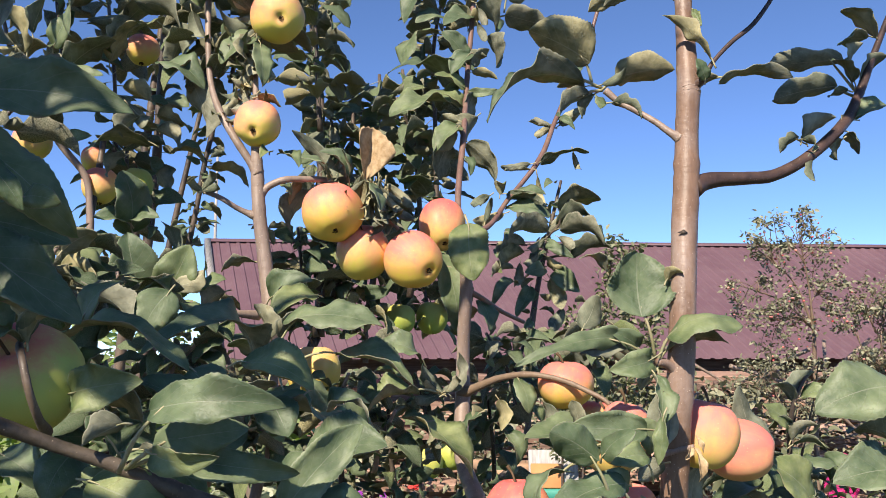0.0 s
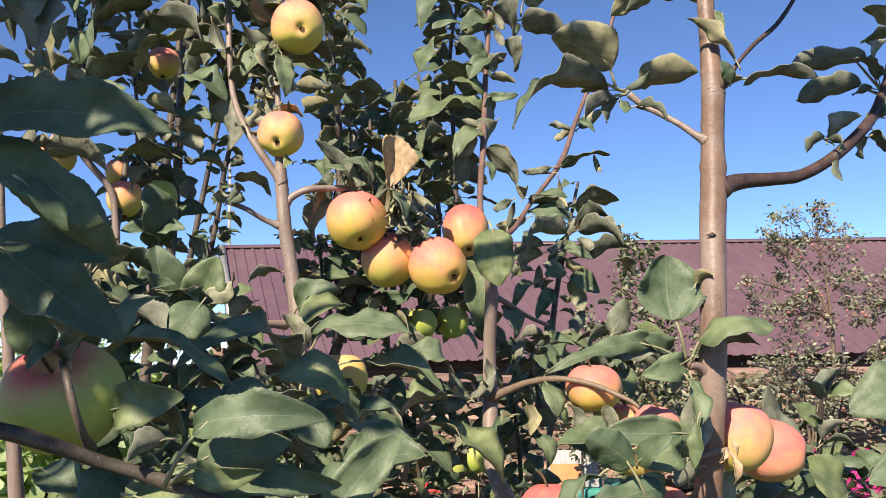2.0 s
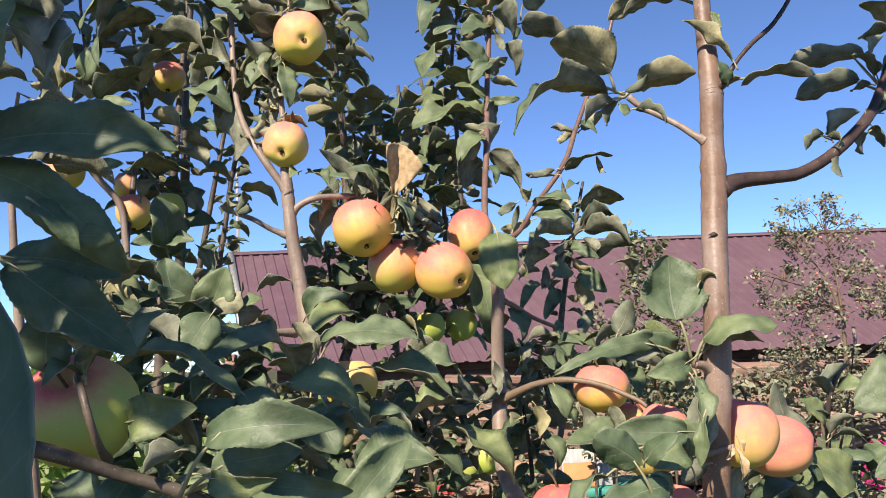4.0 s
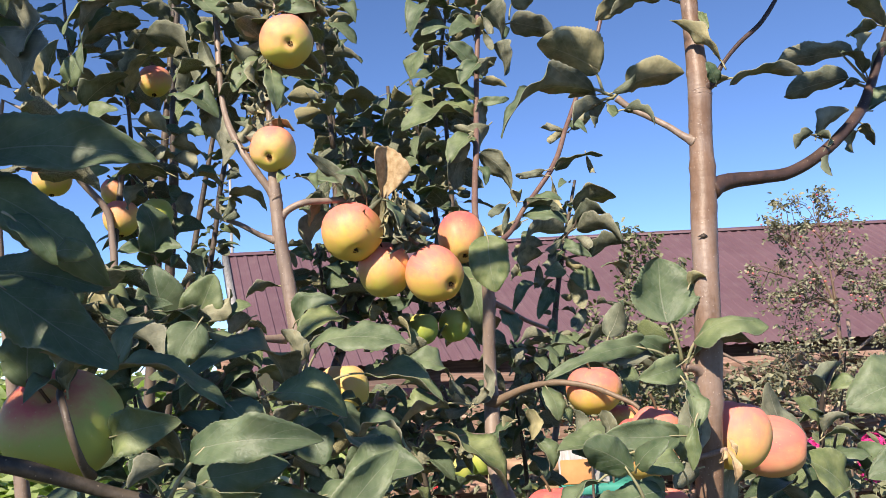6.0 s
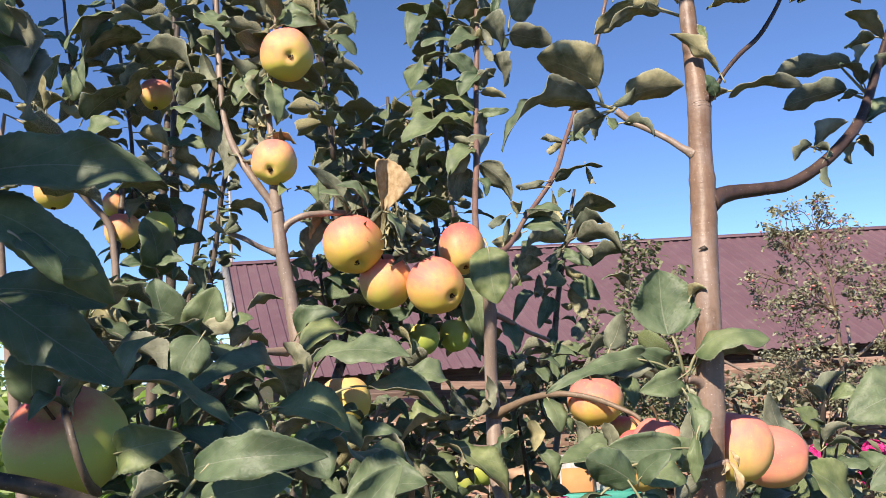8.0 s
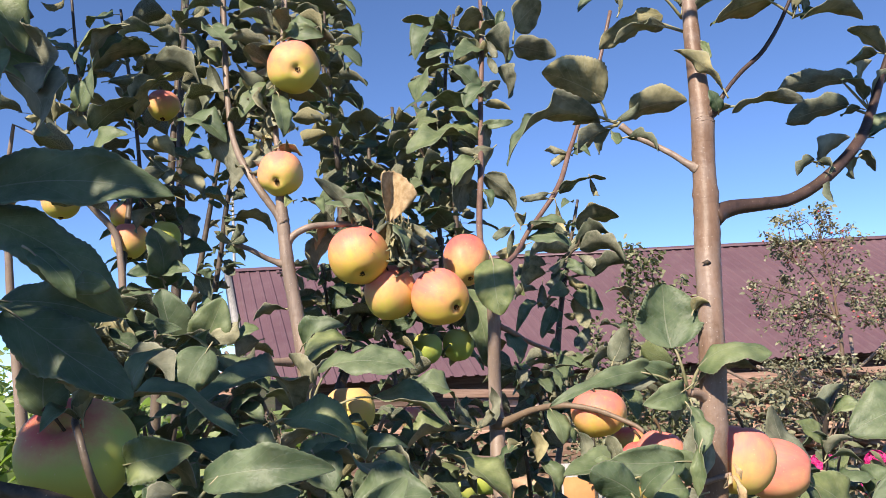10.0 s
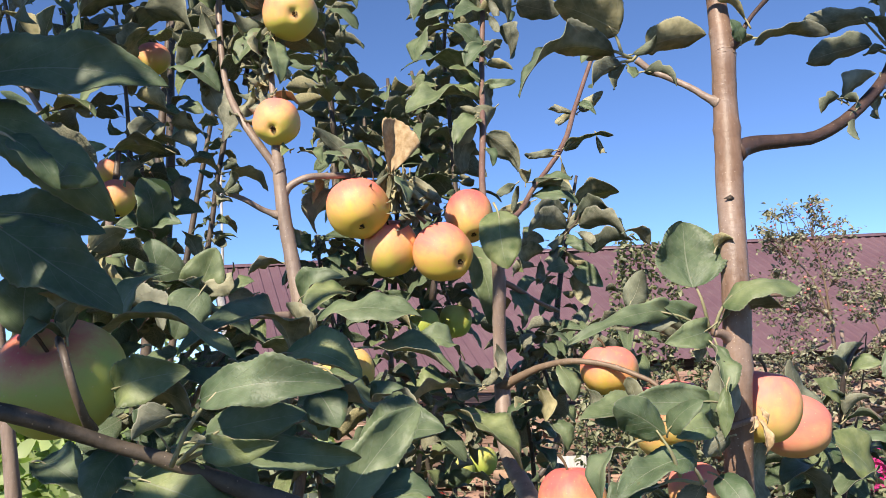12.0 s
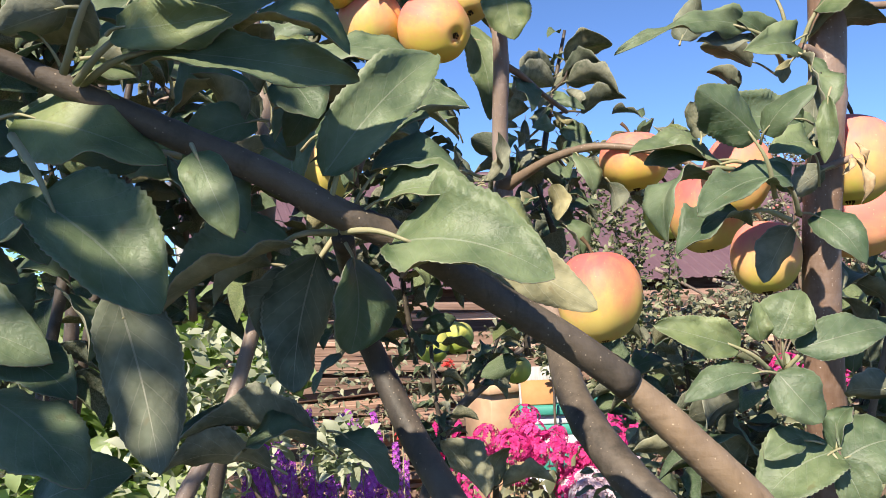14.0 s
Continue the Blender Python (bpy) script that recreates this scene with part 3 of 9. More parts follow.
while z < 1.42:
    x = -0.9 + rnd.uniform(-0.4, 0.3)
    row = 0.0
    while x < 5.2:
        L, th, me = plank_mesh[rnd.randrange(6)]
        if z < 1.1 or rnd.random() < 0.6:
            ob = under(new("board", me), stack)
            ob.matrix_basis = Matrix.Translation(Vector((x + L / 2, 6.72 + rnd.uniform(-0.14, 0.06), z + rnd.uniform(-0.015, 0.015))) - stack.location) @ pose(0, 0, 0, rnd.uniform(-14, 14), rnd.gauss(0, 2.6), rnd.uniform(-8, 8))
        x += L + rnd.uniform(0.02, 0.15)
        row = max(row, th)
    z += 0.05 + rnd.uniform(0.0, 0.05)


# ---- clouds of small leaves ----
def leaf_cloud(points, size, seed, name, mats, parent=None, label="", place=(0, 0, 0), flat=0.5):
    """Many small folded leaves round given points, in one mesh."""
    r = np.random.RandomState(seed)
    n = len(points)
    P = np.array(points)
    d = r.normal(size=(n, 3))
    d[:, 2] = d[:, 2] * 0.6 - 0.15
    d /= np.linalg.norm(d, axis=1)[:, None]
    up = r.normal(size=(n, 3)) * flat + np.array([-0.1, -0.25, 1.0])
    s = np.cross(d, up)
    s /= np.linalg.norm(s, axis=1)[:, None]
    nn = np.cross(s, d)
    L = size * r.uniform(0.6, 1.25, n)
    W = L * r.uniform(0.38, 0.55, n)
    rows = ((0.0, 0.0, 0.0), (0.12, 0.28, 0.06), (0.34, 0.48, 0.10), (0.60, 0.46, 0.07), (0.83, 0.26, -0.02), (1.0, 0.0, -0.16))
    wob = r.uniform(-0.12, 0.12, (n, 2))
    verts = np.empty((n, 14, 3))
    slot, spine, edges = 0, [], []
    for u, v, h in rows:
        verts[:, slot] = P + d * (u * L)[:, None] + nn * ((h - 0.07 * (v > 0)) * L)[:, None]
        spine.append(slot)
        slot += 1
        pair = (spine[-1], spine[-1])
        if v:
            for q, sg in ((0, -1), (1, 1)):
                verts[:, slot + q] = P + d * (u * L)[:, None] + s * (sg * v * W)[:, None] + nn * ((h + wob[:, q] * math.sin(6 * u + q)) * L)[:, None]
            pair = (slot, slot + 1)
            slot += 2
        edges.append(pair)
    quads = []
    for a in range(5):
        quads += [(edges[a][0], spine[a], spine[a + 1], edges[a + 1][0]), (spine[a], edges[a][1], edges[a + 1][1], spine[a + 1])]
    quads = [tuple(dict.fromkeys(q)) for q in quads]
    faces = [tuple(k0 * 14 + c for c in q) for k0 in range(n) for q in quads]
    me = bpy.data.meshes.new(name)
    me.from_pydata(verts.reshape(-1, 3).tolist(), [], faces)
    me.polygons.foreach_set("use_smooth", [True] * len(me.polygons))
    for m in mats:
        me.materials.append(m)
    ob = new(name, me)
    if parent:
        under(ob, parent, place)
    return tagged(ob, label, kind="stuff")


def cloud_material(name, dark, light, glow, amount=0.3):
    k = Mat(name, 0.5, 0.4)
    geo = k.t.nodes.new("ShaderNodeNewGeometry")
    tone = k.ramp(geo.outputs["Random Per Island"], (0.0, dark), (0.6, light), (1.0, tuple(min(1, c * 1.5) for c in light)))
    k.color(k.mix(k.math('MULTIPLY', k.noise(20, 3), 0.35), tone, (0.16, 0.16, 0.10)))
    k.through_light(glow, amount)
    return k.m


BUSH_GREEN = cloud_material("sunlit_bush_leaf", (0.10, 0.16, 0.045), (0.30, 0.37, 0.16), (0.34, 0.55, 0.08), 0.33)
DULL_GREEN = cloud_material("dull_garden_leaf", (0.07, 0.085, 0.04), (0.20, 0.205, 0.12), (0.15, 0.22, 0.04), 0.22)
PALE_GREEN = cloud_material("pale_bush_leaf", (0.19, 0.215, 0.13), (0.44, 0.455, 0.34), (0.30, 0.40, 0.12), 0.25)
SHRUB_GREEN = cloud_material("dusty_shrub_leaf", (0.105, 0.108, 0.066), (0.235, 0.23, 0.15), (0.12, 0.15, 0.04), 0.15)


def blobs(r, n, centre, radius):
    v = r.normal(size=(n, 3))
    v /= np.linalg.norm(v, axis=1)[:, None]
    return np.array(centre) + v * (r.uniform(0.35, 1.0, n) ** 0.5)[:, None] * np.array(radius)


def bush(name, label, base, blots, per, size, mat, seed, stems=5):
    """A bush: woody stems to each clump of leaves, and the leaves."""
    r = np.random.RandomState(seed)
    ob = plant(name, base, label, "bush")
    pts = []
    for c, rad in blots:
        bm = bmesh.new()
        b = Vector(base)
        c = Vector(c)
        mid = b.lerp(c, 0.5) + Vector((r.uniform(-0.08, 0.08), r.uniform(-0.08, 0.08), 0.1))
        tube(bm, spline([(*(b + Vector((r.uniform(-.1, .1), r.uniform(-.1, .1), -0.02)) - b), 0.012), (*(mid - b), 0.008), (*(c - b), 0.004)], 5), 6, 0.1)
        part("stem", bm, BARK_DARK, ob, place=base)
        pts.append(blobs(r, per, c, rad))
    leaf_cloud(np.concatenate(pts), size, seed, "foliage", (mat,), ob).location = -ob.location
    return ob


bush("garden_bush", "leafy garden bush in full sun, bright green", (-0.9, 2.8, 0),
     [((-1.75, 2.9, 1.35), (0.3, 0.3, 0.3)), ((-1.35, 2.8, 1.38), (0.3, 0.3, 0.26)), ((-0.95, 2.7, 1.36), (0.3, 0.3, 0.26)), ((-0.55, 2.8, 1.32), (0.28, 0.3, 0.26)),
      ((-1.5, 2.6, 0.95), (0.35, 0.3, 0.35)), ((-1.0, 2.6, 0.95), (0.35, 0.3, 0.35)), ((-0.72, 2.6, 0.9), (0.25, 0.3, 0.3)), ((-1.2, 2.4, 0.5), (0.5, 0.3, 0.3))], 560, 0.105, BUSH_GREEN, 41)
# hedge added to block the bright sky low at the horizon
bush("hedge", "tall green hedge added to cover the bright horizon", (-3.0, 5.2, 0),
     [((-4.4 + 0.55 * i, 5.2 + 0.25 * (i % 2), 1.45 + 0.14 * (i % 3)), (0.45, 0.35, 0.46)) for i in range(6)] + [((-4.2 + 0.7 * i, 5.1, 0.5), (0.5, 0.35, 0.5)) for i in range(5)], 420, 0.08, BUSH_GREEN, 44)
bush("garden_bush", "dull green leafy bush between trees and flower bed", (1.25, 2.7, 0),
     [((0.75, 2.6, 0.9), (0.22, 0.25, 0.28)), ((1.05, 2.7, 1.0), (0.28, 0.3, 0.3)), ((1.45, 2.8, 1.1), (0.3, 0.3, 0.3)), ((1.85, 2.8, 1.05), (0.3, 0.3, 0.3)),
      ((1.1, 2.4, 0.55), (0.35, 0.3, 0.3)), ((1.6, 2.5, 0.6), (0.35, 0.3, 0.3))], 200, 0.06, DULL_GREEN, 42)
bush("garden_bush", "dull green undergrowth beneath the apple trees", (0.0, 2.9, 0),
     [((-0.1, 2.9, 0.6), (0.25, 0.2, 0.25)), ((0.3, 2.9, 0.5), (0.3, 0.2, 0.25)), ((0.7, 3.0, 0.5), (0.3, 0.2, 0.22))], 200, 0.05, DULL_GREEN, 43)

bush("garden_bush", "thin grey-green bush with pale leaves in the sun", (-0.15, 2.5, 0),
     [((-0.52, 2.45, 1.32), (0.18, 0.2, 0.16)), ((-0.40, 2.4, 1.22), (0.12, 0.2, 0.14)), ((-0.16, 2.45, 1.12), (0.08, 0.15, 0.07)), ((-0.60, 2.4, 1.05), (0.2, 0.2, 0.2))], 250, 0.052, PALE_GREEN, 46)
bush("garden_bush", "low grey-green currant bush behind the flower bed", (1.2, 4.9, 0),
     [((0.75 + 0.3 * i, 4.9 + 0.1 * (i % 2), 1.12 + 0.1 * (i % 3)), (0.28, 0.2, 0.28)) for i in range(5)], 330, 0.055, SHRUB_GREEN, 47)
bush("weeds", "sparse dry weeds in front of the stacked boards", (1.0, 5.9, 0),
     [((-0.6 + 0.5 * i, 5.9 + 0.2 * (i % 2), 0.62 + 0.22 * (i % 3)), (0.32, 0.2, 0.34)) for i in range(8)], 230, 0.06, SHRUB_GREEN, 45)

# ---- shrub with small red fruit ----
k = Mat("small_red_fruit", 0.4, 0.4)
RED_FRUIT = k.color(k.ramp(k.random(), (0.0, (0.42, 0.05, 0.06)), (1.0, (0.62, 0.26, 0.22)))).m
bm = bmesh.new()
bmesh.ops.create_icosphere(bm, subdivisions=2, radius=0.014)
for v in bm.verts:
    v.co.z *= 0.9
    if abs(v.co.x) + abs(v.co.y) < 0.006:
        v.co.z *= 0.8
fruit_mesh = mesh_of("fruit", bm, RED_FRUIT)


def crab_shrub(base, fork, centre, radius, twigs, per, fruits, seed, label):
    """A shrub of many thin twigs spread through a rounded crown, with tufts of leaves along them."""
    r = np.random.RandomState(seed)
    rn = random.Random(seed)
    ob = plant("fruit_shrub", base, label, "shrub")
    b, fork, centre = Vector(base), Vector(fork), Vector(centre)
    BARK[ob.name] = BARK_MID
    limb(ob, "trunk", (*(b - Vector((0, 0, 0.02))), 0.02), (*b.lerp(fork, 0.6), 0.016), (*fork, 0.012))
    mains = []
    for i in range(6):
        w = i * 1.047 + rn.uniform(-0.3, 0.3)
        end = centre + Vector((math.cos(w) * radius[0] * 0.6, rn.uniform(-0.5, 0.5) * radius[1], math.sin(w) * radius[2] * 0.55))
        mid = fork.lerp(end, 0.5) + Vector((rn.uniform(-0.06, 0.06), 0, 0.05))
        limb(ob, "branch", (*fork, 0.008), (*mid, 0.005), (*end, 0.003))
        mains.append((mid, end))
    pts = []
    for i in range(twigs):
        v = Vector((rn.gauss(0, 1), rn.gauss(0, 1), rn.gauss(0, 1))).normalized() * rn.uniform(0.45, 1.08)
        tip = centre + Vector((v.x * radius[0], v.y * radius[1], v.z * radius[2]))
        mid, end = min(mains, key=lambda q: (q[1] - tip).length)
        start = mid.lerp(end, rn.uniform(0.3, 1.0))
        bend = start.lerp(tip, 0.55) + Vector((rn.uniform(-0.05, 0.05), rn.uniform(-0.05, 0.05), 0.05))
        limb(ob, "twig", (*start, 0.0025), (*bend, 0.002), (*tip, 0.0012))
        for n in range(per):
            f = rn.random() ** 0.6
            p = bend.lerp(tip, f)
            pts.append((p.x + rn.gauss(0, 0.026), p.y + rn.gauss(0, 0.026), p.z + rn.gauss(0, 0.022)))
    leaf_cloud(np.array(pts), 0.033, seed, "foliage", (SHRUB_GREEN,), ob, flat=1.1).location = -ob.location
    for i in range(fruits):
        p = pts[rn.randrange(len(pts))]
        f = under(new("fruit", fruit_mesh), ob, Vector(p) - Vector((0, 0.03, 0.03)))
        f.scale = (rn.uniform(0.4, 0.75),) * 3


crab_shrub((2.74, 5.5, 0), (2.79, 5.5, 1.80), (2.60, 5.5, 2.12), (0.44, 0.26, 0.54), 92, 28, 75, 51, "sparse shrub with dusty leaves and small red fruit")
crab_shrub((3.30, 5.6, 0), (3.30, 5.6, 1.35), (3.30, 5.6, 1.78), (0.38, 0.3, 0.42), 64, 34, 30, 52, "dense low shrub with grey-green leaves and red fruit")
crab_shrub((2.55, 5.3, 0), (2.5, 5.3, 1.0), (2.55, 5.3, 1.42), (0.55, 0.25, 0.25), 44, 30, 12, 53, "low shrub with grey-green leaves beside the brush heap")


def spire(base, top, n, seed, label):
    """A thin upright shoot set with small leaves."""
    ob = plant("pear_shoot", (base[0], base[1], 0), label, "shrub")
    BARK[ob.name] = BARK_DARK
    limb(ob, "stem", (base[0], base[1], -0.02, 0.009), (*base, 0.006), (*top, 0.002))
    r = np.random.RandomState(seed)
    t = r.uniform(0, 1, n)
    P = np.array(base) + (np.array(top) - np.array(base)) * t[:, None] + r.normal(size=(n, 3)) * np.array([0.030, 0.030, 0.015])
    leaf_cloud(P, 0.042, seed, "foliage", (DULL_GREEN,), ob).location = -ob.location


spire((1.00, 4.5, 1.2), (1.19, 4.5, 2.28), 760, 61, "upright pear shoot thickly set with small grey-green leaves")
spire((1.21, 4.5, 1.2), (1.29, 4.5, 2.22), 640, 62, "upright pear shoot thickly set with small grey-green leaves")
spire((1.33, 4.55, 1.2), (1.45, 4.55, 2.09), 520, 64, "upright pear shoot thickly set with small grey-green leaves")
spire((0.86, 4.4, 1.1), (0.91, 4.4, 1.88), 420, 63, "upright pear shoot thickly set with small grey-green leaves")
spire((1.10, 4.4, 1.0), (1.06, 4.4, 1.80), 500, 65, "upright pear shoot thickly set with small grey-green leaves")
spire((1.52, 4.6, 1.0), (1.58, 4.6, 1.80), 420, 66, "upright pear shoot thickly set with small grey-green leaves")

# ---- flowers ----
def petal_material(name, a, b):
    k = Mat(name, 0.6, 0.3)
    geo = k.t.nodes.new("ShaderNodeNewGeometry")
    k.color(k.ramp(geo.outputs["Random Per Island"], (0.0, a), (1.0, b)))
    k.through_light(b, 0.25)
    return k.m


PINK = petal_material("magenta_petal", (0.50, 0.010, 0.14), (0.82, 0.08, 0.33))
PALE = petal_material("pale_pink_petal", (0.62, 0.42, 0.50), (0.80, 0.68, 0.70))
PURPLE = petal_material("purple_petal", (0.36, 0.05, 0.44), (0.68, 0.18, 0.70))
RED = petal_material("red_petal", (0.6, 0.03, 0.04), (0.75, 0.10, 0.08))


def florets(centre_pts, normals, size, seed):
    r = random.Random(seed)
    bm = bmesh.new()
    for p, n in zip(centre_pts, normals):
        p, n = Vector(p), Vector(n).normalized()
        a = n.orthogonal().normalized()
        b = n.cross(a)
        c = bm.verts.new(p - n * size * 0.15)
        w0 = r.uniform(0, 6)
        for i in range(5):
            w = w0 + i * 1.2566
            q = [c]
            for dw, rr, h in ((-0.5, 0.75, 0.05), (0.0, 1.0, r.uniform(0.0, 0.15)), (0.5, 0.75, 0.05)):
                q.append(bm.verts.new(p + (a * math.cos(w + dw) + b * math.sin(w + dw)) * size * rr + n * size * h))
            bm.faces.new(q)
    return bm


PHLOX_HEADS = {}
for key, mat in (("pink", PINK), ("pale", PALE)):
    r = random.Random(9)
    ps, ns = [], []
    for _ in range(75):
        d = Vector((r.gauss(0, 1), r.gauss(0, 1), r.gauss(0.4, 0.9))).normalized()
        ps.append((d.x * 0.062, d.y * 0.062, d.z * 0.055))
        ns.append(d + Vector((0, 0, 0.2)))
    PHLOX_HEADS[key] = mesh_of("flower_head", florets(ps, ns, 0.0145, 4), mat, smooth=False)


def phlox(x, y, z, key, seed):
    r = random.Random(seed)
    ob = plant("phlox", (x, y, 0), "flowering phlox with magenta flower heads" if key == "pink" else "flowering phlox with pale pink flower heads", "flower", "flowers in the bed")
    bm = bmesh.new()
    tube(bm, spline([(0, 0, -0.02, 0.004), (r.uniform(-.03, .03), 0, z * 0.5, 0.0035), (0, 0, z, 0.002)], 5), 6)
    part("stem", bm, STALK, ob, place=(x, y, 0))
    h = under(new("flower_head", PHLOX_HEADS[key]), ob, (x, y, z))
    h.rotation_euler = (r.uniform(-.3, .3), r.uniform(-.3, .3), r.uniform(0, 6))
    s = r.uniform(0.75, 1.2)
    h.scale = (s, s, s * r.uniform(0.85, 1.25))
    rr = np.random.RandomState(seed)
    P = np.stack([rr.normal(0, 0.03, 26), rr.normal(0, 0.03, 26), rr.uniform(0.15, z - 0.08, 26)], 1)
    f = leaf_cloud(P, 0.085, seed, "foliage", (DULL_GREEN,), ob, place=(x, y, 0))


rnd = random.Random(17)
for i in range(34):
    phlox(rnd.uniform(0.22, 0.98), 3.8 + rnd.uniform(-0.22, 0.25), rnd.uniform(0.70, 0.97), "pink", 100 + i)
for i in range(16):
    phlox(rnd.uniform(0.72, 1.12), 3.6 + rnd.uniform(-0.15, 0.15), rnd.uniform(0.58, 0.80), "pale", 200 + i)
for i in range(7):
    phlox(2.0 + rnd.uniform(-0.16, 0.16), 4.0 + rnd.uniform(-0.1, 0.1), rnd.uniform(0.95, 1.12), "pink", 300 + i)

SPIKES = []
for s in range(3):
    r = random.Random(s)
    ps, ns = [], []
    for i in range(70):
        t = i / 70
        w = i * 2.4
        rad = 0.020 * (1 - 0.75 * t) + 0.004
        ps.append((math.cos(w) * rad, math.sin(w) * rad, t * 0.26))
        ns.append((math.cos(w), math.sin(w), 0.3))
    SPIKES.append(mesh_of("flower_spike", florets(ps, ns, 0.010, s), PURPLE, smooth=False))


def salvia(x, y, z, seed):
    r = random.Random(seed)
    ob = plant("salvia", (x, y, 0), "purple flowering sage with upright spikes", "flower", "flowers in the bed")
    bm = bmesh.new()
    tube(bm, [(0, 0, -0.02, 0.003), (0, 0, z, 0.002), (0, 0, z + 0.24, 0.001)], 5)
    part("stem", bm, STALK, ob, place=(x, y, 0))
    sp = under(new("flower_spike", SPIKES[seed % 3]), ob, (x, y, z))
    sp.rotation_euler = (r.uniform(-.15, .15), r.uniform(-.2, .2), r.uniform(0, 6))
    rr = np.random.RandomState(seed)
    P = np.stack([rr.normal(0, 0.03, 16), rr.normal(0, 0.03, 16), rr.uniform(0.1, z, 16)], 1)
    leaf_cloud(P, 0.05, seed, "foliage", (DULL_GREEN,), ob, place=(x, y, 0))


for i in range(46):
    salvia(rnd.uniform(-0.66, 0.06), 3.4 + rnd.uniform(-0.25, 0.25), rnd.uniform(0.58, 0.90), 400 + i)
for i, (x, y, z) in enumerate(((0.02, 3.6, 1.13), (0.07, 3.6, 1.10), (-0.35, 3.7, 1.20), (0.05, 3.5, 1.0), (0.28, 3.9, 1.22))):
    ob = plant("red_flower", (x, y, 0), "small bright red garden flower on a thin stem", "flower", "flowers in the bed")
    bm = bmesh.new()
    tube(bm, [(0, 0, -0.02, 0.003), (0, 0, z, 0.002)], 5)
    part("stem", bm, STALK, ob, place=(x, y, 0))
    r = random.Random(i)
    ps = [(r.gauss(0, 0.012), r.gauss(0, 0.012), r.gauss(0, 0.010)) for _ in range(14)]
    part("bloom", florets(ps, [(p[0], p[1], 0.02) for p in ps], 0.016, i), RED, ob, place=(x, y, z))

# ---- bee hives behind the flower bed ----
def paint(name, a, b, rough=0.6):
    k = Mat(name, rough, 0.35)
    return k.color(k.ramp(k.noise(9, 6), (0.3, a), (0.7, b))).bump(k.noise(60, 4), 0.3).m


HIVE_BROWN = paint("brown_hive_paint", (0.42, 0.25, 0.15), (0.54, 0.35, 0.22))
HIVE_TEAL = paint("teal_hive_paint", (0.03, 0.22, 0.17), (0.06, 0.32, 0.25))
HIVE_WHITE = paint("white_hive_paint", (0.50, 0.52, 0.54), (0.66, 0.68, 0.70))
HIVE_ORANGE = paint("orange_tile", (0.44, 0.19, 0.07), (0.54, 0.26, 0.11), 0.8)


def hive(base, w, d, bands, label, lid, turn):
    """A wooden bee hive: stacked boxes and a lid."""
    ob = plant("bee_hive", base, label, "bee hive", "bee hives")
    z = 0.0
    for h, mat in bands:
        bm = bmesh.new()
        box(bm, (-w / 2, -d / 2, z + 0.002), (w / 2, d / 2, z + h), 0.006)
        part("hive_box", bm, mat, ob)
        z += h
    bm = bmesh.new()
    box(bm, (-w / 2 - 0.03, -d / 2 - 0.03, z), (w / 2 + 0.03, d / 2 + 0.03, z + 0.05), 0.008)
    part("lid", bm, lid, ob)
    ob.rotation_euler = (0, 0, radians(turn))
    return z + 0.05


hz = hive((0.95, 4.66, 0), 0.39, 0.36, ((0.42, GREY_BOARD), (0.19, HIVE_WHITE), (0.13, HIVE_TEAL), (0.05, HIVE_WHITE), (0.055, HIVE_TEAL), (0.05, HIVE_WHITE)), "bee hive of teal and white painted boxes", HIVE_TEAL, -8)
bm = bmesh.new()
box(bm, (-0.085, -0.012, 0), (0.085, 0.012, 0.13), 0.004)
tile = part("roof_tile", bm, HIVE_ORANGE, None, place=(0.80, 4.50, hz + 0.001))
tile.rotation_euler = (radians(-24), 0, radians(-8))
tagged(tile, "orange clay tile leaning on the hive lid", "tile")
bm = bmesh.new()
box(bm, (-0.13, -0.012, 0), (0.13, 0.012, 0.20), 0.003)
slab = part("grey_board", bm, GREY_BOARD, None, place=(0.84, 4.53, hz + 0.001))
slab.rotation_euler = (radians(-24), 0, radians(-8))
tagged(slab, "weathered grey board leaning on the hive lid", "board")
hive((0.61, 4.78, 0), 0.19, 0.30, ((0.35, GREY_BOARD), (0.35, HIVE_BROWN), (0.30, HIVE_BROWN)), "bee hive of orange-brown painted wood", HIVE_BROWN, 20)

# ---- rubble and cut wood to the side of the shed ----
rub = plant("brush_heap", (2.7, 6.1, 0), "heap of broken boards, dry sticks and cut branches", "brush heap")
BARK[rub.name] = BARK_B
rnd = random.Random(8)
for i in range(46):
    L, th, me = plank_mesh[rnd.randrange(4)]
    ob = under(new("board", me), rub)
    ob.matrix_basis = Matrix.Translation(Vector((rnd.uniform(2.0, 3.6), 6.1 + rnd.uniform(-0.3, 0.3), rnd.uniform(0.6, 1.46))) - rub.location) @ pose(0, 0, 0, rnd.uniform(-20, 20), rnd.uniform(-14, 14), rnd.uniform(-40, 40)) @ Matrix.Diagonal((0.5, 0.6, 0.8, 1))
for i in range(70):
    c = Vector((rnd.uniform(1.9, 3.7), 5.9 + rnd.uniform(-0.25, 0.25), rnd.uniform(0.7, 1.55)))
    d = Vector((rnd.uniform(-1, 1), rnd.uniform(-0.4, 0.4), rnd.uniform(-0.5, 0.5))).normalized() * rnd.uniform(0.15, 0.45)
    limb(rub, "stick", (*(c - d), 0.012), (*(c + Vector((0, 0, rnd.uniform(-.03, .03)))), 0.010), (*(c + d), 0.006))
r = np.random.RandomState(71)
P = np.stack([r.uniform(1.8, 3.9, 1100), r.uniform(5.55, 6.1, 1100), r.uniform(0.4, 1.5, 1100)], 1)
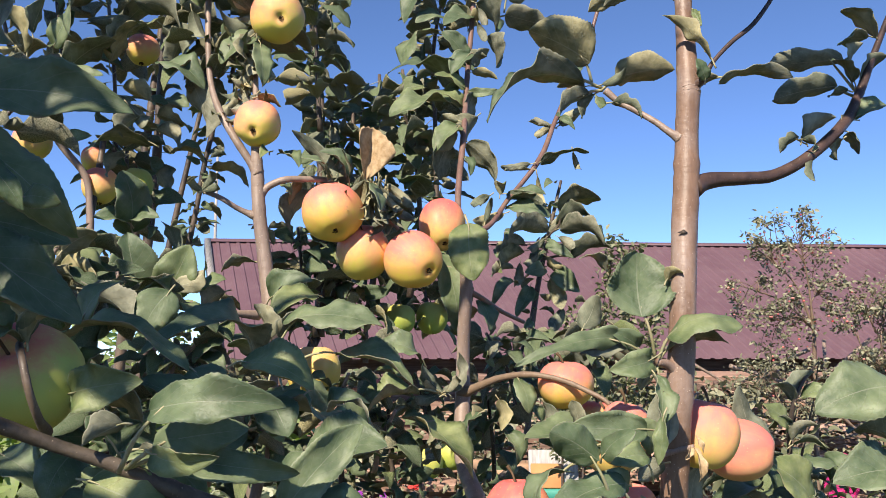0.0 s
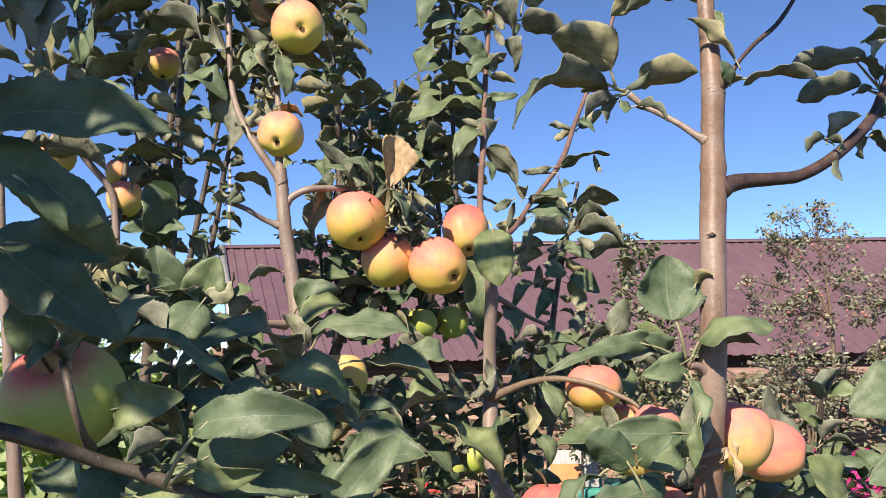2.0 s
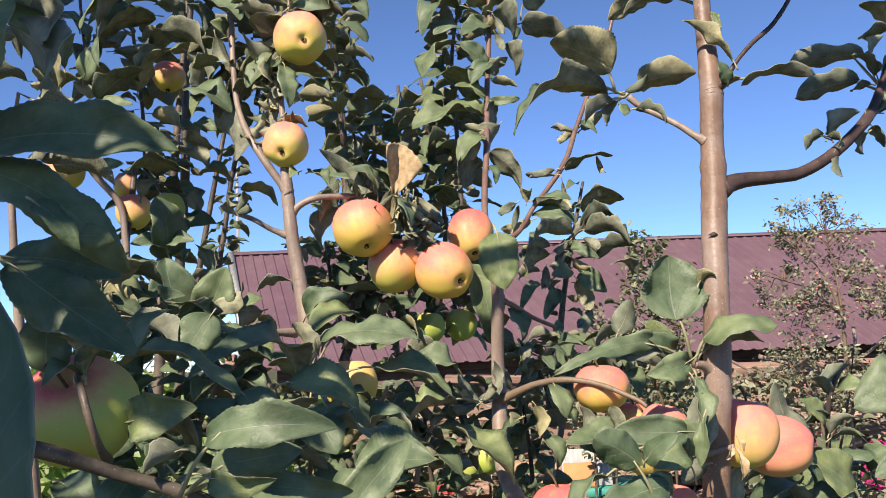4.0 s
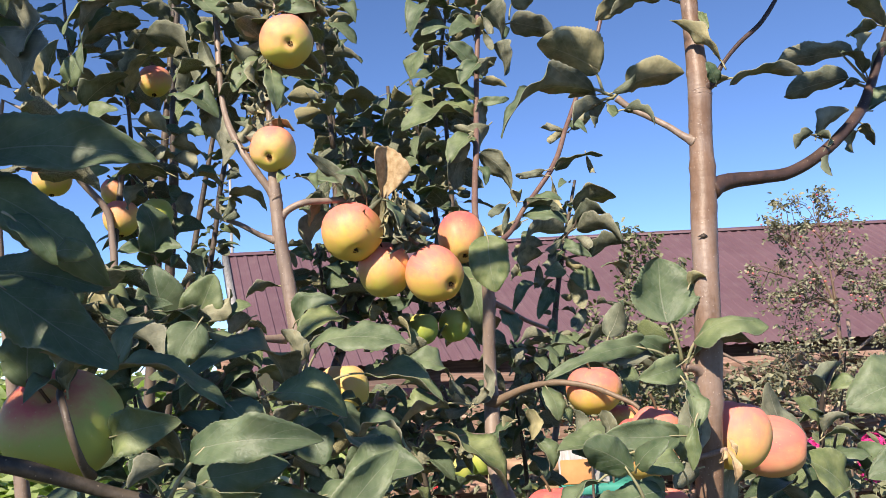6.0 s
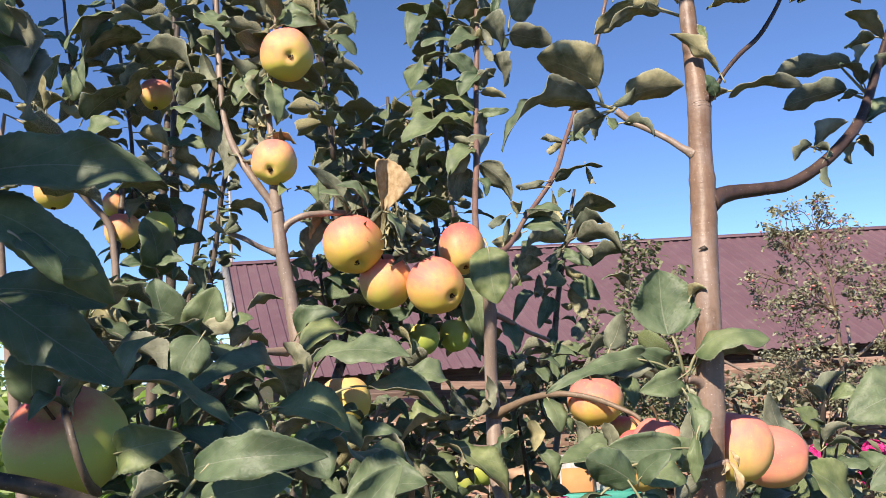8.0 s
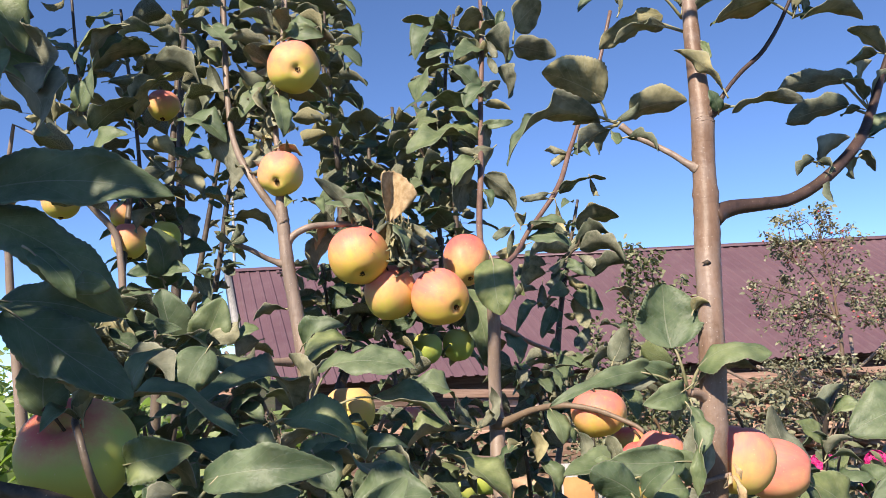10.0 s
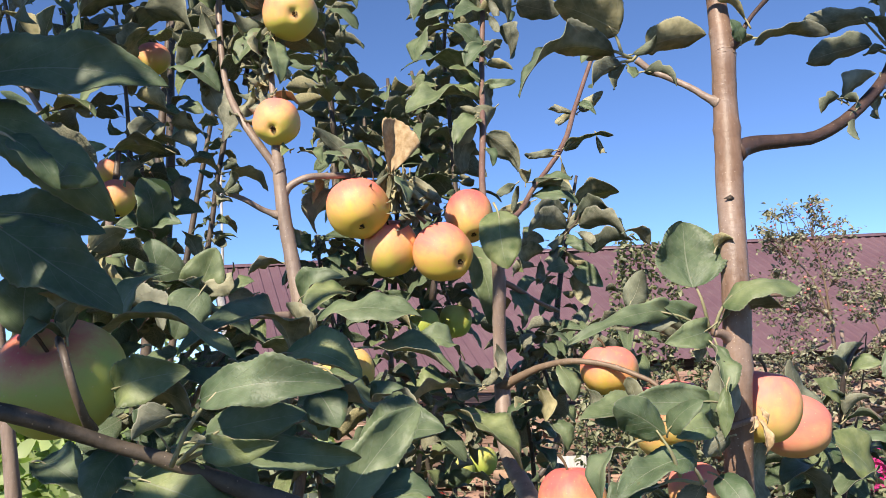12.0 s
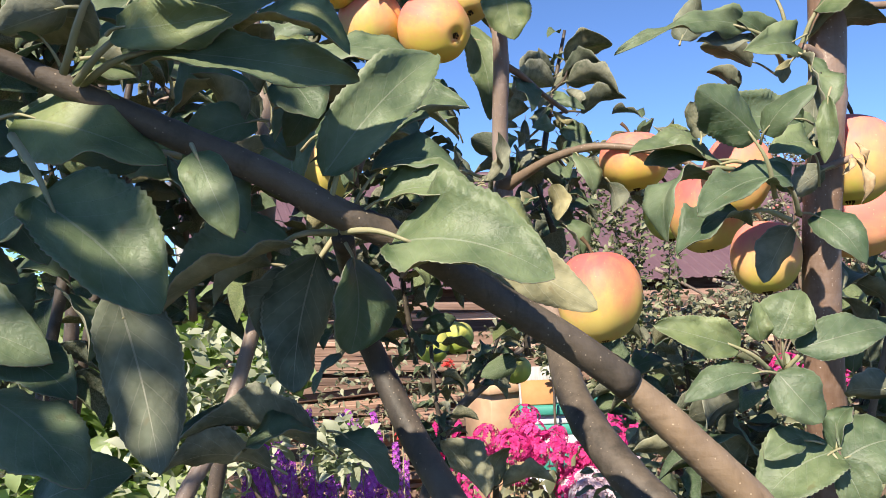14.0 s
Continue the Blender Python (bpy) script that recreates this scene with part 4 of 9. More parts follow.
leaf_cloud(P, 0.065, 71, "undergrowth", (SHRUB_GREEN,), rub).location = -rub.location

# ---- unseen apple tree added to shade the nearest leaves ----
shade_tree = plant("apple_tree", (-1.25, -0.35, 0), "unseen apple tree added to shade the nearest leaves")
BARK[shade_tree.name] = BARK_B
limb(shade_tree, "trunk", (-1.25, -0.35, -0.02, 0.04), (-1.2, -0.3, 1.2, 0.03), (-1.15, -0.25, 2.2, 0.02), (-1.1, -0.2, 2.9, 0.01))

# ---- the apple trees ----
tree_a = plant("apple_tree", (0.20, 0.90, 0), "young apple tree with smooth shiny brown trunk and sparse leaves")
BARK[tree_a.name] = BARK_A
tree_b = plant("apple_tree", (0.22, 0.58, 0), "apple tree with several grey-brown stems and large green leaves")
BARK[tree_b.name] = BARK_B
BARK[tree_b.name, "shoot"] = BARK_RED
BARK[tree_b.name, "branch"] = BARK_MID
BARK[tree_b.name, "bough"] = BARK_SHADED
BARK[tree_b.name, "old_bough"] = BARK_SUNLIT
BARK[tree_b.name, "twig"] = BARK_DARK
BARK[tree_a.name, "branch"] = BARK_PLUM_SHADE
BARK[tree_a.name, "side_branch"] = BARK_B
tree_c = plant("apple_tree", (-0.27, 1.08, 0), "forked apple tree with greyish stem bearing ripe yellow apples")
BARK[tree_c.name] = BARK_B
tree_e = plant("apple_tree", (-0.60, 1.15, 0), "tall apple tree with dense dark leaves and thin stems")
# dark bark colour carries the shade on the stems; trunk keeps the pale bark
BARK[tree_e.name] = BARK_DARK
BARK[tree_e.name, "trunk"] = BARK_B
tree_r = plant("apple_sapling", (0.42, 1.15, 0), "low apple sapling with broad green leaves in front of rubble")
BARK[tree_r.name] = BARK_DARK
tree_k = plant("apple_tree", (-0.28, 0.85, 0), "apple tree with brown stems in the shaded undergrowth")
# dark bark colour stands in for the shade on these stems
BARK[tree_k.name] = BARK_SHADED
tree_f = plant("apple_tree", (-0.44, 1.75, 0), "bushy apple tree with many small dark leaves and unripe fruit")
BARK[tree_f.name] = BARK_DARK
limb(tree_f, "trunk", (-0.44, 1.75, -0.02, 0.022), (-0.42, 1.74, 0.9, 0.016), (-0.33, 1.73, 1.35, 0.012), (-0.20, 1.72, 1.68, 0.010))
tree_h = plant("apple_sapling", (0.10, 1.95, 0), "slender apple sapling with drooping dark green leaves")
BARK[tree_h.name] = BARK_DARK

# young apple tree with smooth brown bark and few branches
limb(tree_a, "trunk", (0.2447, 0.79, 2.0865, 0.0068), (0.2375, 0.775, 2.0055, 0.0083), (0.2351, 0.765, 1.9478, 0.0098), (0.2341, 0.76, 1.9081, 0.0114), (0.2311, 0.76, 1.8649, 0.0111), (0.2271, 0.755, 1.8127, 0.0121), (0.2203, 0.745, 1.7669, 0.0123), (0.2136, 0.735, 1.7119, 0.0121), (0.2088, 0.73, 1.6592, 0.0123), (0.2043, 0.73, 1.6077, 0.0123), (0.2014, 0.745, 1.5142, 0.0128), (0.225, 0.8, 1.2, 0.0165), (0.21, 0.86, 0.6, 0.02), (0.2, 0.9, -0.02, 0.026))
limb(tree_a, "branch", (0.2331, 0.756, 1.807, 0.0092), (0.2502, 0.762, 1.8141, 0.0082), (0.2911, 0.77, 1.8194, 0.0066), (0.3251, 0.78, 1.8244, 0.0061), (0.3598, 0.787, 1.8408, 0.0059), (0.3999, 0.8, 1.8703, 0.006), (0.4324, 0.82, 1.899, 0.0058), (0.4582, 0.84, 1.9327, 0.0051), (0.4864, 0.855, 1.9825, 0.0039), (0.5161, 0.87, 2.0345, 0.0031))
limb(tree_a, "branch", (0.2371, 0.755, 1.9092, 0.0049), (0.2457, 0.752, 1.9148, 0.004), (0.2518, 0.75, 1.9254, 0.0027), (0.2772, 0.755, 1.9541, 0.0024), (0.3023, 0.76, 1.975, 0.0024), (0.323, 0.765, 2.0008, 0.0022), (0.3475, 0.77, 2.0416, 0.0019))
limb(tree_a, "side_branch", (0.2244, 0.758, 1.8561, 0.0054), (0.2145, 0.762, 1.8633, 0.0038), (0.2033, 0.767, 1.8739, 0.0033), (0.1849, 0.778, 1.8895, 0.0031), (0.1684, 0.788, 1.9032, 0.0034), (0.158, 0.79, 1.9133, 0.0039))
limb(tree_a, "stub", (0.2134, 0.73, 1.6736, 0.0042), (0.2299, 0.725, 1.6698, 0.0029), (0.257, 0.72, 1.6685, 0.0026))
limb(tree_a, "stub", (0.2006, 0.728, 1.6311, 0.0057), (0.1889, 0.72, 1.6366, 0.0041), (0.18, 0.715, 1.6377, 0.0036))
limb(tree_a, "twig", (0.1885, 0.73, 1.5547, 0.0024), (0.2029, 0.722, 1.5596, 0.0026), (0.211, 0.715, 1.5628, 0.0023))
leaf(tree_a, (0.2520, 0.745, 1.9330), (0.2030, 0.74, 1.9740), 0.0152, (0.59, 0.31, 0.74), 0.06, 0.05)
leaf(tree_a, (0.2422, 0.76, 1.9906), (0.2458, 0.75, 1.9693), 0.0081, (-0.24, -0.89, 0.38), 0.05, 0.20)
leaf(tree_a, (0.2618, 0.75, 1.9117), (0.3406, 0.765, 1.9301), 0.0268, (-0.27, 0.26, 0.93), 0.04, 0.20, (0.2484, 0.76, 1.9132))
leaf(tree_a, (0.2443, 0.74, 1.9098), (0.2344, 0.735, 1.9302), 0.0148, (0.16, -0.97, -0.16), 0.10, 0.20)
leaf(tree_a, (0.2428, 0.755, 1.909), (0.2592, 0.745, 1.9165), 0.0128, (-0.1, 0.49, 0.87), 0.10, 0.20)
leaf(tree_a, (0.4450, 0.845, 1.9720), (0.3470, 0.845, 1.9630), 0.0294, (-0.07, 0.62, 0.78), 0.06, 0.12, (0.4637, 0.855, 1.9373))
leaf(tree_a, (0.4781, 0.855, 2.0009), (0.4371, 0.84, 1.9882), 0.0262, (-0.36, 0.23, 0.9), 0.10, 0.30, (0.4976, 0.865, 2.006))
leaf(tree_a, (0.4330, 0.84, 1.9400), (0.3570, 0.84, 1.9230), 0.0343, (-0.17, 0.65, 0.74), 0.06, 0.12, (0.4589, 0.85, 1.9307))
leaf(tree_a, (0.4542, 0.845, 1.9462), (0.4244, 0.83, 1.9681), 0.0247, (0.61, -0.05, 0.79), 0.10, 0.20, (0.4633, 0.855, 1.9341))
leaf(tree_a, (0.452, 0.845, 1.9606), (0.4719, 0.85, 1.9945), 0.0240, (-0.78, 0.49, 0.38), 0.05, 0.40, (0.4637, 0.855, 1.9373))
leaf(tree_a, (0.4449, 0.84, 1.9346), (0.4178, 0.83, 1.923), 0.0139, (-0.48, 0.41, 0.77), 0.10, 0.20)
leaf(tree_a, (0.4932, 0.86, 2.0042), (0.4532, 0.86, 2.0355), 0.0315, (0.62, 0.02, 0.79), 0.10, 0.20)
leaf(tree_a, (0.4632, 0.845, 1.9458), (0.499, 0.85, 1.9801), 0.0309, (-0.57, 0.65, 0.5), 0.10, 0.20)
leaf(tree_a, (0.4425, 0.825, 1.8981), (0.4906, 0.83, 1.9152), 0.0318, (-0.23, -0.55, 0.8), 0.10, 0.25)
leaf(tree_a, (0.3580, 0.785, 1.8670), (0.3360, 0.785, 1.8510), 0.0193, (-0.45, 0.65, 0.61), 0.06, 0.12, (0.372, 0.795, 1.8612))
leaf(tree_a, (0.3620, 0.785, 1.8640), (0.3990, 0.785, 1.8890), 0.0255, (-0.43, 0.64, 0.64), 0.06, 0.12)
leaf(tree_a, (0.3685, 0.79, 1.8625), (0.3854, 0.79, 1.8833), 0.0166, (-0.58, 0.67, 0.47), 0.10, 0.30)
leaf(tree_a, (0.3743, 0.785, 1.8514), (0.3667, 0.775, 1.8183), 0.0168, (-0.6, 0.8, -0.1), 0.10, 0.30)
leaf(tree_a, (0.3589, 0.78, 1.8628), (0.3602, 0.76, 1.847), 0.0130, (0.91, -0.22, 0.35), 0.20, 0.30)
leaf(tree_a, (0.4260, 0.81, 1.8800), (0.4380, 0.81, 1.8570), 0.0361, (0.87, -0.17, 0.46), 0.06, 0.12)
leaf(tree_a, (0.4180, 0.81, 1.8720), (0.4100, 0.81, 1.8490), 0.0325, (-0.74, 0.62, 0.26), 0.06, 0.12)
leaf(tree_a, (0.4382, 0.82, 1.8956), (0.4124, 0.81, 1.8804), 0.0136, (-0.57, 0.54, 0.61), 0.10, 0.20)
leaf(tree_a, (0.1430, 0.79, 1.9430), (0.0800, 0.79, 1.9760), 0.0623, (0.42, 0.41, 0.81), 0.05, 0.08, (0.1470, 0.8, 1.9230))
leaf(tree_a, (0.1690, 0.79, 1.9270), (0.2290, 0.79, 1.9400), 0.0395, (-0.16, 0.66, 0.74), 0.05, 0.08, (0.1560, 0.8, 1.9160))
leaf(tree_a, (0.1531, 0.785, 1.9179), (0.1748, 0.77, 1.9304), 0.0118, (0.55, 0.84, 0.05), 0.27, 0.50)
leaf(tree_a, (0.1357, 0.79, 1.9215), (0.0288, 0.75, 1.8715), 0.0506, (-0.47, 0.17, 0.87), 0.12, 0.20, (0.1579, 0.8, 1.9182))
leaf(tree_a, (0.1399, 0.8, 1.9172), (0.1127, 0.81, 1.924), 0.0194, (0.34, 0.34, 0.88), 0.10, 0.20, (0.1605, 0.81, 1.9211))
leaf(tree_a, (0.1418, 0.79, 1.9092), (0.1051, 0.77, 1.8794), 0.0281, (-0.7, 0.39, 0.6), 0.10, 0.30, (0.1577, 0.8, 1.9164))
leaf(tree_a, (0.149, 0.8, 1.9119), (0.1338, 0.79, 1.8834), 0.0210, (-0.77, 0.6, 0.2), 0.10, 0.20)
leaf(tree_a, (0.1485, 0.785, 1.9051), (0.1469, 0.77, 1.8878), 0.0142, (0.35, -0.72, 0.6), 0.10, 0.20)
leaf(tree_a, (0.1631, 0.785, 1.8984), (0.1885, 0.77, 1.8777), 0.0224, (0.67, 0.11, 0.74), 0.15, 0.30)
leaf(tree_a, (0.2130, 0.79, 2.0330), (0.1390, 0.79, 1.9990), 0.0291, (-0.26, 0.78, 0.57), 0.10, 0.15, (0.2380, 0.8, 2.0170))
leaf(tree_a, (0.2100, 0.78, 2.0150), (0.1560, 0.78, 1.9990), 0.0232, (-0.26, 0.40, 0.88), 0.08, 0.15, (0.2350, 0.79, 2.0130))
leaf(tree_a, (0.2171, 0.79, 2.0524), (0.1191, 0.77, 2.0442), 0.0351, (-0.04, -0.21, 0.98), 0.08, 0.20, (0.2383, 0.8, 2.0316))
leaf(tree_a, (0.2336, 0.79, 2.0426), (0.2108, 0.8, 2.1148), 0.0473, (0.95, 0.12, 0.28), 0.10, 0.20)
leaf(tree_a, (0.2453, 0.785, 2.0401), (0.2891, 0.79, 2.0715), 0.0336, (-0.52, 0.56, 0.64), 0.10, 0.20, (0.2386, 0.795, 2.0264))
leaf(tree_a, (0.244, 0.78, 2.0317), (0.3254, 0.77, 2.0459), 0.0347, (-0.18, -0.12, 0.98), 0.10, 0.20, (0.2366, 0.79, 2.0232))
leaf(tree_a, (0.3357, 0.78, 2.0433), (0.2523, 0.75, 2.0034), 0.0560, (-0.5, 0.31, 0.81), 0.10, 0.20, (0.3569, 0.79, 2.0259))
leaf(tree_a, (0.3594, 0.78, 2.0436), (0.4609, 0.8, 2.0678), 0.0579, (-0.27, 0.27, 0.92), 0.10, 0.20, (0.3551, 0.79, 2.026))
leaf(tree_a, (0.3601, 0.78, 2.018), (0.4317, 0.79, 2.019), 0.0386, (0, -0.11, 0.99), 0.10, 0.20, (0.3549, 0.79, 2.0247))
leaf(tree_a, (0.3514, 0.78, 2.0286), (0.337, 0.78, 2.0872), 0.0374, (0.97, 0.05, 0.24), 0.10, 0.20)
leaf(tree_a, (0.3608, 0.78, 2.0346), (0.4167, 0.8, 2.1002), 0.0482, (-0.66, 0.66, 0.36), 0.10, 0.20)
leaf(tree_a, (0.2374, 0.79, 2.0438), (0.2614, 0.79, 2.108), 0.0419, (-0.58, 0.79, 0.22), 0.10, 0.20)
leaf(tree_a, (0.1835, 0.85, 2.0624), (0.1762, 0.86, 2.103), 0.0263, (0.98, 0.14, 0.14), 0.10, 0.20)
leaf(tree_a, (0.1728, 0.735, 1.6793), (0.1757, 0.745, 1.7431), 0.0632, (-0.03, -0.99, 0.16), -0.05, 0.10, (0.1883, 0.745, 1.6395))
leaf(tree_a, (0.1952, 0.73, 1.7126), (0.2085, 0.72, 1.7194), 0.0178, (-0.05, 0.52, 0.85), 0.20, 0.30)
leaf(tree_a, (0.1877, 0.71, 1.6601), (0.2502, 0.69, 1.67), 0.0411, (-0.26, -0.37, 0.89), 0.16, -0.20, (0.1816, 0.72, 1.6376))
leaf(tree_a, (0.19, 0.72, 1.6488), (0.2487, 0.72, 1.6546), 0.0258, (-0.08, 0.54, 0.84), 0.10, 0.20, (0.1848, 0.73, 1.6372))
leaf(tree_a, (0.1730, 0.71, 1.6390), (0.1320, 0.69, 1.6310), 0.0263, (0.39, -0.89, 0.21), 0.05, 0.10, (0.1890, 0.72, 1.6490))
leaf(tree_a, (0.1740, 0.75, 1.6500), (0.1430, 0.73, 1.6660), 0.0202, (0.45, -0.87, -0.21), 0.08, 0.15, (0.1890, 0.76, 1.6370))
leaf(tree_a, (0.1560, 0.74, 1.6600), (0.0510, 0.7, 1.6380), 0.0192, (0.22, -0.85, 0.48), 0.05, 0.15, (0.1860, 0.75, 1.6370))
leaf(tree_a, (0.1320, 0.8, 1.6700), (0.1470, 0.8, 1.7040), 0.0246, (0.20, 0.98, -0.09), 0.05, 0.15)
leaf(tree_a, (0.1569, 0.8, 1.7286), (0.1277, 0.79, 1.7396), 0.0203, (0.3, 0.16, 0.94), 0.20, 0.30)
leaf(tree_a, (0.171, 0.7, 1.627), (0.167, 0.68, 1.5798), 0.0210, (0.39, -0.86, 0.33), 0.10, 0.50)
leaf(tree_a, (0.1833, 0.695, 1.6028), (0.1737, 0.69, 1.5631), 0.0128, (0.45, 0.87, -0.22), 0.22, 0.70, (0.1763, 0.705, 1.633))
leaf(tree_a, (0.1719, 0.7, 1.5621), (0.1513, 0.69, 1.5896), 0.0282, (0.35, -0.93, -0.08), 0.10, 0.20)
leaf(tree_a, (0.1715, 0.77, 1.6403), (0.1342, 0.77, 1.6578), 0.0256, (0.39, 0.41, 0.83), 0.10, 0.20, (0.1966, 0.78, 1.636))
leaf(tree_a, (0.1735, 0.8, 1.6287), (0.1521, 0.8, 1.6469), 0.0194, (0.6, 0.36, 0.71), 0.10, 0.20)
leaf(tree_a, (0.1032, 0.63, 1.5613), (0.0633, 0.61, 1.5846), 0.0313, (0.32, -0.92, -0.24), -0.10, -0.35, (0.1149, 0.64, 1.5291))
leaf(tree_a, (0.1057, 0.63, 1.5638), (0.1269, 0.61, 1.5863), 0.0228, (-0.8, -0.51, 0.3), 0.10, -0.40)
leaf(tree_a, (0.1285, 0.646, 1.5419), (0.0605, 0.62, 1.5217), 0.0319, (0.09, -0.75, 0.65), 0.08, 0.12, (0.1375, 0.656, 1.5203))
leaf(tree_a, (0.0923, 0.68, 1.5462), (0.0564, 0.66, 1.5092), 0.0343, (-0.63, -0.23, 0.74), 0.20, 0.30, (0.1155, 0.69, 1.5534))
leaf(tree_a, (0.1053, 0.66, 1.5179), (0.0515, 0.63, 1.499), 0.0289, (-0.04, -0.48, 0.88), 0.10, 0.20, (0.1395, 0.67, 1.5183))
leaf(tree_a, (0.1599, 0.68, 1.5221), (0.1733, 0.65, 1.4904), 0.0254, (-0.31, -0.75, 0.58), 0.10, 0.15, (0.1544, 0.69, 1.5241))
leaf(tree_a, (0.1640, 0.74, 1.6560), (0.1100, 0.72, 1.6450), 0.0159, (-0.13, 0.72, -0.69), 0.05, 0.20)
leaf(tree_a, (0.1086, 0.72, 1.5792), (0.1025, 0.72, 1.6041), 0.0194, (0.8, 0.57, 0.19), 0.10, 0.20)
leaf(tree_a, (0.175, 0.72, 1.6303), (0.162, 0.71, 1.6132), 0.0100, (-0.36, 0.9, -0.25), 0.10, 0.20)
leaf(tree_a, (0.1302, 0.73, 1.5563), (0.0753, 0.74, 1.5674), 0.0305, (0.03, -0.66, 0.75), 0.12, 0.20, (0.1555, 0.74, 1.5602))
leaf(tree_a, (0.1518, 0.66, 1.561), (0.118, 0.65, 1.5568), 0.0224, (0.19, -0.85, 0.5), 0.10, 0.20, (0.1592, 0.67, 1.5383))
leaf(tree_a, (0.1696, 0.67, 1.594), (0.164, 0.67, 1.5521), 0.0125, (-0.75, -0.65, 0.1), 0.05, 0.30)
leaf(tree_a, (0.1694, 0.69, 1.5698), (0.1752, 0.69, 1.6135), 0.0217, (0.15, 0.99, -0.02), 0.05, 0.20)
leaf(tree_a, (0.1446, 0.68, 1.5156), (0.1287, 0.69, 1.4818), 0.0240, (0.01, 0.96, 0.28), 0.10, 0.20)
leaf(tree_a, (0.1755, 0.69, 1.5515), (0.1517, 0.69, 1.5378), 0.0204, (-0.09, 0.98, 0.16), 0.10, 0.20)
leaf(tree_a, (0.0920, 0.65, 1.4450), (0.0430, 0.648, 1.4610), 0.0238, (0.13, -0.95, 0.27), 0.04, 0.06, (0.1150, 0.66, 1.4290))
leaf(tree_a, (0.1160, 0.65, 1.4490), (0.1300, 0.65, 1.4770), 0.0315, (-0.55, -0.79, 0.28), 0.04, 0.04, (0.1240, 0.66, 1.4300))
leaf(tree_a, (0.1250, 0.648, 1.4420), (0.1820, 0.645, 1.4540), 0.0253, (-0.16, -0.82, 0.56), 0.04, 0.06, (0.1230, 0.658, 1.4300))
leaf(tree_a, (0.1010, 0.645, 1.4310), (0.0540, 0.64, 1.4190), 0.0192, (-0.07, -0.78, 0.62), 0.04, 0.06, (0.1190, 0.655, 1.4270))
leaf(tree_a, (0.1110, 0.645, 1.4300), (0.1300, 0.635, 1.4020), 0.0302, (-0.14, -0.96, 0.25), 0.04, 0.06, (0.1200, 0.655, 1.4280))
leaf(tree_a, (0.1050, 0.65, 1.4480), (0.1020, 0.65, 1.4710), 0.0147, (-0.10, -1.00, -0.01), 0.06, 0.10, (0.1230, 0.66, 1.4300))
leaf(tree_a, (0.1280, 0.655, 1.3910), (0.1020, 0.65, 1.3810), 0.0202, (-0.08, -0.79, 0.61), 0.05, 0.08, (0.1540, 0.665, 1.3800))
leaf(tree_a, (0.1480, 0.655, 1.3820), (0.0950, 0.645, 1.3590), 0.0407, (-0.13, -0.76, 0.64), 0.05, 0.08)
leaf(tree_a, (0.1520, 0.655, 1.3770), (0.1890, 0.65, 1.3890), 0.0463, (-0.28, -0.81, 0.51), 0.05, 0.08)
leaf(tree_a, (0.1960, 0.67, 1.4130), (0.1650, 0.67, 1.4150), 0.0234, (0.03, 0.87, 0.50), 0.05, 0.20)
leaf(tree_a, (0.152, 0.66, 1.3811), (0.1679, 0.67, 1.4063), 0.0192, (-0.76, -0.27, 0.59), 0.10, 0.20)
leaf(tree_a, (0.1460, 0.65, 1.3780), (0.1570, 0.645, 1.3490), 0.0265, (-0.20, -0.98, 0.09), 0.05, 0.08)
leaf(tree_a, (0.4135, 0.72, 1.6123), (0.3175, 0.7, 1.5945), 0.0641, (0.03, -0.75, 0.66), 0.08, 0.12)
leaf(tree_a, (0.4138, 0.72, 1.5358), (0.3323, 0.7, 1.5334), 0.0521, (0.14, -0.67, 0.72), 0.08, 0.12)
leaf(tree_a, (0.4221, 0.74, 1.5537), (0.3628, 0.73, 1.5758), 0.0397, (0.26, 0.39, 0.88), 0.10, 0.20)
leaf(tree_a, (0.3728, 0.92, 1.5297), (0.3461, 0.93, 1.6088), 0.0419, (-0.12, 0.98, -0.16), 0.05, 0.10)
leaf(tree_a, (0.246, 0.8, 1.5352), (0.2405, 0.79, 1.4748), 0.0381, (-0.6, 0.8, -0.08), 0.05, 0.10)
dry_leaf(tree_a, (0.211, 0.715, 1.5628), (0.2172, 0.715, 1.5317), 0.0082)
dry_leaf(tree_a, (0.2091, 0.715, 1.564), (0.2026, 0.715, 1.551), 0.0062)
dry_leaf(tree_a, (0.2131, 0.715, 1.5727), (0.2198, 0.715, 1.5573), 0.0046)

# low apple sapling with broad leaves behind ripe apples
limb(tree_r, "stem", (0.4416, 1.05, 1.442, 0.0037), (0.4538, 1.04, 1.5132, 0.0033), (0.4524, 1.03, 1.5567, 0.0032), (0.4556, 1.02, 1.5889, 0.0029), (0.4687, 1.02, 1.613, 0.0021), (0.4, 1.12, 1.1, 0.007), (0.42, 1.15, 0, 0.01))
leaf(tree_r, (0.4553, 1.02, 1.5868), (0.4788, 1.02, 1.6238), 0.0371, (-0.46, 0.84, 0.29), 0.10, 0.20)
leaf(tree_r, (0.4522, 1.02, 1.5856), (0.4223, 1.01, 1.6089), 0.0271, (0.53, 0.29, 0.8), 0.10, 0.20)
leaf(tree_r, (0.4629, 1.02, 1.5892), (0.4915, 1, 1.5979), 0.0257, (-0.54, -0.47, 0.7), 0.10, 0.30)
leaf(tree_r, (0.4468, 1.02, 1.5507), (0.4047, 1, 1.5825), 0.0280, (0.51, -0.85, 0.15), 0.10, 0.20)
leaf(tree_r, (0.4476, 1.02, 1.5577), (0.4087, 1, 1.5546), 0.0271, (-0.3, 0.46, 0.83), 0.10, 0.20)
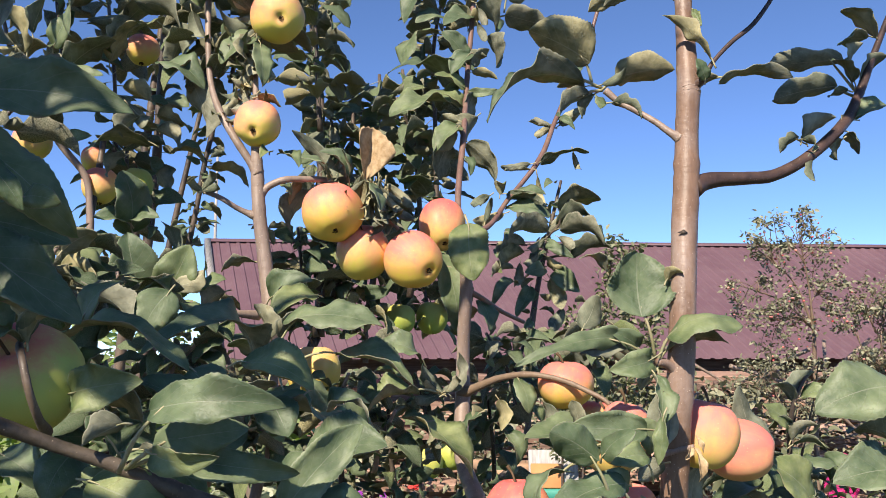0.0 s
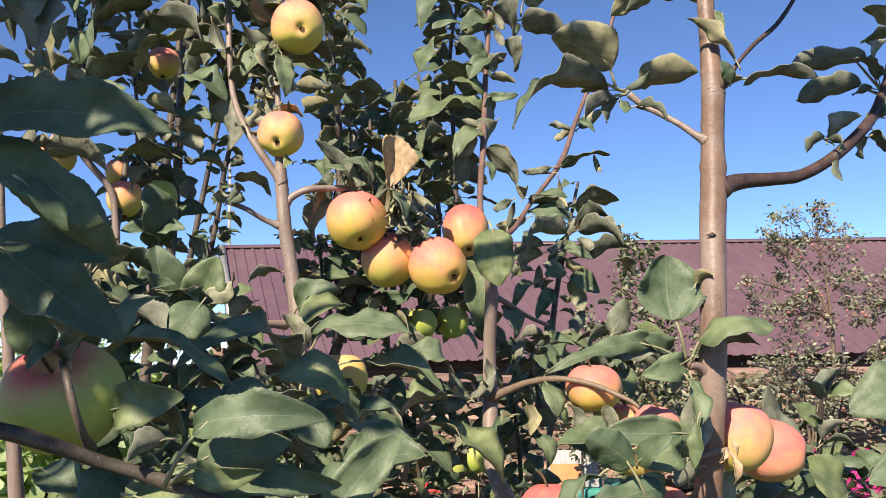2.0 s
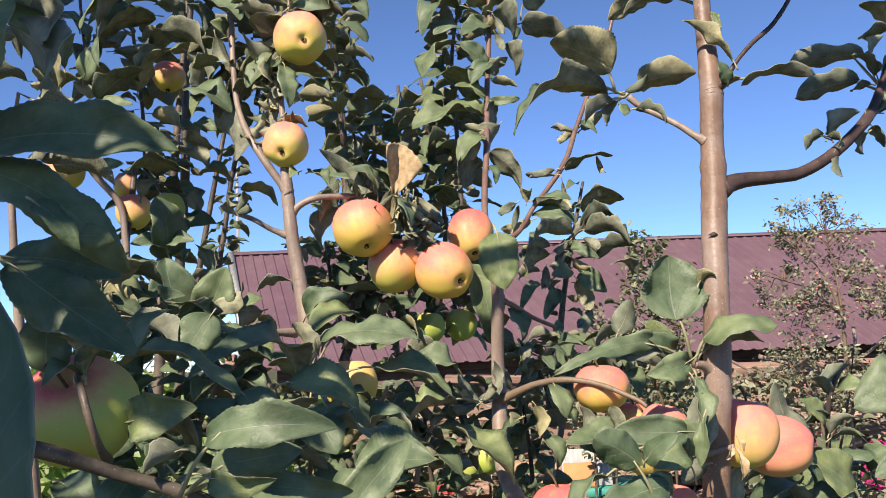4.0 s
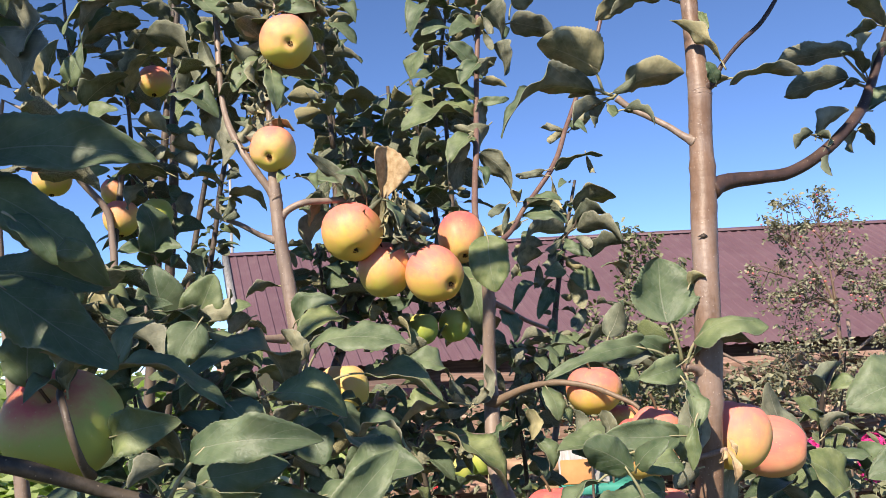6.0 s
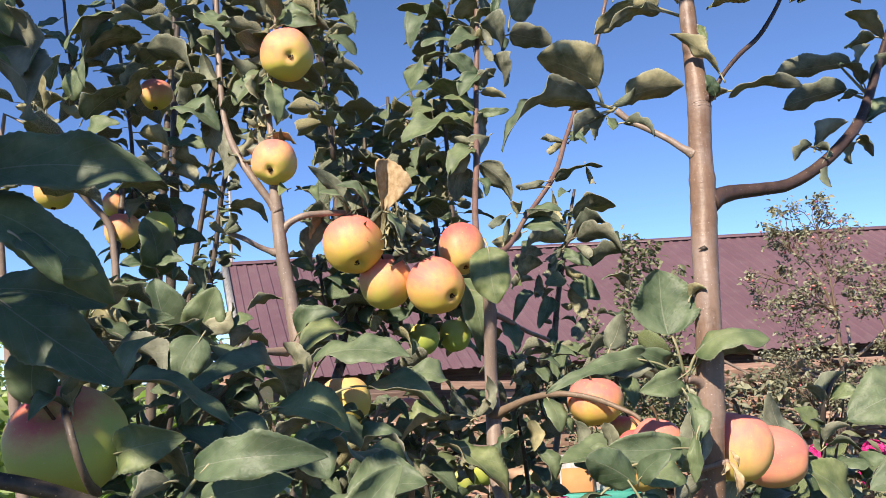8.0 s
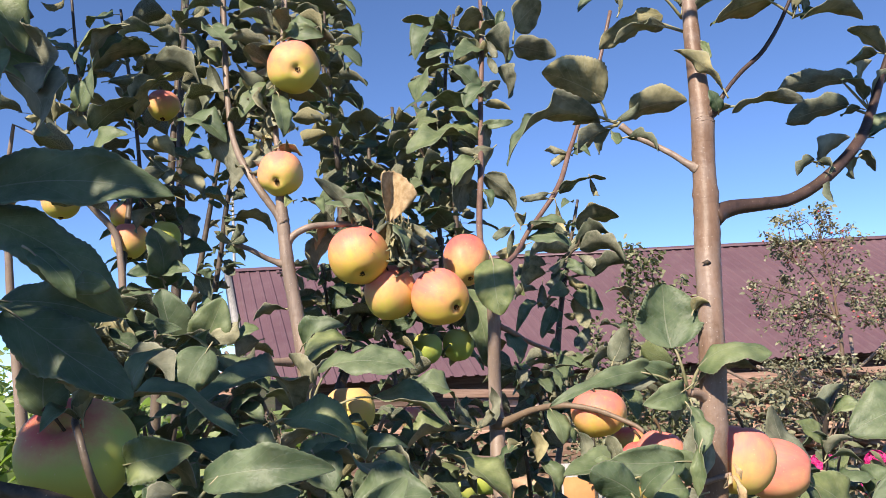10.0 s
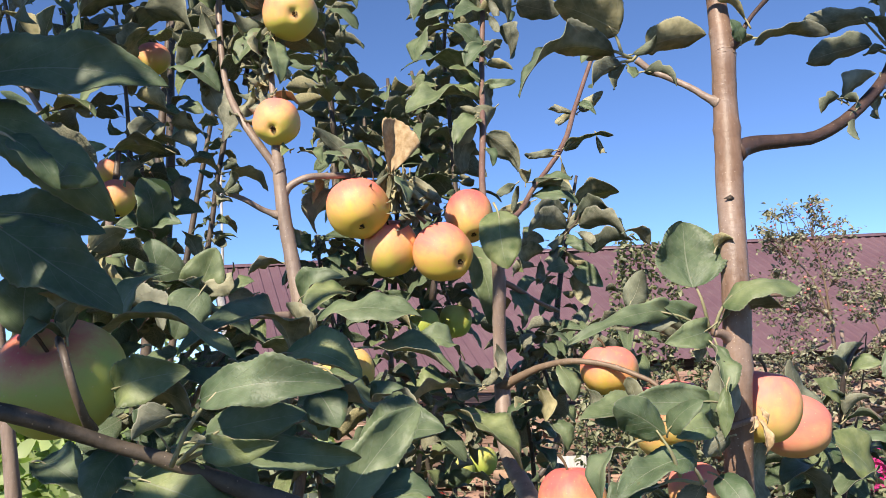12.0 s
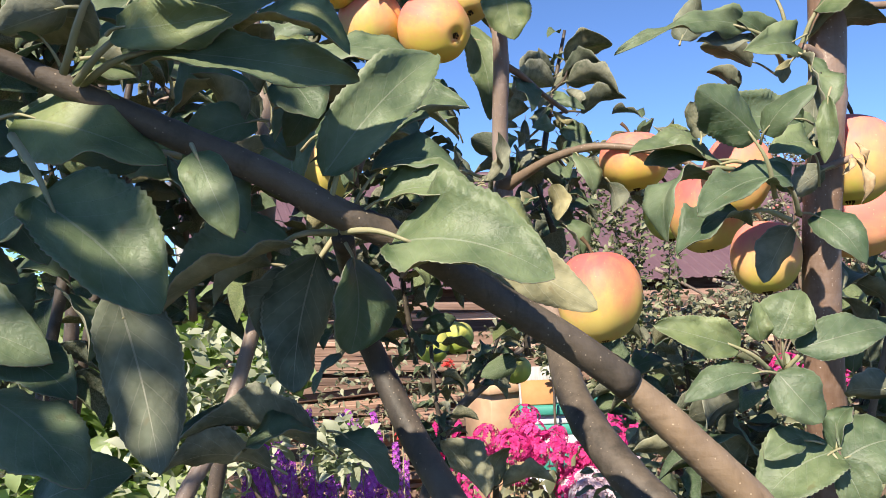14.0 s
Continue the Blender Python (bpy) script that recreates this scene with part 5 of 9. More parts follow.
leaf(tree_r, (0.4481, 1.02, 1.5366), (0.4737, 1, 1.5573), 0.0286, (-0.08, 0.67, 0.74), 0.10, 0.20)
leaf(tree_r, (0.4487, 1.02, 1.5296), (0.4847, 1, 1.5291), 0.0329, (0.15, 0.24, 0.96), 0.10, 0.20)
leaf(tree_r, (0.4467, 1, 1.511), (0.4857, 0.98, 1.5106), 0.0351, (-0.17, -0.35, 0.92), 0.10, 0.20)
leaf(tree_r, (0.4372, 0.95, 1.4718), (0.371, 0.92, 1.5248), 0.0558, (0.56, -0.79, 0.25), 0.08, 0.15)
leaf(tree_r, (0.438, 0.95, 1.4782), (0.3809, 0.92, 1.4615), 0.0468, (-0.24, -0.09, 0.97), 0.08, 0.15)
leaf(tree_r, (0.4262, 1, 1.5192), (0.3861, 0.98, 1.4972), 0.0309, (-0.6, 0.51, 0.62), 0.10, 0.20)
leaf(tree_r, (0.4309, 1, 1.4984), (0.4515, 0.98, 1.4596), 0.0421, (0.89, 0.03, 0.46), 0.10, 0.20)
leaf(tree_r, (0.42, 1.05, 1.5144), (0.4216, 1, 1.4787), 0.0381, (0.44, -0.51, 0.74), 0.10, 0.20)
leaf(tree_r, (0.4868, 1, 1.4879), (0.5111, 0.98, 1.5157), 0.0421, (-0.8, -0.2, 0.56), 0.10, 0.20)
leaf(tree_r, (0.3846, 0.98, 1.484), (0.3293, 0.95, 1.4727), 0.0396, (-0.12, -0.15, 0.98), 0.10, 0.20)
leaf(tree_r, (0.3701, 0.98, 1.4783), (0.388, 0.95, 1.4559), 0.0344, (0.83, 0.09, 0.55), 0.10, 0.20)
leaf(tree_r, (0.2531, 1.2, 1.3949), (0.1962, 1.18, 1.3859), 0.0378, (0.03, -0.48, 0.88), 0.10, 0.20)
leaf(tree_r, (0.2621, 1.2, 1.4219), (0.2283, 1.18, 1.4513), 0.0304, (0.68, -0.08, 0.73), 0.10, 0.20)
leaf(tree_r, (0.2688, 1.2, 1.4147), (0.3099, 1.18, 1.4065), 0.0338, (-0.05, -0.46, 0.89), 0.10, 0.20)
leaf(tree_r, (0.274, 1.2, 1.3869), (0.313, 1.18, 1.3523), 0.0406, (0.7, 0.16, 0.7), 0.10, 0.20)
leaf(tree_r, (0.2374, 1.1, 1.3401), (0.2805, 1.08, 1.3459), 0.0488, (0.24, 0.7, 0.67), 0.10, 0.20)
leaf(tree_r, (0.2473, 1.05, 1.334), (0.2648, 1, 1.3177), 0.0519, (0.85, 0.13, 0.5), 0.10, 0.20)
leaf(tree_r, (0.2632, 1.05, 1.298), (0.2082, 1, 1.3379), 0.0523, (0.5, 0.13, 0.86), 0.10, 0.20)
leaf(tree_r, (0.2868, 1.05, 1.3667), (0.2144, 1, 1.343), 0.0565, (-0.61, 0.75, 0.27), 0.10, 0.20)
leaf(tree_r, (0.2504, 1.2, 1.354), (0.2066, 1.18, 1.332), 0.0406, (-0.25, -0.41, 0.88), 0.10, 0.20)
leaf(tree_r, (0.259, 1.2, 1.272), (0.1971, 1.18, 1.2929), 0.0423, (0.1, 0.55, 0.83), 0.10, 0.20)
leaf(tree_r, (0.4419, 1.1, 1.4159), (0.4073, 1.08, 1.4682), 0.0427, (0.83, 0, 0.55), 0.10, 0.20)
leaf(tree_r, (0.3904, 1, 1.3994), (0.3701, 1, 1.4458), 0.0490, (0.9, 0.2, 0.39), 0.10, 0.20)
leaf(tree_r, (0.3412, 0.95, 1.3945), (0.3551, 0.95, 1.4256), 0.0212, (-0.8, -0.49, 0.36), 0.10, 0.20)
leaf(tree_r, (0.2768, 1.1, 1.2577), (0.2233, 1.08, 1.2538), 0.0427, (-0.28, 0.59, 0.76), 0.10, 0.20)
leaf(tree_r, (0.2562, 1.2, 1.2318), (0.2225, 1.18, 1.2582), 0.0338, (0.7, -0.5, 0.51), 0.10, 0.20)

# apple tree with several grey-brown stems and large leaves
limb(tree_b, "trunk", (0.0367, 1.06, 1.7773, 0.0052), (0.0384, 1.05, 1.7613, 0.0073), (0.0395, 1.05, 1.7333, 0.0081), (0.0373, 1.06, 1.6753, 0.0081), (0.0369, 1.065, 1.6389, 0.0086), (0.0349, 1.05, 1.5892, 0.0099), (0.0307, 1.03, 1.5351, 0.0094), (0.0421, 0.9, 1.4631, 0.011), (0.0433, 0.88, 1.4422, 0.0116))
# the trunk's lower part, in the bark coloured for shade
limb(tree_b, "bough", (0.0432, 0.882, 1.4482, 0.0119), (0.0433, 0.88, 1.4422, 0.0119), (0.0404, 0.84, 1.4066, 0.0123), (0.0453, 0.8, 1.3791, 0.0132), (0.0579, 0.765, 1.3542, 0.0132), (0.0717, 0.74, 1.3358, 0.0134), (0.2, 0.6, 1.05, 0.021), (0.22, 0.58, 0.6, 0.026), (0.22, 0.58, -0.02, 0.034))
limb(tree_b, "shoot", (0.0393, 1.07, 1.7684, 0.0049), (0.0367, 1.11, 1.8155, 0.0046), (0.0391, 1.16, 1.8632, 0.0048), (0.0544, 1.24, 1.9717, 0.0047), (0.0691, 1.32, 2.0976, 0.0046), (0.0858, 1.38, 2.2484, 0.0043), (0.093, 1.42, 2.3712, 0.0034))
limb(tree_b, "branch", (0.0332, 1.05, 1.595, 0.0073), (0.0503, 1.03, 1.6034, 0.0054), (0.0755, 1, 1.6155, 0.0042), (0.1089, 0.97, 1.6205, 0.0037), (0.1416, 0.95, 1.6144, 0.0033), (0.169, 0.93, 1.6018, 0.0029), (0.1864, 0.92, 1.5911, 0.0026), (0.1919, 0.91, 1.5812, 0.0019), (0.1934, 0.905, 1.5703, 0.0013))
limb(tree_b, "branch", (0.041, 1.055, 1.7262, 0.0041), (0.058, 1.06, 1.7182, 0.0037), (0.0856, 1.08, 1.7027, 0.003), (0.1252, 1.12, 1.6881, 0.0027))
limb(tree_b, "shoot", (0.045, 1.08, 1.7957, 0.0042), (0.0810, 1.11, 1.8230, 0.0036), (0.1080, 1.145, 1.8610, 0.0036), (0.1370, 1.165, 1.8960, 0.0036), (0.1540, 1.172, 1.9180, 0.0040), (0.1960, 1.23, 2.0010, 0.0036), (0.2300, 1.26, 2.0750, 0.0034), (0.2600, 1.28, 2.1400, 0.0032), (0.2950, 1.29, 2.2500, 0.003))
limb(tree_b, "stub", (0.03, 1.03, 1.5559, 0.0036), (0.0124, 1.02, 1.5593, 0.0032), (-0.0069, 1.01, 1.5635, 0.0025))
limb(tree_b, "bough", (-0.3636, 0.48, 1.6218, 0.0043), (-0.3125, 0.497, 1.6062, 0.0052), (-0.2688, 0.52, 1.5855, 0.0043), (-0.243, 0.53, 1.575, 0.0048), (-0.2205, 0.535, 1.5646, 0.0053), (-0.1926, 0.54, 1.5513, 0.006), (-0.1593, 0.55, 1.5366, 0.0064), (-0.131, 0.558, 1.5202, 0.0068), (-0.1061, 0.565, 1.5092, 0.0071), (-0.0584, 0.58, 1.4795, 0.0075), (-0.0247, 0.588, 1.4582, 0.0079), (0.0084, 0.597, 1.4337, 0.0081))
# the bough's lower end, in the bark coloured for sun
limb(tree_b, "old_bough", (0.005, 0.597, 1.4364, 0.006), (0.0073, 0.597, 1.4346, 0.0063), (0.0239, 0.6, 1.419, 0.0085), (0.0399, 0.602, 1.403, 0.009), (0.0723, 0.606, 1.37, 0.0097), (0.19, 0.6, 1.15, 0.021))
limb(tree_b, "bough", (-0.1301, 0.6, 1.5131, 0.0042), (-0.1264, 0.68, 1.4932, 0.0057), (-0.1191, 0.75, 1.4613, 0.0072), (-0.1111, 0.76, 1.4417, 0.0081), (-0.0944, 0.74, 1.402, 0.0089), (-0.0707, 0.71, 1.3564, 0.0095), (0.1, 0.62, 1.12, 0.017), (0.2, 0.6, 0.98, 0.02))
limb(tree_b, "twig", (-0.2881, 0.54, 1.5944, 0.0032), (-0.2854, 0.515, 1.6072, 0.0029), (-0.2879, 0.505, 1.6243, 0.0026), (-0.2924, 0.507, 1.6386, 0.0026), (-0.3026, 0.525, 1.6499, 0.0025), (-0.3123, 0.55, 1.6532, 0.002))
leaf(tree_b, (0.0392, 1.01, 1.8075), (0.0416, 0.99, 1.7359), 0.0538, (0.05, -0.96, 0.27), 0.04, 0.10, (0.0352, 1.02, 1.8193))
leaf(tree_b, (0.0089, 1.08, 1.7764), (0.0314, 1.07, 1.6729), 0.0449, (0.23, -0.96, 0.14), 0.05, 0.20, (0.0415, 1.09, 1.7512))
leaf(tree_b, (0.0316, 1.08, 1.6835), (0.0566, 1.09, 1.7048), 0.0377, (-0.66, 0.52, 0.54), 0.10, 0.20)
leaf(tree_b, (0.0582, 1.07, 1.715), (0.0684, 1.05, 1.6733), 0.0299, (0.43, -0.77, 0.47), 0.10, 0.20)
leaf(tree_b, (0.1610, 1.17, 1.9210), (0.2290, 1.15, 1.9330), 0.0269, (-0.08, 0.31, 0.95), 0.10, 0.30)
leaf(tree_b, (0.1450, 1.165, 1.9190), (0.0980, 1.14, 1.9090), 0.0128, (-0.44, 0.89, -0.16), 0.12, 0.35)
leaf(tree_b, (0.1460, 1.165, 1.9110), (0.1040, 1.14, 1.9030), 0.0075, (-0.53, 0.80, 0.28), 0.15, 0.50)
leaf(tree_b, (0.1560, 1.165, 1.9010), (0.1670, 1.14, 1.8480), 0.0109, (0.16, 0.90, -0.39), 0.20, 0.50)
leaf(tree_b, (0.1080, 1.15, 1.8710), (0.1560, 1.12, 1.8530), 0.0206, (0.59, 0.63, 0.51), 0.12, 0.35)
leaf(tree_b, (0.1010, 1.13, 1.8400), (0.0520, 1.11, 1.8250), 0.0169, (-0.33, 0.93, -0.17), 0.10, 0.30)
leaf(tree_b, (0.0970, 1.14, 1.8680), (0.1000, 1.12, 1.8800), 0.0188, (0.00, 0.51, 0.86), 0.30, 0.50)
leaf(tree_b, (0.0810, 1.13, 1.8650), (0.0520, 1.11, 1.8460), 0.0137, (-0.37, 0.86, -0.35), 0.15, 0.30)
leaf(tree_b, (0.2000, 1.24, 2.0000), (0.1640, 1.22, 1.9720), 0.0125, (-0.37, 0.91, -0.18), 0.20, 0.40)
leaf(tree_b, (0.1940, 1.24, 1.9950), (0.1530, 1.22, 1.9970), 0.0104, (-0.32, 0.71, 0.62), 0.15, 0.40)
leaf(tree_b, (0.2100, 1.17, 1.9400), (0.2170, 1.15, 1.9080), 0.0086, (0.27, 0.84, -0.47), 0.20, 0.50)
leaf(tree_b, (0.0730, 1.12, 1.8260), (0.0800, 1.1, 1.8570), 0.0094, (0.21, 0.84, 0.49), 0.20, 0.40)
leaf(tree_b, (0.2020, 1.24, 2.0110), (0.2250, 1.22, 1.9850), 0.0124, (-0.35, -0.87, 0.36), 0.10, 0.30)
leaf(tree_b, (0.1056, 1.15, 1.8498), (0.168, 1.14, 1.8368), 0.0400, (0.06, -0.64, 0.77), 0.12, 0.30)
leaf(tree_b, (0.1105, 1.15, 1.8619), (0.1624, 1.14, 1.8696), 0.0331, (-0.22, -0.46, 0.86), 0.15, 0.20)
leaf(tree_b, (0.2295, 1.2, 2.0785), (0.2015, 1.19, 2.057), 0.0283, (-0.14, -0.81, 0.56), 0.10, 0.20)
leaf(tree_b, (0.0850, 1.33, 2.2290), (0.1220, 1.33, 2.1810), 0.1128, (0.79, -0.01, 0.61), 0.06, 0.12)
leaf(tree_b, (0.1030, 1.33, 2.1720), (0.1210, 1.33, 2.1190), 0.0835, (0.95, 0.01, 0.32), 0.06, 0.12)
leaf(tree_b, (0.0750, 1.31, 2.1160), (0.1040, 1.31, 2.1440), 0.0275, (-0.52, 0.66, 0.54), 0.06, 0.12)
leaf(tree_b, (0.0720, 1.3, 2.1310), (0.0410, 1.29, 2.0920), 0.0369, (-0.31, -0.83, 0.46), 0.06, 0.10)
leaf(tree_b, (0.0750, 1.3, 2.1000), (0.1170, 1.3, 2.0920), 0.0196, (0.15, 0.60, 0.79), 0.08, 0.30)
leaf(tree_b, (0.0680, 1.3, 2.0660), (0.1180, 1.29, 2.0670), 0.0171, (-0.19, -0.98, -0.11), 0.10, 0.30)
leaf(tree_b, (0.0790, 1.3, 2.0650), (0.0690, 1.3, 2.0240), 0.0469, (-0.85, 0.48, 0.21), 0.06, 0.12)
leaf(tree_b, (0.0800, 1.27, 2.0180), (0.0620, 1.27, 1.9760), 0.0487, (-0.76, 0.56, 0.33), 0.06, 0.12)
leaf(tree_b, (0.0600, 1.24, 1.9670), (0.1070, 1.22, 1.9060), 0.0470, (0.75, 0.51, 0.41), 0.08, 0.15)
leaf(tree_b, (0.0440, 1.24, 1.9880), (0.0160, 1.23, 1.9520), 0.0228, (-0.20, 0.97, -0.12), 0.08, 0.30)
leaf(tree_b, (0.0340, 1.25, 1.9690), (0.0120, 1.25, 1.9140), 0.0695, (-0.77, 0.55, 0.31), 0.06, 0.12)
leaf(tree_b, (0.0540, 1.3, 2.0780), (0.0290, 1.3, 2.0690), 0.0152, (0.02, -1.00, -0.06), 0.08, 0.20)
leaf(tree_b, (0.0880, 1.38, 2.2920), (0.0460, 1.38, 2.2690), 0.0463, (-0.37, 0.65, 0.67), 0.06, 0.12)
leaf(tree_b, (0.0980, 1.38, 2.3050), (0.1110, 1.38, 2.2580), 0.0828, (-0.86, 0.45, -0.24), 0.06, 0.12)
leaf(tree_b, (0.1340, 1.3, 2.2320), (0.1790, 1.3, 2.2760), 0.0669, (-0.54, 0.64, 0.55), 0.05, 0.10, (0.1300, 1.31, 2.2070))
leaf(tree_b, (0.1300, 1.3, 2.1990), (0.2000, 1.3, 2.1820), 0.0528, (0.20, 0.53, 0.83), 0.05, 0.10, (0.1130, 1.31, 2.1960))
leaf(tree_b, (0.1230, 1.36, 2.2870), (0.1120, 1.36, 2.2540), 0.0174, (0.00, -1.00, -0.00), 0.08, 0.20)
leaf(tree_b, (0.0860, 1.31, 2.2140), (0.0990, 1.3, 2.1800), 0.0145, (0.35, 0.93, -0.14), 0.10, 0.40)
leaf(tree_b, (0.0860, 1.31, 2.1850), (0.0980, 1.3, 2.1530), 0.0144, (0.34, 0.93, -0.16), 0.10, 0.40)
leaf(tree_b, (0.2050, 1.24, 1.9980), (0.2410, 1.23, 2.0250), 0.0199, (0.13, 0.97, 0.18), 0.10, 0.40)
leaf(tree_b, (0.0610, 1.3, 2.0430), (0.0370, 1.3, 2.0610), 0.0131, (0.16, 0.96, 0.21), 0.10, 0.30)
leaf(tree_b, (0.0480, 1.24, 2.0020), (0.0220, 1.24, 2.0120), 0.0142, (0.09, 0.97, 0.24), 0.10, 0.40)
leaf(tree_b, (0.0479, 1.25, 1.9961), (0.0083, 1.22, 1.9516), 0.0413, (-0.15, -0.75, 0.64), 0.05, 0.10)
leaf(tree_b, (0.0543, 1.22, 1.9423), (0.0605, 1.2, 1.9074), 0.0177, (0.42, -0.75, 0.51), 0.10, 0.20)
leaf(tree_b, (0.0266, 1.4, 2.2051), (-0.0356, 1.36, 2.129), 0.0643, (-0.62, -0.36, 0.7), 0.20, 0.20, (0.0796, 1.41, 2.1775))
leaf(tree_b, (0.0338, 1.42, 2.2755), (-0.0362, 1.38, 2.2208), 0.0604, (-0.37, -0.45, 0.81), 0.20, 0.20, (0.0885, 1.43, 2.2582))
leaf(tree_b, (0.0375, 1.42, 2.2352), (-0.0151, 1.38, 2.2117), 0.0435, (0.19, -0.67, 0.71), 0.20, 0.20)
leaf(tree_b, (0.0618, 1.3, 2.0394), (0.0287, 1.28, 2.0586), 0.0270, (0.61, -0.75, 0.27), 0.10, 0.20)
leaf(tree_b, (0.0682, 1.33, 2.1301), (0.0282, 1.31, 2.1733), 0.0386, (0.49, -0.87, 0.05), 0.10, 0.20)
leaf(tree_b, (0.0752, 1.38, 2.2078), (0.0446, 1.36, 2.2419), 0.0343, (0.67, 0.19, 0.71), 0.10, 0.20)
leaf(tree_b, (0.0752, 1.38, 2.2385), (0.1149, 1.36, 2.2695), 0.0343, (-0.51, 0.26, 0.82), 0.10, 0.20)
leaf(tree_b, (0.0811, 1.38, 2.2076), (0.1219, 1.36, 2.2285), 0.0381, (-0.27, 0.38, 0.89), 0.10, 0.20)
leaf(tree_b, (0.0621, 1.3, 2.0725), (0.0123, 1.28, 2.0874), 0.0345, (0.45, -0.7, 0.55), 0.10, 0.20)
leaf(tree_b, (0.0805, 1.38, 2.2281), (0.0302, 1.33, 2.1906), 0.0373, (0.31, -0.75, 0.59), 0.10, 0.20)
leaf(tree_b, (0.0714, 1.33, 2.1201), (0.1005, 1.31, 2.1314), 0.0276, (-0.23, 0.21, 0.95), 0.10, 0.20)
leaf(tree_b, (0.0575, 1.33, 2.0819), (-0.0594, 1.3, 2.1066), 0.0764, (0.2, 0.03, 0.98), 0.15, 0.20)
leaf(tree_b, (0.0594, 1.33, 2.0528), (-0.0593, 1.28, 2.0211), 0.0704, (0.08, -0.67, 0.74), 0.12, 0.20)
leaf(tree_b, (0.0505, 0.99, 1.5749), (0.0271, 0.98, 1.5474), 0.0232, (-0.64, -0.35, 0.68), 0.10, 0.20)
leaf(tree_b, (0.0932, 0.98, 1.6164), (0.1037, 0.96, 1.5757), 0.0288, (0.41, -0.77, 0.48), 0.10, 0.20)
leaf(tree_b, (0.0736, 1, 1.5897), (0.0764, 0.99, 1.5532), 0.0280, (0.85, 0.52, -0.08), 0.10, 0.20)
leaf(tree_b, (0.0819, 1, 1.5519), (0.0975, 0.99, 1.5152), 0.0280, (0.45, -0.8, 0.41), 0.10, 0.20)
leaf(tree_b, (0.1253, 0.98, 1.5876), (0.1263, 0.98, 1.5575), 0.0275, (0.92, 0.38, 0.03), 0.10, 0.20)
leaf(tree_b, (0.0554, 1, 1.5773), (0.043, 0.99, 1.5654), 0.0210, (-0.76, 0.58, 0.3), 0.10, 0.20)
leaf(tree_b, (0.1344, 0.76, 1.5632), (0.0588, 0.72, 1.5683), 0.0490, (0.31, -0.47, 0.83), 0.10, 0.20, (0.1801, 0.77, 1.5538))
leaf(tree_b, (0.0065, 1.02, 1.5983), (-0.017, 1, 1.6335), 0.0170, (-0.55, 0.83, 0.11), 0.22, 0.50)
leaf(tree_b, (0.0079, 1.02, 1.5982), (0.0273, 1.02, 1.6471), 0.0218, (0.66, 0.71, -0.26), 0.27, 0.50)
leaf(tree_b, (0.0036, 1.02, 1.5964), (-0.0298, 1, 1.5929), 0.0148, (-0.36, 0.71, -0.61), 0.22, 0.50)
leaf(tree_b, (0.0051, 1.02, 1.5984), (-0.0146, 1, 1.6157), 0.0104, (-0.72, 0.69, -0.03), 0.22, 0.50)
leaf(tree_b, (0.0092, 1.02, 1.596), (0.0202, 1, 1.6203), 0.0119, (0.74, 0.64, 0.19), 0.22, 0.50)
leaf(tree_b, (-0.0339, 0.93, 1.5754), (0.0299, 0.9, 1.5083), 0.0459, (0.54, -0.45, 0.71), 0.08, 0.25, (-0.0017, 0.94, 1.5661))
leaf(tree_b, (-0.0237, 0.98, 1.597), (-0.0921, 0.95, 1.5679), 0.0497, (-0.29, -0.24, 0.93), 0.12, 0.20, (0.0028, 0.99, 1.5981))
leaf(tree_b, (-0.0219, 0.97, 1.6346), (-0.077, 0.95, 1.6541), 0.0383, (0.45, -0.54, 0.72), 0.20, 0.30)
leaf(tree_b, (-0.1174, 0.88, 1.6438), (-0.0334, 0.86, 1.6142), 0.0566, (0.25, -0.3, 0.92), 0.10, 0.20, (-0.1766, 0.89, 1.6302))
leaf(tree_b, (-0.1735, 0.88, 1.6787), (-0.0661, 0.85, 1.6713), 0.0477, (-0.1, -0.56, 0.82), 0.12, 0.20, (-0.1856, 0.89, 1.6338))
leaf(tree_b, (-0.1893, 0.9, 1.6613), (-0.2064, 0.9, 1.6995), 0.0356, (0.71, 0.63, 0.32), 0.05, 0.30, (-0.188, 0.91, 1.6332))
leaf(tree_b, (-0.1795, 0.9, 1.6607), (-0.1604, 0.91, 1.6933), 0.0254, (-0.87, 0.07, 0.49), 0.10, 0.30, (-0.1867, 0.91, 1.6332))
leaf(tree_b, (-0.1964, 0.9, 1.6396), (-0.2303, 0.88, 1.6592), 0.0381, (0.15, 0.55, 0.82), 0.10, 0.20, (-0.188, 0.91, 1.6314))
leaf(tree_b, (-0.194, 0.82, 1.6386), (-0.2678, 0.7, 1.66), 0.0485, (0.47, -0.13, 0.87), 0.22, 0.25, (-0.1785, 0.83, 1.6328))
leaf(tree_b, (-0.1692, 0.88, 1.623), (-0.1183, 0.86, 1.5822), 0.0423, (0.44, -0.47, 0.77), 0.10, 0.20, (-0.1827, 0.89, 1.6306))
leaf(tree_b, (-0.1653, 0.86, 1.612), (-0.1625, 0.82, 1.5588), 0.0609, (-0.49, -0.71, 0.51), 0.10, 0.35, (-0.1745, 0.87, 1.6279))
leaf(tree_b, (-0.1792, 0.88, 1.6129), (-0.219, 0.86, 1.5876), 0.0317, (-0.63, 0.45, 0.64), 0.10, 0.20, (-0.1827, 0.89, 1.6306))
leaf(tree_b, (-0.1264, 0.62, 1.565), (-0.0651, 0.6, 1.5795), 0.0541, (-0.35, -0.51, 0.78), 0.06, 0.10)
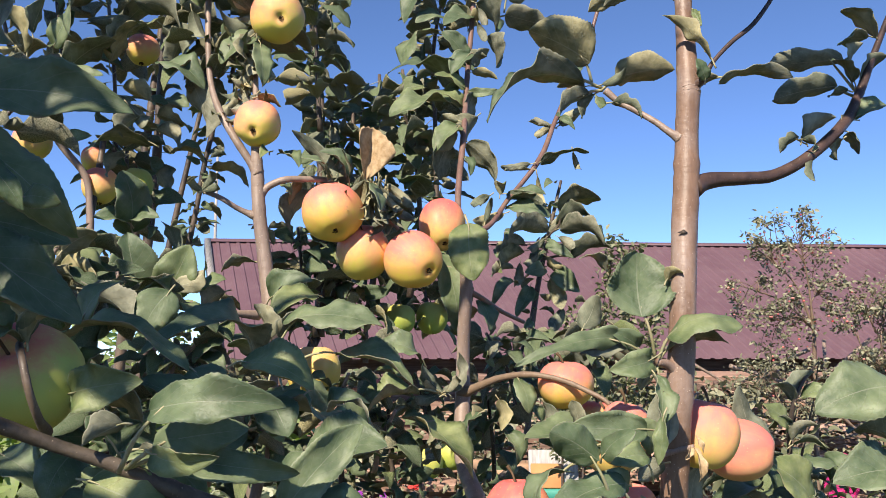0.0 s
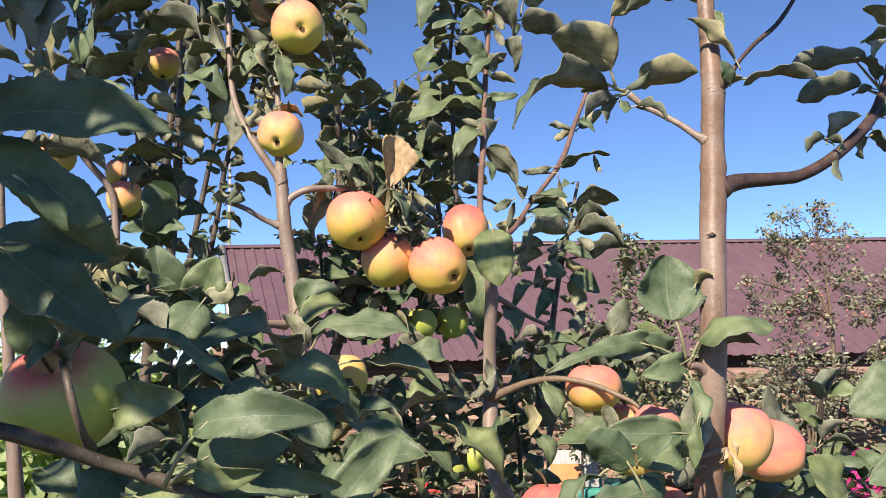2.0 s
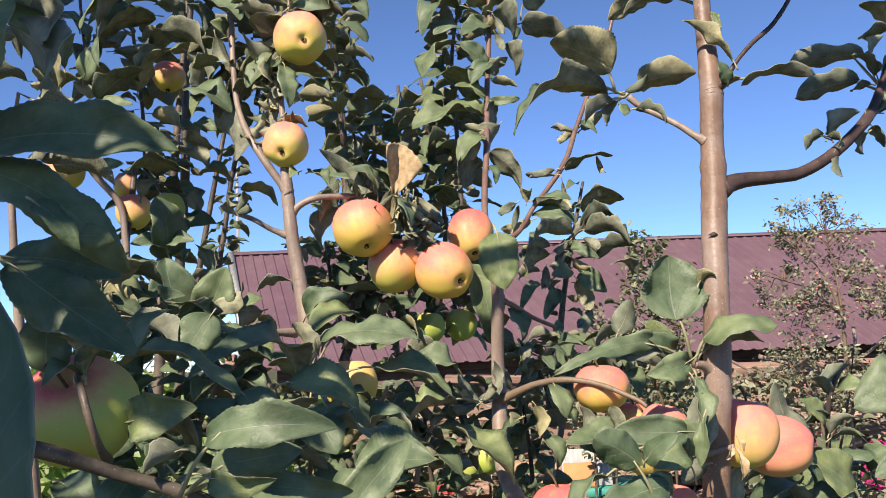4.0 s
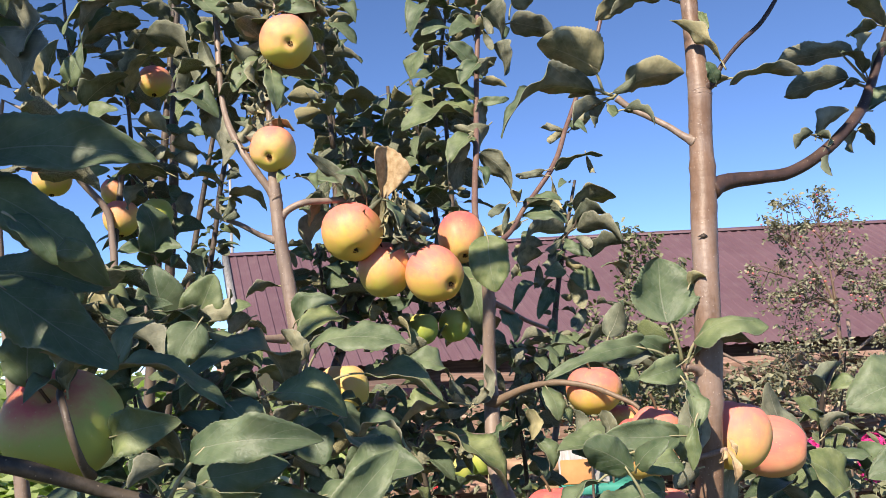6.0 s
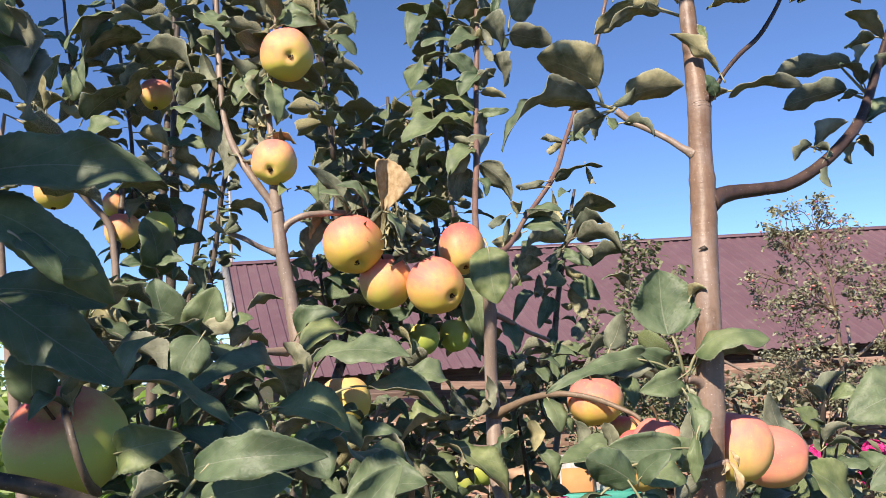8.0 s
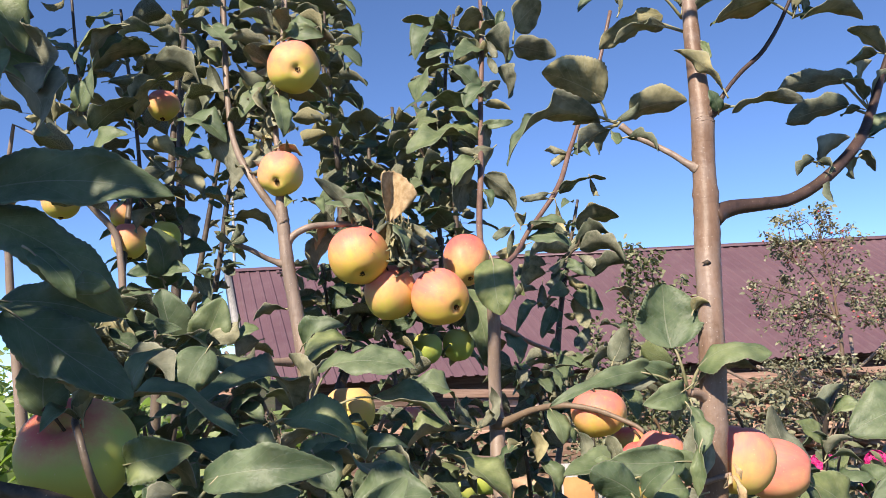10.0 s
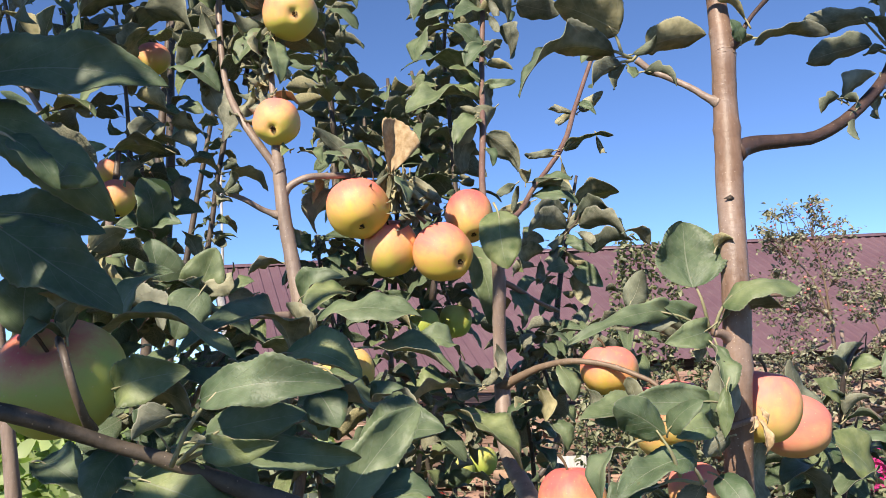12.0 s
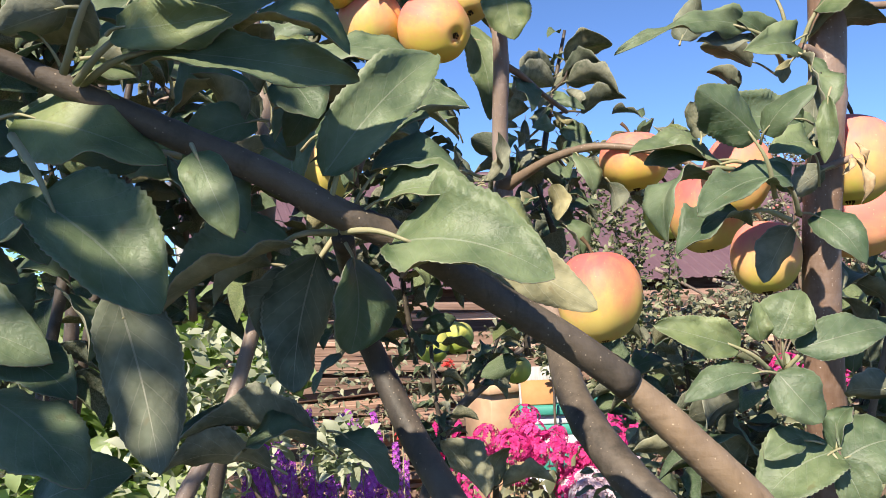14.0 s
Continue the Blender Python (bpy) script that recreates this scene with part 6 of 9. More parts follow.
leaf(tree_b, (-0.1418, 0.6, 1.5608), (-0.0866, 0.58, 1.5682), 0.0303, (-0.34, -0.73, 0.58), 0.10, 0.20)
leaf(tree_b, (-0.3138, 0.6, 1.653), (-0.2009, 0.56, 1.6434), 0.0335, (0.01, -0.19, 0.98), 0.10, 0.20)
leaf(tree_b, (-0.2846, 0.58, 1.6165), (-0.2261, 0.55, 1.6025), 0.0317, (0.48, 0.69, 0.53), 0.10, 0.20)
leaf(tree_b, (-0.2332, 0.52, 1.6013), (-0.2549, 0.51, 1.5885), 0.0231, (-0.6, 0.56, 0.57), 0.10, 0.20)
leaf(tree_b, (-0.2120, 0.5, 1.6100), (-0.1280, 0.485, 1.6150), 0.0306, (-0.18, -0.93, 0.31), 0.20, 0.30, (-0.2320, 0.51, 1.5720))
leaf(tree_b, (-0.2130, 0.515, 1.5890), (-0.1520, 0.505, 1.5990), 0.0269, (-0.18, -0.98, 0.09), 0.06, 0.12, (-0.2320, 0.525, 1.5720))
leaf(tree_b, (-0.1590, 0.66, 1.6090), (-0.1410, 0.64, 1.5800), 0.0343, (-0.13, -0.85, 0.51), 0.06, 0.15)
leaf(tree_b, (-0.3590, 0.49, 1.8030), (-0.2220, 0.46, 1.7960), 0.0415, (-0.20, -0.96, 0.21), 0.04, 0.15)
leaf(tree_b, (-0.3540, 0.49, 1.7890), (-0.2570, 0.48, 1.7200), 0.0386, (0.12, -0.94, 0.31), 0.08, 0.15)
leaf(tree_b, (-0.2980, 0.44, 1.7560), (-0.2710, 0.44, 1.7260), 0.0149, (0.34, -0.89, 0.30), 0.06, 0.12)
leaf(tree_b, (-0.3480, 0.52, 1.7290), (-0.2630, 0.52, 1.6640), 0.0425, (0.27, -0.90, 0.35), 0.06, 0.12)
leaf(tree_b, (-0.3660, 0.55, 1.7380), (-0.2840, 0.55, 1.7220), 0.0306, (0.06, -0.95, 0.31), 0.06, 0.12)
leaf(tree_b, (-0.2800, 0.46, 1.7370), (-0.2560, 0.455, 1.7330), 0.0154, (-0.20, -0.98, 0.04), 0.05, 0.10)
leaf(tree_b, (-0.3290, 0.54, 1.6550), (-0.3230, 0.535, 1.7020), 0.0353, (0.25, -0.96, -0.13), 0.05, 0.10)
leaf(tree_b, (-0.2740, 0.8, 1.7060), (-0.2970, 0.79, 1.6610), 0.0411, (0.14, -0.98, 0.15), 0.05, 0.10)
leaf(tree_b, (-0.3420, 0.7, 1.7330), (-0.3140, 0.7, 1.7500), 0.0261, (-0.40, 0.63, 0.66), 0.06, 0.10)
leaf(tree_b, (-0.3408, 0.5, 1.9203), (-0.3031, 0.48, 1.8693), 0.0413, (0.72, 0.63, 0.29), 0.10, 0.15)
leaf(tree_b, (-0.3407, 0.5, 1.889), (-0.3023, 0.47, 1.8357), 0.0404, (0.68, 0.73, 0.08), 0.10, 0.15)
leaf(tree_b, (-0.303, 0.53, 1.6526), (-0.2699, 0.52, 1.6657), 0.0229, (-0.31, 0.19, 0.93), 0.20, 0.20)
leaf(tree_b, (-0.3045, 0.53, 1.6527), (-0.3201, 0.51, 1.6473), 0.0172, (0.18, -0.38, 0.91), 0.30, 0.30)
leaf(tree_b, (-0.3045, 0.53, 1.6546), (-0.3093, 0.51, 1.6791), 0.0198, (0.46, 0.64, 0.61), 0.20, 0.20)
leaf(tree_b, (-0.2993, 0.53, 1.6524), (-0.2808, 0.52, 1.67), 0.0172, (-0.61, 0.21, 0.76), 0.20, 0.20)
leaf(tree_b, (-0.2952, 0.62, 1.6701), (-0.2688, 0.62, 1.7034), 0.0315, (-0.56, -0.7, 0.44), 0.10, 0.15)
leaf(tree_b, (-0.1241, 0.012, 1.6293), (-0.1183, 0.008, 1.662), 0.0219, (0.04, -0.99, -0.13), 0.08, 0.10)
leaf(tree_b, (-0.1370, 0.55, 1.5360), (-0.0820, 0.57, 1.5960), 0.0311, (0.10, -0.97, 0.23), 0.06, 0.12, (-0.1370, 0.56, 1.5180))
leaf(tree_b, (-0.1164, 0.56, 1.5385), (-0.0754, 0.56, 1.541), 0.0255, (-0.05, -0.63, 0.78), 0.12, 0.20, (-0.1282, 0.57, 1.5168))
leaf(tree_b, (-0.1129, 0.555, 1.5257), (-0.0682, 0.545, 1.5209), 0.0248, (-0.11, -0.77, 0.62), 0.10, 0.15, (-0.1272, 0.565, 1.5152))
leaf(tree_b, (-0.1095, 0.55, 1.5052), (-0.0476, 0.51, 1.4902), 0.0453, (-0.33, -0.74, 0.59), 0.04, 0.08, (-0.1301, 0.56, 1.5123))
leaf(tree_b, (-0.0758, 0.6, 1.5166), (-0.0099, 0.58, 1.4718), 0.0292, (0.12, 0.96, -0.25), 0.05, 0.10, (-0.1205, 0.61, 1.5164))
leaf(tree_b, (-0.1260, 0.58, 1.5020), (-0.1290, 0.58, 1.4570), 0.0460, (0.82, -0.57, -0.05), 0.05, 0.12)
leaf(tree_b, (-0.1429, 0.61, 1.5059), (-0.1575, 0.6, 1.4391), 0.0366, (-0.41, 0.91, -0.05), 0.05, 0.15, (-0.1325, 0.62, 1.5172))
leaf(tree_b, (-0.152, 0.57, 1.5084), (-0.2088, 0.56, 1.4821), 0.0391, (-0.26, -0.57, 0.78), 0.08, 0.30, (-0.1326, 0.58, 1.5137))
leaf(tree_b, (-0.1667, 0.62, 1.5018), (-0.1923, 0.6, 1.4829), 0.0233, (-0.62, 0.06, 0.78), 0.10, 0.20)
leaf(tree_b, (-0.241, 0.545, 1.5799), (-0.2083, 0.53, 1.5757), 0.0225, (-0.21, -0.66, 0.72), 0.10, 0.15)
leaf(tree_b, (-0.2598, 0.54, 1.562), (-0.1991, 0.53, 1.5394), 0.0406, (0.05, -0.86, 0.51), 0.08, 0.10)
leaf(tree_b, (-0.2396, 0.5, 1.5237), (-0.1943, 0.49, 1.4815), 0.0429, (0.27, -0.83, 0.49), 0.04, 0.08, (-0.2511, 0.51, 1.5488))
leaf(tree_b, (-0.2280, 0.56, 1.4910), (-0.2110, 0.56, 1.4120), 0.0394, (-0.07, 1.00, -0.01), 0.06, 0.12, (-0.2340, 0.57, 1.5020))
leaf(tree_b, (-0.2036, 0.56, 1.547), (-0.1711, 0.55, 1.5121), 0.0302, (0.48, -0.61, 0.63), 0.05, 0.12, (-0.2153, 0.57, 1.5522))
leaf(tree_b, (-0.152, 0.72, 1.3937), (-0.233, 0.7, 1.4127), 0.0419, (0.09, 0.48, 0.87), 0.10, 0.20)
leaf(tree_b, (-0.1799, 0.72, 1.3826), (-0.2426, 0.7, 1.3905), 0.0359, (-0.1, 0.62, 0.78), 0.10, 0.20)
leaf(tree_b, (-0.1939, 0.7, 1.397), (-0.1504, 0.69, 1.4055), 0.0282, (-0.26, -0.37, 0.89), 0.10, 0.20)
leaf(tree_b, (-0.1386, 0.72, 1.4005), (-0.1041, 0.7, 1.367), 0.0268, (0.43, -0.5, 0.75), 0.08, 0.20)
leaf(tree_b, (-0.1498, 0.62, 1.4982), (-0.1736, 0.62, 1.465), 0.0323, (-0.66, 0.59, 0.47), 0.05, 0.15)
leaf(tree_b, (-0.1786, 0.75, 1.5951), (-0.1602, 0.74, 1.5776), 0.0228, (0.16, -0.77, 0.62), 0.10, 0.20)
leaf(tree_b, (-0.2959, 0.6, 1.4617), (-0.2522, 0.58, 1.4454), 0.0315, (0.01, -0.62, 0.78), 0.10, 0.10)
leaf(tree_b, (-0.2786, 0.55, 1.4499), (-0.2334, 0.53, 1.4142), 0.0378, (0.36, -0.55, 0.76), 0.10, 0.10)
leaf(tree_b, (-0.277, 0.6, 1.393), (-0.2286, 0.58, 1.4114), 0.0342, (-0.49, -0.72, 0.5), 0.10, 0.10)
leaf(tree_b, (-0.2951, 0.6, 1.5197), (-0.2578, 0.58, 1.5346), 0.0308, (-0.51, -0.85, 0.12), 0.10, 0.10)
leaf(tree_b, (0.0368, 1.3, 1.2263), (-0.0193, 1.29, 1.3038), 0.0597, (0.57, 0.65, 0.5), 0.10, 0.20)
leaf(tree_b, (0.045, 1.3, 1.2401), (0.0682, 1.29, 1.2908), 0.0401, (-0.34, 0.88, 0.33), 0.10, 0.20)
leaf(tree_b, (0.0598, 1.3, 1.2391), (0.1265, 1.28, 1.2455), 0.0445, (0.12, 0.65, 0.75), 0.10, 0.20)
limb(tree_b, "twig", (0.0588, 1.35, 1.199, 0.0054), (0.0522, 1.32, 1.2429, 0.0038), (0.0446, 1.3, 1.2618, 0.003))

# apple stems in the undergrowth, their bark coloured dark for its shade
limb(tree_k, "stem", (-0.3628, 0.93, 1.5258, 0.0045), (-0.3726, 0.92, 1.4651, 0.0049), (-0.3775, 0.91, 1.4248, 0.0053), (-0.3684, 0.9, 1.385, 0.0057), (-0.3334, 0.88, 1.3382, 0.006), (-0.3, 0.85, 0.9, 0.014), (-0.28, 0.85, -0.02, 0.024))
limb(tree_k, "branch", (-0.4101, 0.88, 1.4969, 0.0056), (-0.3843, 0.9, 1.4597, 0.0048), (-0.3728, 0.91, 1.4427, 0.0044))
leaf(tree_k, (-0.3529, 0.9, 1.5102), (-0.3803, 0.88, 1.5241), 0.0287, (0.65, -0.47, 0.6), 0.10, 0.20)
leaf(tree_k, (-0.3575, 0.9, 1.5013), (-0.3339, 0.89, 1.4463), 0.0376, (0.88, -0.24, 0.42), 0.10, 0.20)
leaf(tree_k, (-0.3672, 0.9, 1.4475), (-0.3439, 0.88, 1.4387), 0.0198, (-0.17, -0.55, 0.82), 0.10, 0.20)
leaf(tree_k, (-0.372, 0.9, 1.4209), (-0.3437, 0.88, 1.4474), 0.0335, (-0.56, 0.26, 0.79), 0.10, 0.20)
leaf(tree_k, (-0.38, 0.9, 1.4572), (-0.3984, 0.88, 1.4418), 0.0335, (-0.15, -0.51, 0.84), 0.10, 0.20)

# apple tree with forked greyish stem bearing yellow apples
limb(tree_c, "trunk", (-0.2283, 1.02, 1.9031, 0.0057), (-0.2263, 1.02, 1.8826, 0.0075), (-0.2244, 1.02, 1.8571, 0.0082), (-0.2209, 1.015, 1.8166, 0.0085), (-0.212, 1.01, 1.759, 0.0088), (-0.2029, 1, 1.6955, 0.0095), (-0.216, 1, 1.4752, 0.0065), (-0.2365, 0.98, 1.4023, 0.0069), (-0.2522, 0.97, 1.3644, 0.0071), (-0.2766, 0.95, 1.3225, 0.0074), (-0.29, 1, 1, 0.013), (-0.27, 1.08, -0.02, 0.024))
limb(tree_c, "branch", (-0.224, 1.02, 1.8679, 0.0064), (-0.2367, 1.02, 1.8867, 0.005), (-0.2502, 1.02, 1.9071, 0.005), (-0.2742, 1.03, 1.9474, 0.0047), (-0.2914, 1.05, 1.9897, 0.004), (-0.3012, 1.07, 2.0503, 0.0041), (-0.307, 1.09, 2.1294, 0.0038), (-0.31, 1.1, 2.2323, 0.0035))
limb(tree_c, "branch", (-0.2271, 1.02, 1.8972, 0.0054), (-0.2303, 1.03, 1.9512, 0.0043), (-0.2335, 1.04, 2.0068, 0.0036), (-0.2258, 1.06, 2.0983, 0.0037), (-0.2206, 1.07, 2.1982, 0.003))
limb(tree_c, "branch", (-0.2229, 1.02, 1.8404, 0.0057), (-0.2111, 1.02, 1.8528, 0.0046), (-0.1952, 1.02, 1.8606, 0.0043), (-0.1676, 1.03, 1.8646, 0.004), (-0.1395, 1.04, 1.8649, 0.004), (-0.1079, 1.05, 1.8509, 0.0033), (-0.0724, 1.06, 1.8296, 0.003), (-0.0475, 1.07, 1.8071, 0.0026))
limb(tree_c, "branch", (-0.2252, 1.015, 1.814, 0.0046), (-0.2444, 1.01, 1.8215, 0.0035), (-0.2665, 1, 1.834, 0.0032), (-0.2903, 1, 1.8437, 0.0032))
limb(tree_c, "stub", (-0.2167, 1, 1.6909, 0.0049), (-0.2456, 0.97, 1.692, 0.0041), (-0.2778, 0.95, 1.691, 0.0037))
cornet_leaf(tree_c, (-0.0900, 1, 1.8590), (-0.0780, 0.995, 1.9200), 0.0600)
leaf(tree_c, (-0.1280, 1.03, 1.8630), (-0.1830, 1.03, 1.9270), 0.0219, (0.31, 0.91, 0.27), 0.16, 0.25)
leaf(tree_c, (-0.1337, 1.03, 1.8665), (-0.1213, 1.02, 1.902), 0.0169, (0.59, 0.81, 0.02), 0.32, 0.60)
leaf(tree_c, (-0.1351, 1.03, 1.8666), (-0.168, 1.01, 1.8921), 0.0288, (0.7, -0.4, 0.59), 0.15, 0.20)
leaf(tree_c, (-0.114, 1.04, 1.8658), (-0.1479, 1.03, 1.9026), 0.0316, (0.68, -0.57, 0.47), 0.20, 0.30)
leaf(tree_c, (-0.1034, 1.05, 1.8671), (-0.123, 1.03, 1.8939), 0.0224, (-0.71, 0.7, 0.01), 0.32, 0.50)
leaf(tree_c, (-0.0878, 1.03, 1.8612), (-0.0723, 1, 1.8207), 0.0327, (0.66, -0.46, 0.59), 0.10, 0.20)
leaf(tree_c, (-0.078, 1.04, 1.8565), (-0.0528, 1.02, 1.8154), 0.0151, (-0.17, 0.84, -0.51), 0.32, 0.60)
leaf(tree_c, (-0.0704, 1.04, 1.8635), (-0.0609, 1.02, 1.8231), 0.0121, (-0.36, 0.8, -0.48), 0.32, 0.60)
leaf(tree_c, (-0.0629, 1.05, 1.8665), (-0.0438, 1.02, 1.8221), 0.0155, (-0.34, 0.7, -0.62), 0.32, 0.60)
leaf(tree_c, (-0.0850, 1.05, 1.8630), (-0.0680, 1.04, 1.8060), 0.0148, (0.17, 0.98, -0.12), 0.12, 0.30)
leaf(tree_c, (-0.0660, 1.06, 1.8660), (-0.0260, 1.05, 1.8270), 0.0150, (0.28, 0.96, 0.04), 0.15, 0.30)
leaf(tree_c, (-0.0740, 1.05, 1.8620), (-0.0520, 1.04, 1.8090), 0.0126, (0.21, 0.97, -0.10), 0.12, 0.30)
leaf(tree_c, (-0.0620, 1.06, 1.8480), (-0.0240, 1.05, 1.8170), 0.0139, (0.07, 0.97, -0.23), 0.15, 0.30)
leaf(tree_c, (-0.0790, 1.05, 1.8590), (-0.0420, 1.04, 1.8030), 0.0118, (0.16, 0.98, -0.07), 0.10, 0.30)
leaf(tree_c, (-0.1741, 1.06, 1.8651), (-0.189, 1.05, 1.8344), 0.0267, (-0.89, 0.33, 0.32), 0.10, 0.20)
leaf(tree_c, (-0.2012, 1.04, 1.8615), (-0.1827, 1.03, 1.8457), 0.0163, (0.38, -0.52, 0.77), 0.10, 0.20)
leaf(tree_c, (-0.1667, 1.1, 1.8624), (-0.191, 1.09, 1.8023), 0.0407, (-0.82, 0.52, 0.24), 0.10, 0.20)
leaf(tree_c, (-0.2308, 1.04, 2.1204), (-0.2738, 1.01, 2.1114), 0.0306, (-0.35, 0.69, -0.63), 0.24, 0.50)
leaf(tree_c, (-0.2334, 1.04, 2.091), (-0.2776, 1.01, 2.0799), 0.0284, (-0.3, 0.69, -0.66), 0.27, 0.50)
leaf(tree_c, (-0.2357, 1.04, 2.0665), (-0.2737, 1.02, 2.0609), 0.0166, (-0.43, 0.88, -0.2), 0.32, 0.60)
leaf(tree_c, (-0.2403, 1.04, 2.0621), (-0.2778, 1.01, 2.0278), 0.0188, (-0.38, 0.86, -0.34), 0.32, 0.60)
leaf(tree_c, (-0.2318, 1.03, 2.049), (-0.2274, 1.01, 2.0047), 0.0158, (-0.27, 0.87, -0.42), 0.32, 0.60)
leaf(tree_c, (-0.2391, 1.03, 2.0493), (-0.2397, 1, 2.0095), 0.0309, (-0.97, 0.21, -0.14), 0.10, 0.20)
leaf(tree_c, (-0.2292, 1.03, 2.0413), (-0.2212, 1.01, 1.9779), 0.0286, (0.49, -0.81, 0.32), 0.10, 0.30)
leaf(tree_c, (-0.2239, 1.03, 2.0259), (-0.2009, 1.01, 1.9887), 0.0138, (-0.02, 0.88, -0.48), 0.22, 0.60)
leaf(tree_c, (-0.2329, 1.03, 2.0188), (-0.2468, 1.01, 1.9776), 0.0134, (-0.17, 0.91, -0.39), 0.32, 0.60)
leaf(tree_c, (-0.2486, 1.03, 1.9819), (-0.2799, 1, 1.9387), 0.0158, (-0.22, 0.87, -0.44), 0.27, 0.50)
leaf(tree_c, (-0.2302, 1.02, 1.9708), (-0.2601, 1, 1.945), 0.0213, (-0.28, 0.89, -0.36), 0.22, 0.50)
leaf(tree_c, (-0.2274, 1.02, 1.967), (-0.1967, 1.01, 1.9517), 0.0222, (0.5, 0.3, 0.81), 0.10, 0.20)
leaf(tree_c, (-0.2315, 1.05, 2.0637), (-0.2772, 1.03, 2.0133), 0.0383, (-0.06, -0.91, 0.42), 0.10, 0.20)
leaf(tree_c, (-0.2231, 1.06, 2.1298), (-0.1674, 1.03, 2.1229), 0.0290, (-0.43, -0.86, 0.29), 0.10, 0.20)
leaf(tree_c, (-0.2213, 1.06, 2.1377), (-0.1751, 1.04, 2.143), 0.0314, (-0.39, -0.76, 0.51), 0.10, 0.20)
leaf(tree_c, (-0.1784, 1.06, 2.116), (-0.1635, 1.04, 2.1347), 0.0296, (-0.59, 0.27, 0.76), 0.10, 0.20)
leaf(tree_c, (-0.1997, 1.04, 1.9), (-0.1731, 1.02, 1.8798), 0.0241, (0.23, -0.53, 0.82), 0.10, 0.20)
leaf(tree_c, (-0.2115, 1.02, 1.8964), (-0.2189, 1, 1.8868), 0.0157, (0.35, -0.51, 0.79), 0.10, 0.20)
leaf(tree_c, (-0.2306, 1.03, 1.8048), (-0.2056, 1.05, 1.7838), 0.0237, (0.24, 0.54, 0.81), 0.10, 0.20)
leaf(tree_c, (-0.2253, 1.03, 1.7578), (-0.2662, 1.02, 1.7453), 0.0264, (-0.33, 0.22, 0.92), 0.10, 0.30)
leaf(tree_c, (-0.318, 1.2, 1.9142), (-0.2612, 1.2, 1.8901), 0.0361, (0.36, 0.4, 0.84), 0.10, 0.20)
leaf(tree_c, (-0.2862, 0.99, 1.8412), (-0.2734, 0.97, 1.8614), 0.0138, (0.44, 0.76, 0.48), 0.22, 0.60)
leaf(tree_c, (-0.2863, 0.99, 1.8405), (-0.2924, 0.97, 1.8527), 0.0124, (-0.8, 0.48, 0.37), 0.22, 0.60)
leaf(tree_c, (-0.2849, 0.99, 1.8404), (-0.2671, 0.97, 1.8487), 0.0110, (0.68, 0.7, 0.24), 0.22, 0.60)
leaf(tree_c, (-0.3907, 1.06, 1.7967), (-0.3939, 1.03, 1.8729), 0.0578, (0.78, -0.59, -0.2), 0.10, 0.15, (-0.3871, 1.07, 1.7593))
leaf(tree_c, (-0.3869, 1.05, 1.8071), (-0.4211, 1.02, 1.814), 0.0294, (0.56, -0.48, 0.68), 0.10, 0.30)
leaf(tree_c, (-0.3530, 0.99, 1.7150), (-0.3670, 0.97, 1.7860), 0.0595, (0.48, -0.86, -0.15), 0.06, 0.25)
leaf(tree_c, (-0.3230, 0.98, 1.7120), (-0.2910, 0.96, 1.7710), 0.0525, (-0.10, -0.96, -0.27), 0.06, 0.25)
leaf(tree_c, (-0.3125, 0.95, 1.7204), (-0.2675, 0.93, 1.7491), 0.0236, (0.52, 0.82, -0.24), 0.22, 0.50)
leaf(tree_c, (-0.3839, 1.05, 1.8142), (-0.3488, 1.03, 1.817), 0.0251, (-0.44, -0.69, 0.58), 0.10, 0.20)
leaf(tree_c, (-0.407, 1, 1.7831), (-0.4459, 0.98, 1.7577), 0.0393, (-0.61, 0.24, 0.75), 0.10, 0.20)
leaf(tree_c, (-0.3934, 0.98, 1.7412), (-0.4323, 0.96, 1.7595), 0.0294, (0.57, -0.54, 0.62), 0.10, 0.20)
leaf(tree_c, (-0.3839, 1, 1.7846), (-0.4141, 0.98, 1.7714), 0.0239, (0.14, -0.68, 0.72), 0.10, 0.20)
leaf(tree_c, (-0.2990, 0.92, 1.7140), (-0.3290, 0.86, 1.6950), 0.0298, (0.83, -0.50, 0.25), 0.10, 0.20)
leaf(tree_c, (-0.3536, 0.8, 1.7052), (-0.3052, 0.78, 1.6694), 0.0399, (0.62, 0.61, 0.49), 0.10, 0.20)
leaf(tree_c, (-0.2973, 1, 1.7217), (-0.2526, 0.98, 1.7317), 0.0310, (-0.41, -0.55, 0.73), 0.10, 0.20)
leaf(tree_c, (-0.2497, 0.95, 1.6646), (-0.2786, 0.93, 1.635), 0.0285, (-0.26, -0.66, 0.7), 0.10, 0.20)
leaf(tree_c, (-0.2764, 0.95, 1.6341), (-0.2411, 0.93, 1.6264), 0.0267, (-0.1, -0.5, 0.86), 0.10, 0.20)
leaf(tree_c, (-0.3002, 0.95, 1.7001), (-0.2504, 0.92, 1.6712), 0.0402, (0.3, -0.36, 0.88), 0.10, 0.20)
leaf(tree_c, (-0.2566, 1, 1.7193), (-0.2806, 0.98, 1.693), 0.0351, (-0.81, 0.43, 0.41), 0.10, 0.20)
leaf(tree_c, (-0.1437, 0.95, 1.7105), (-0.193, 0.92, 1.693), 0.0401, (0.09, -0.61, 0.79), 0.10, 0.15)
leaf(tree_c, (-0.1999, 0.98, 1.7083), (-0.1501, 0.96, 1.7313), 0.0362, (-0.49, -0.78, 0.39), 0.10, 0.20)

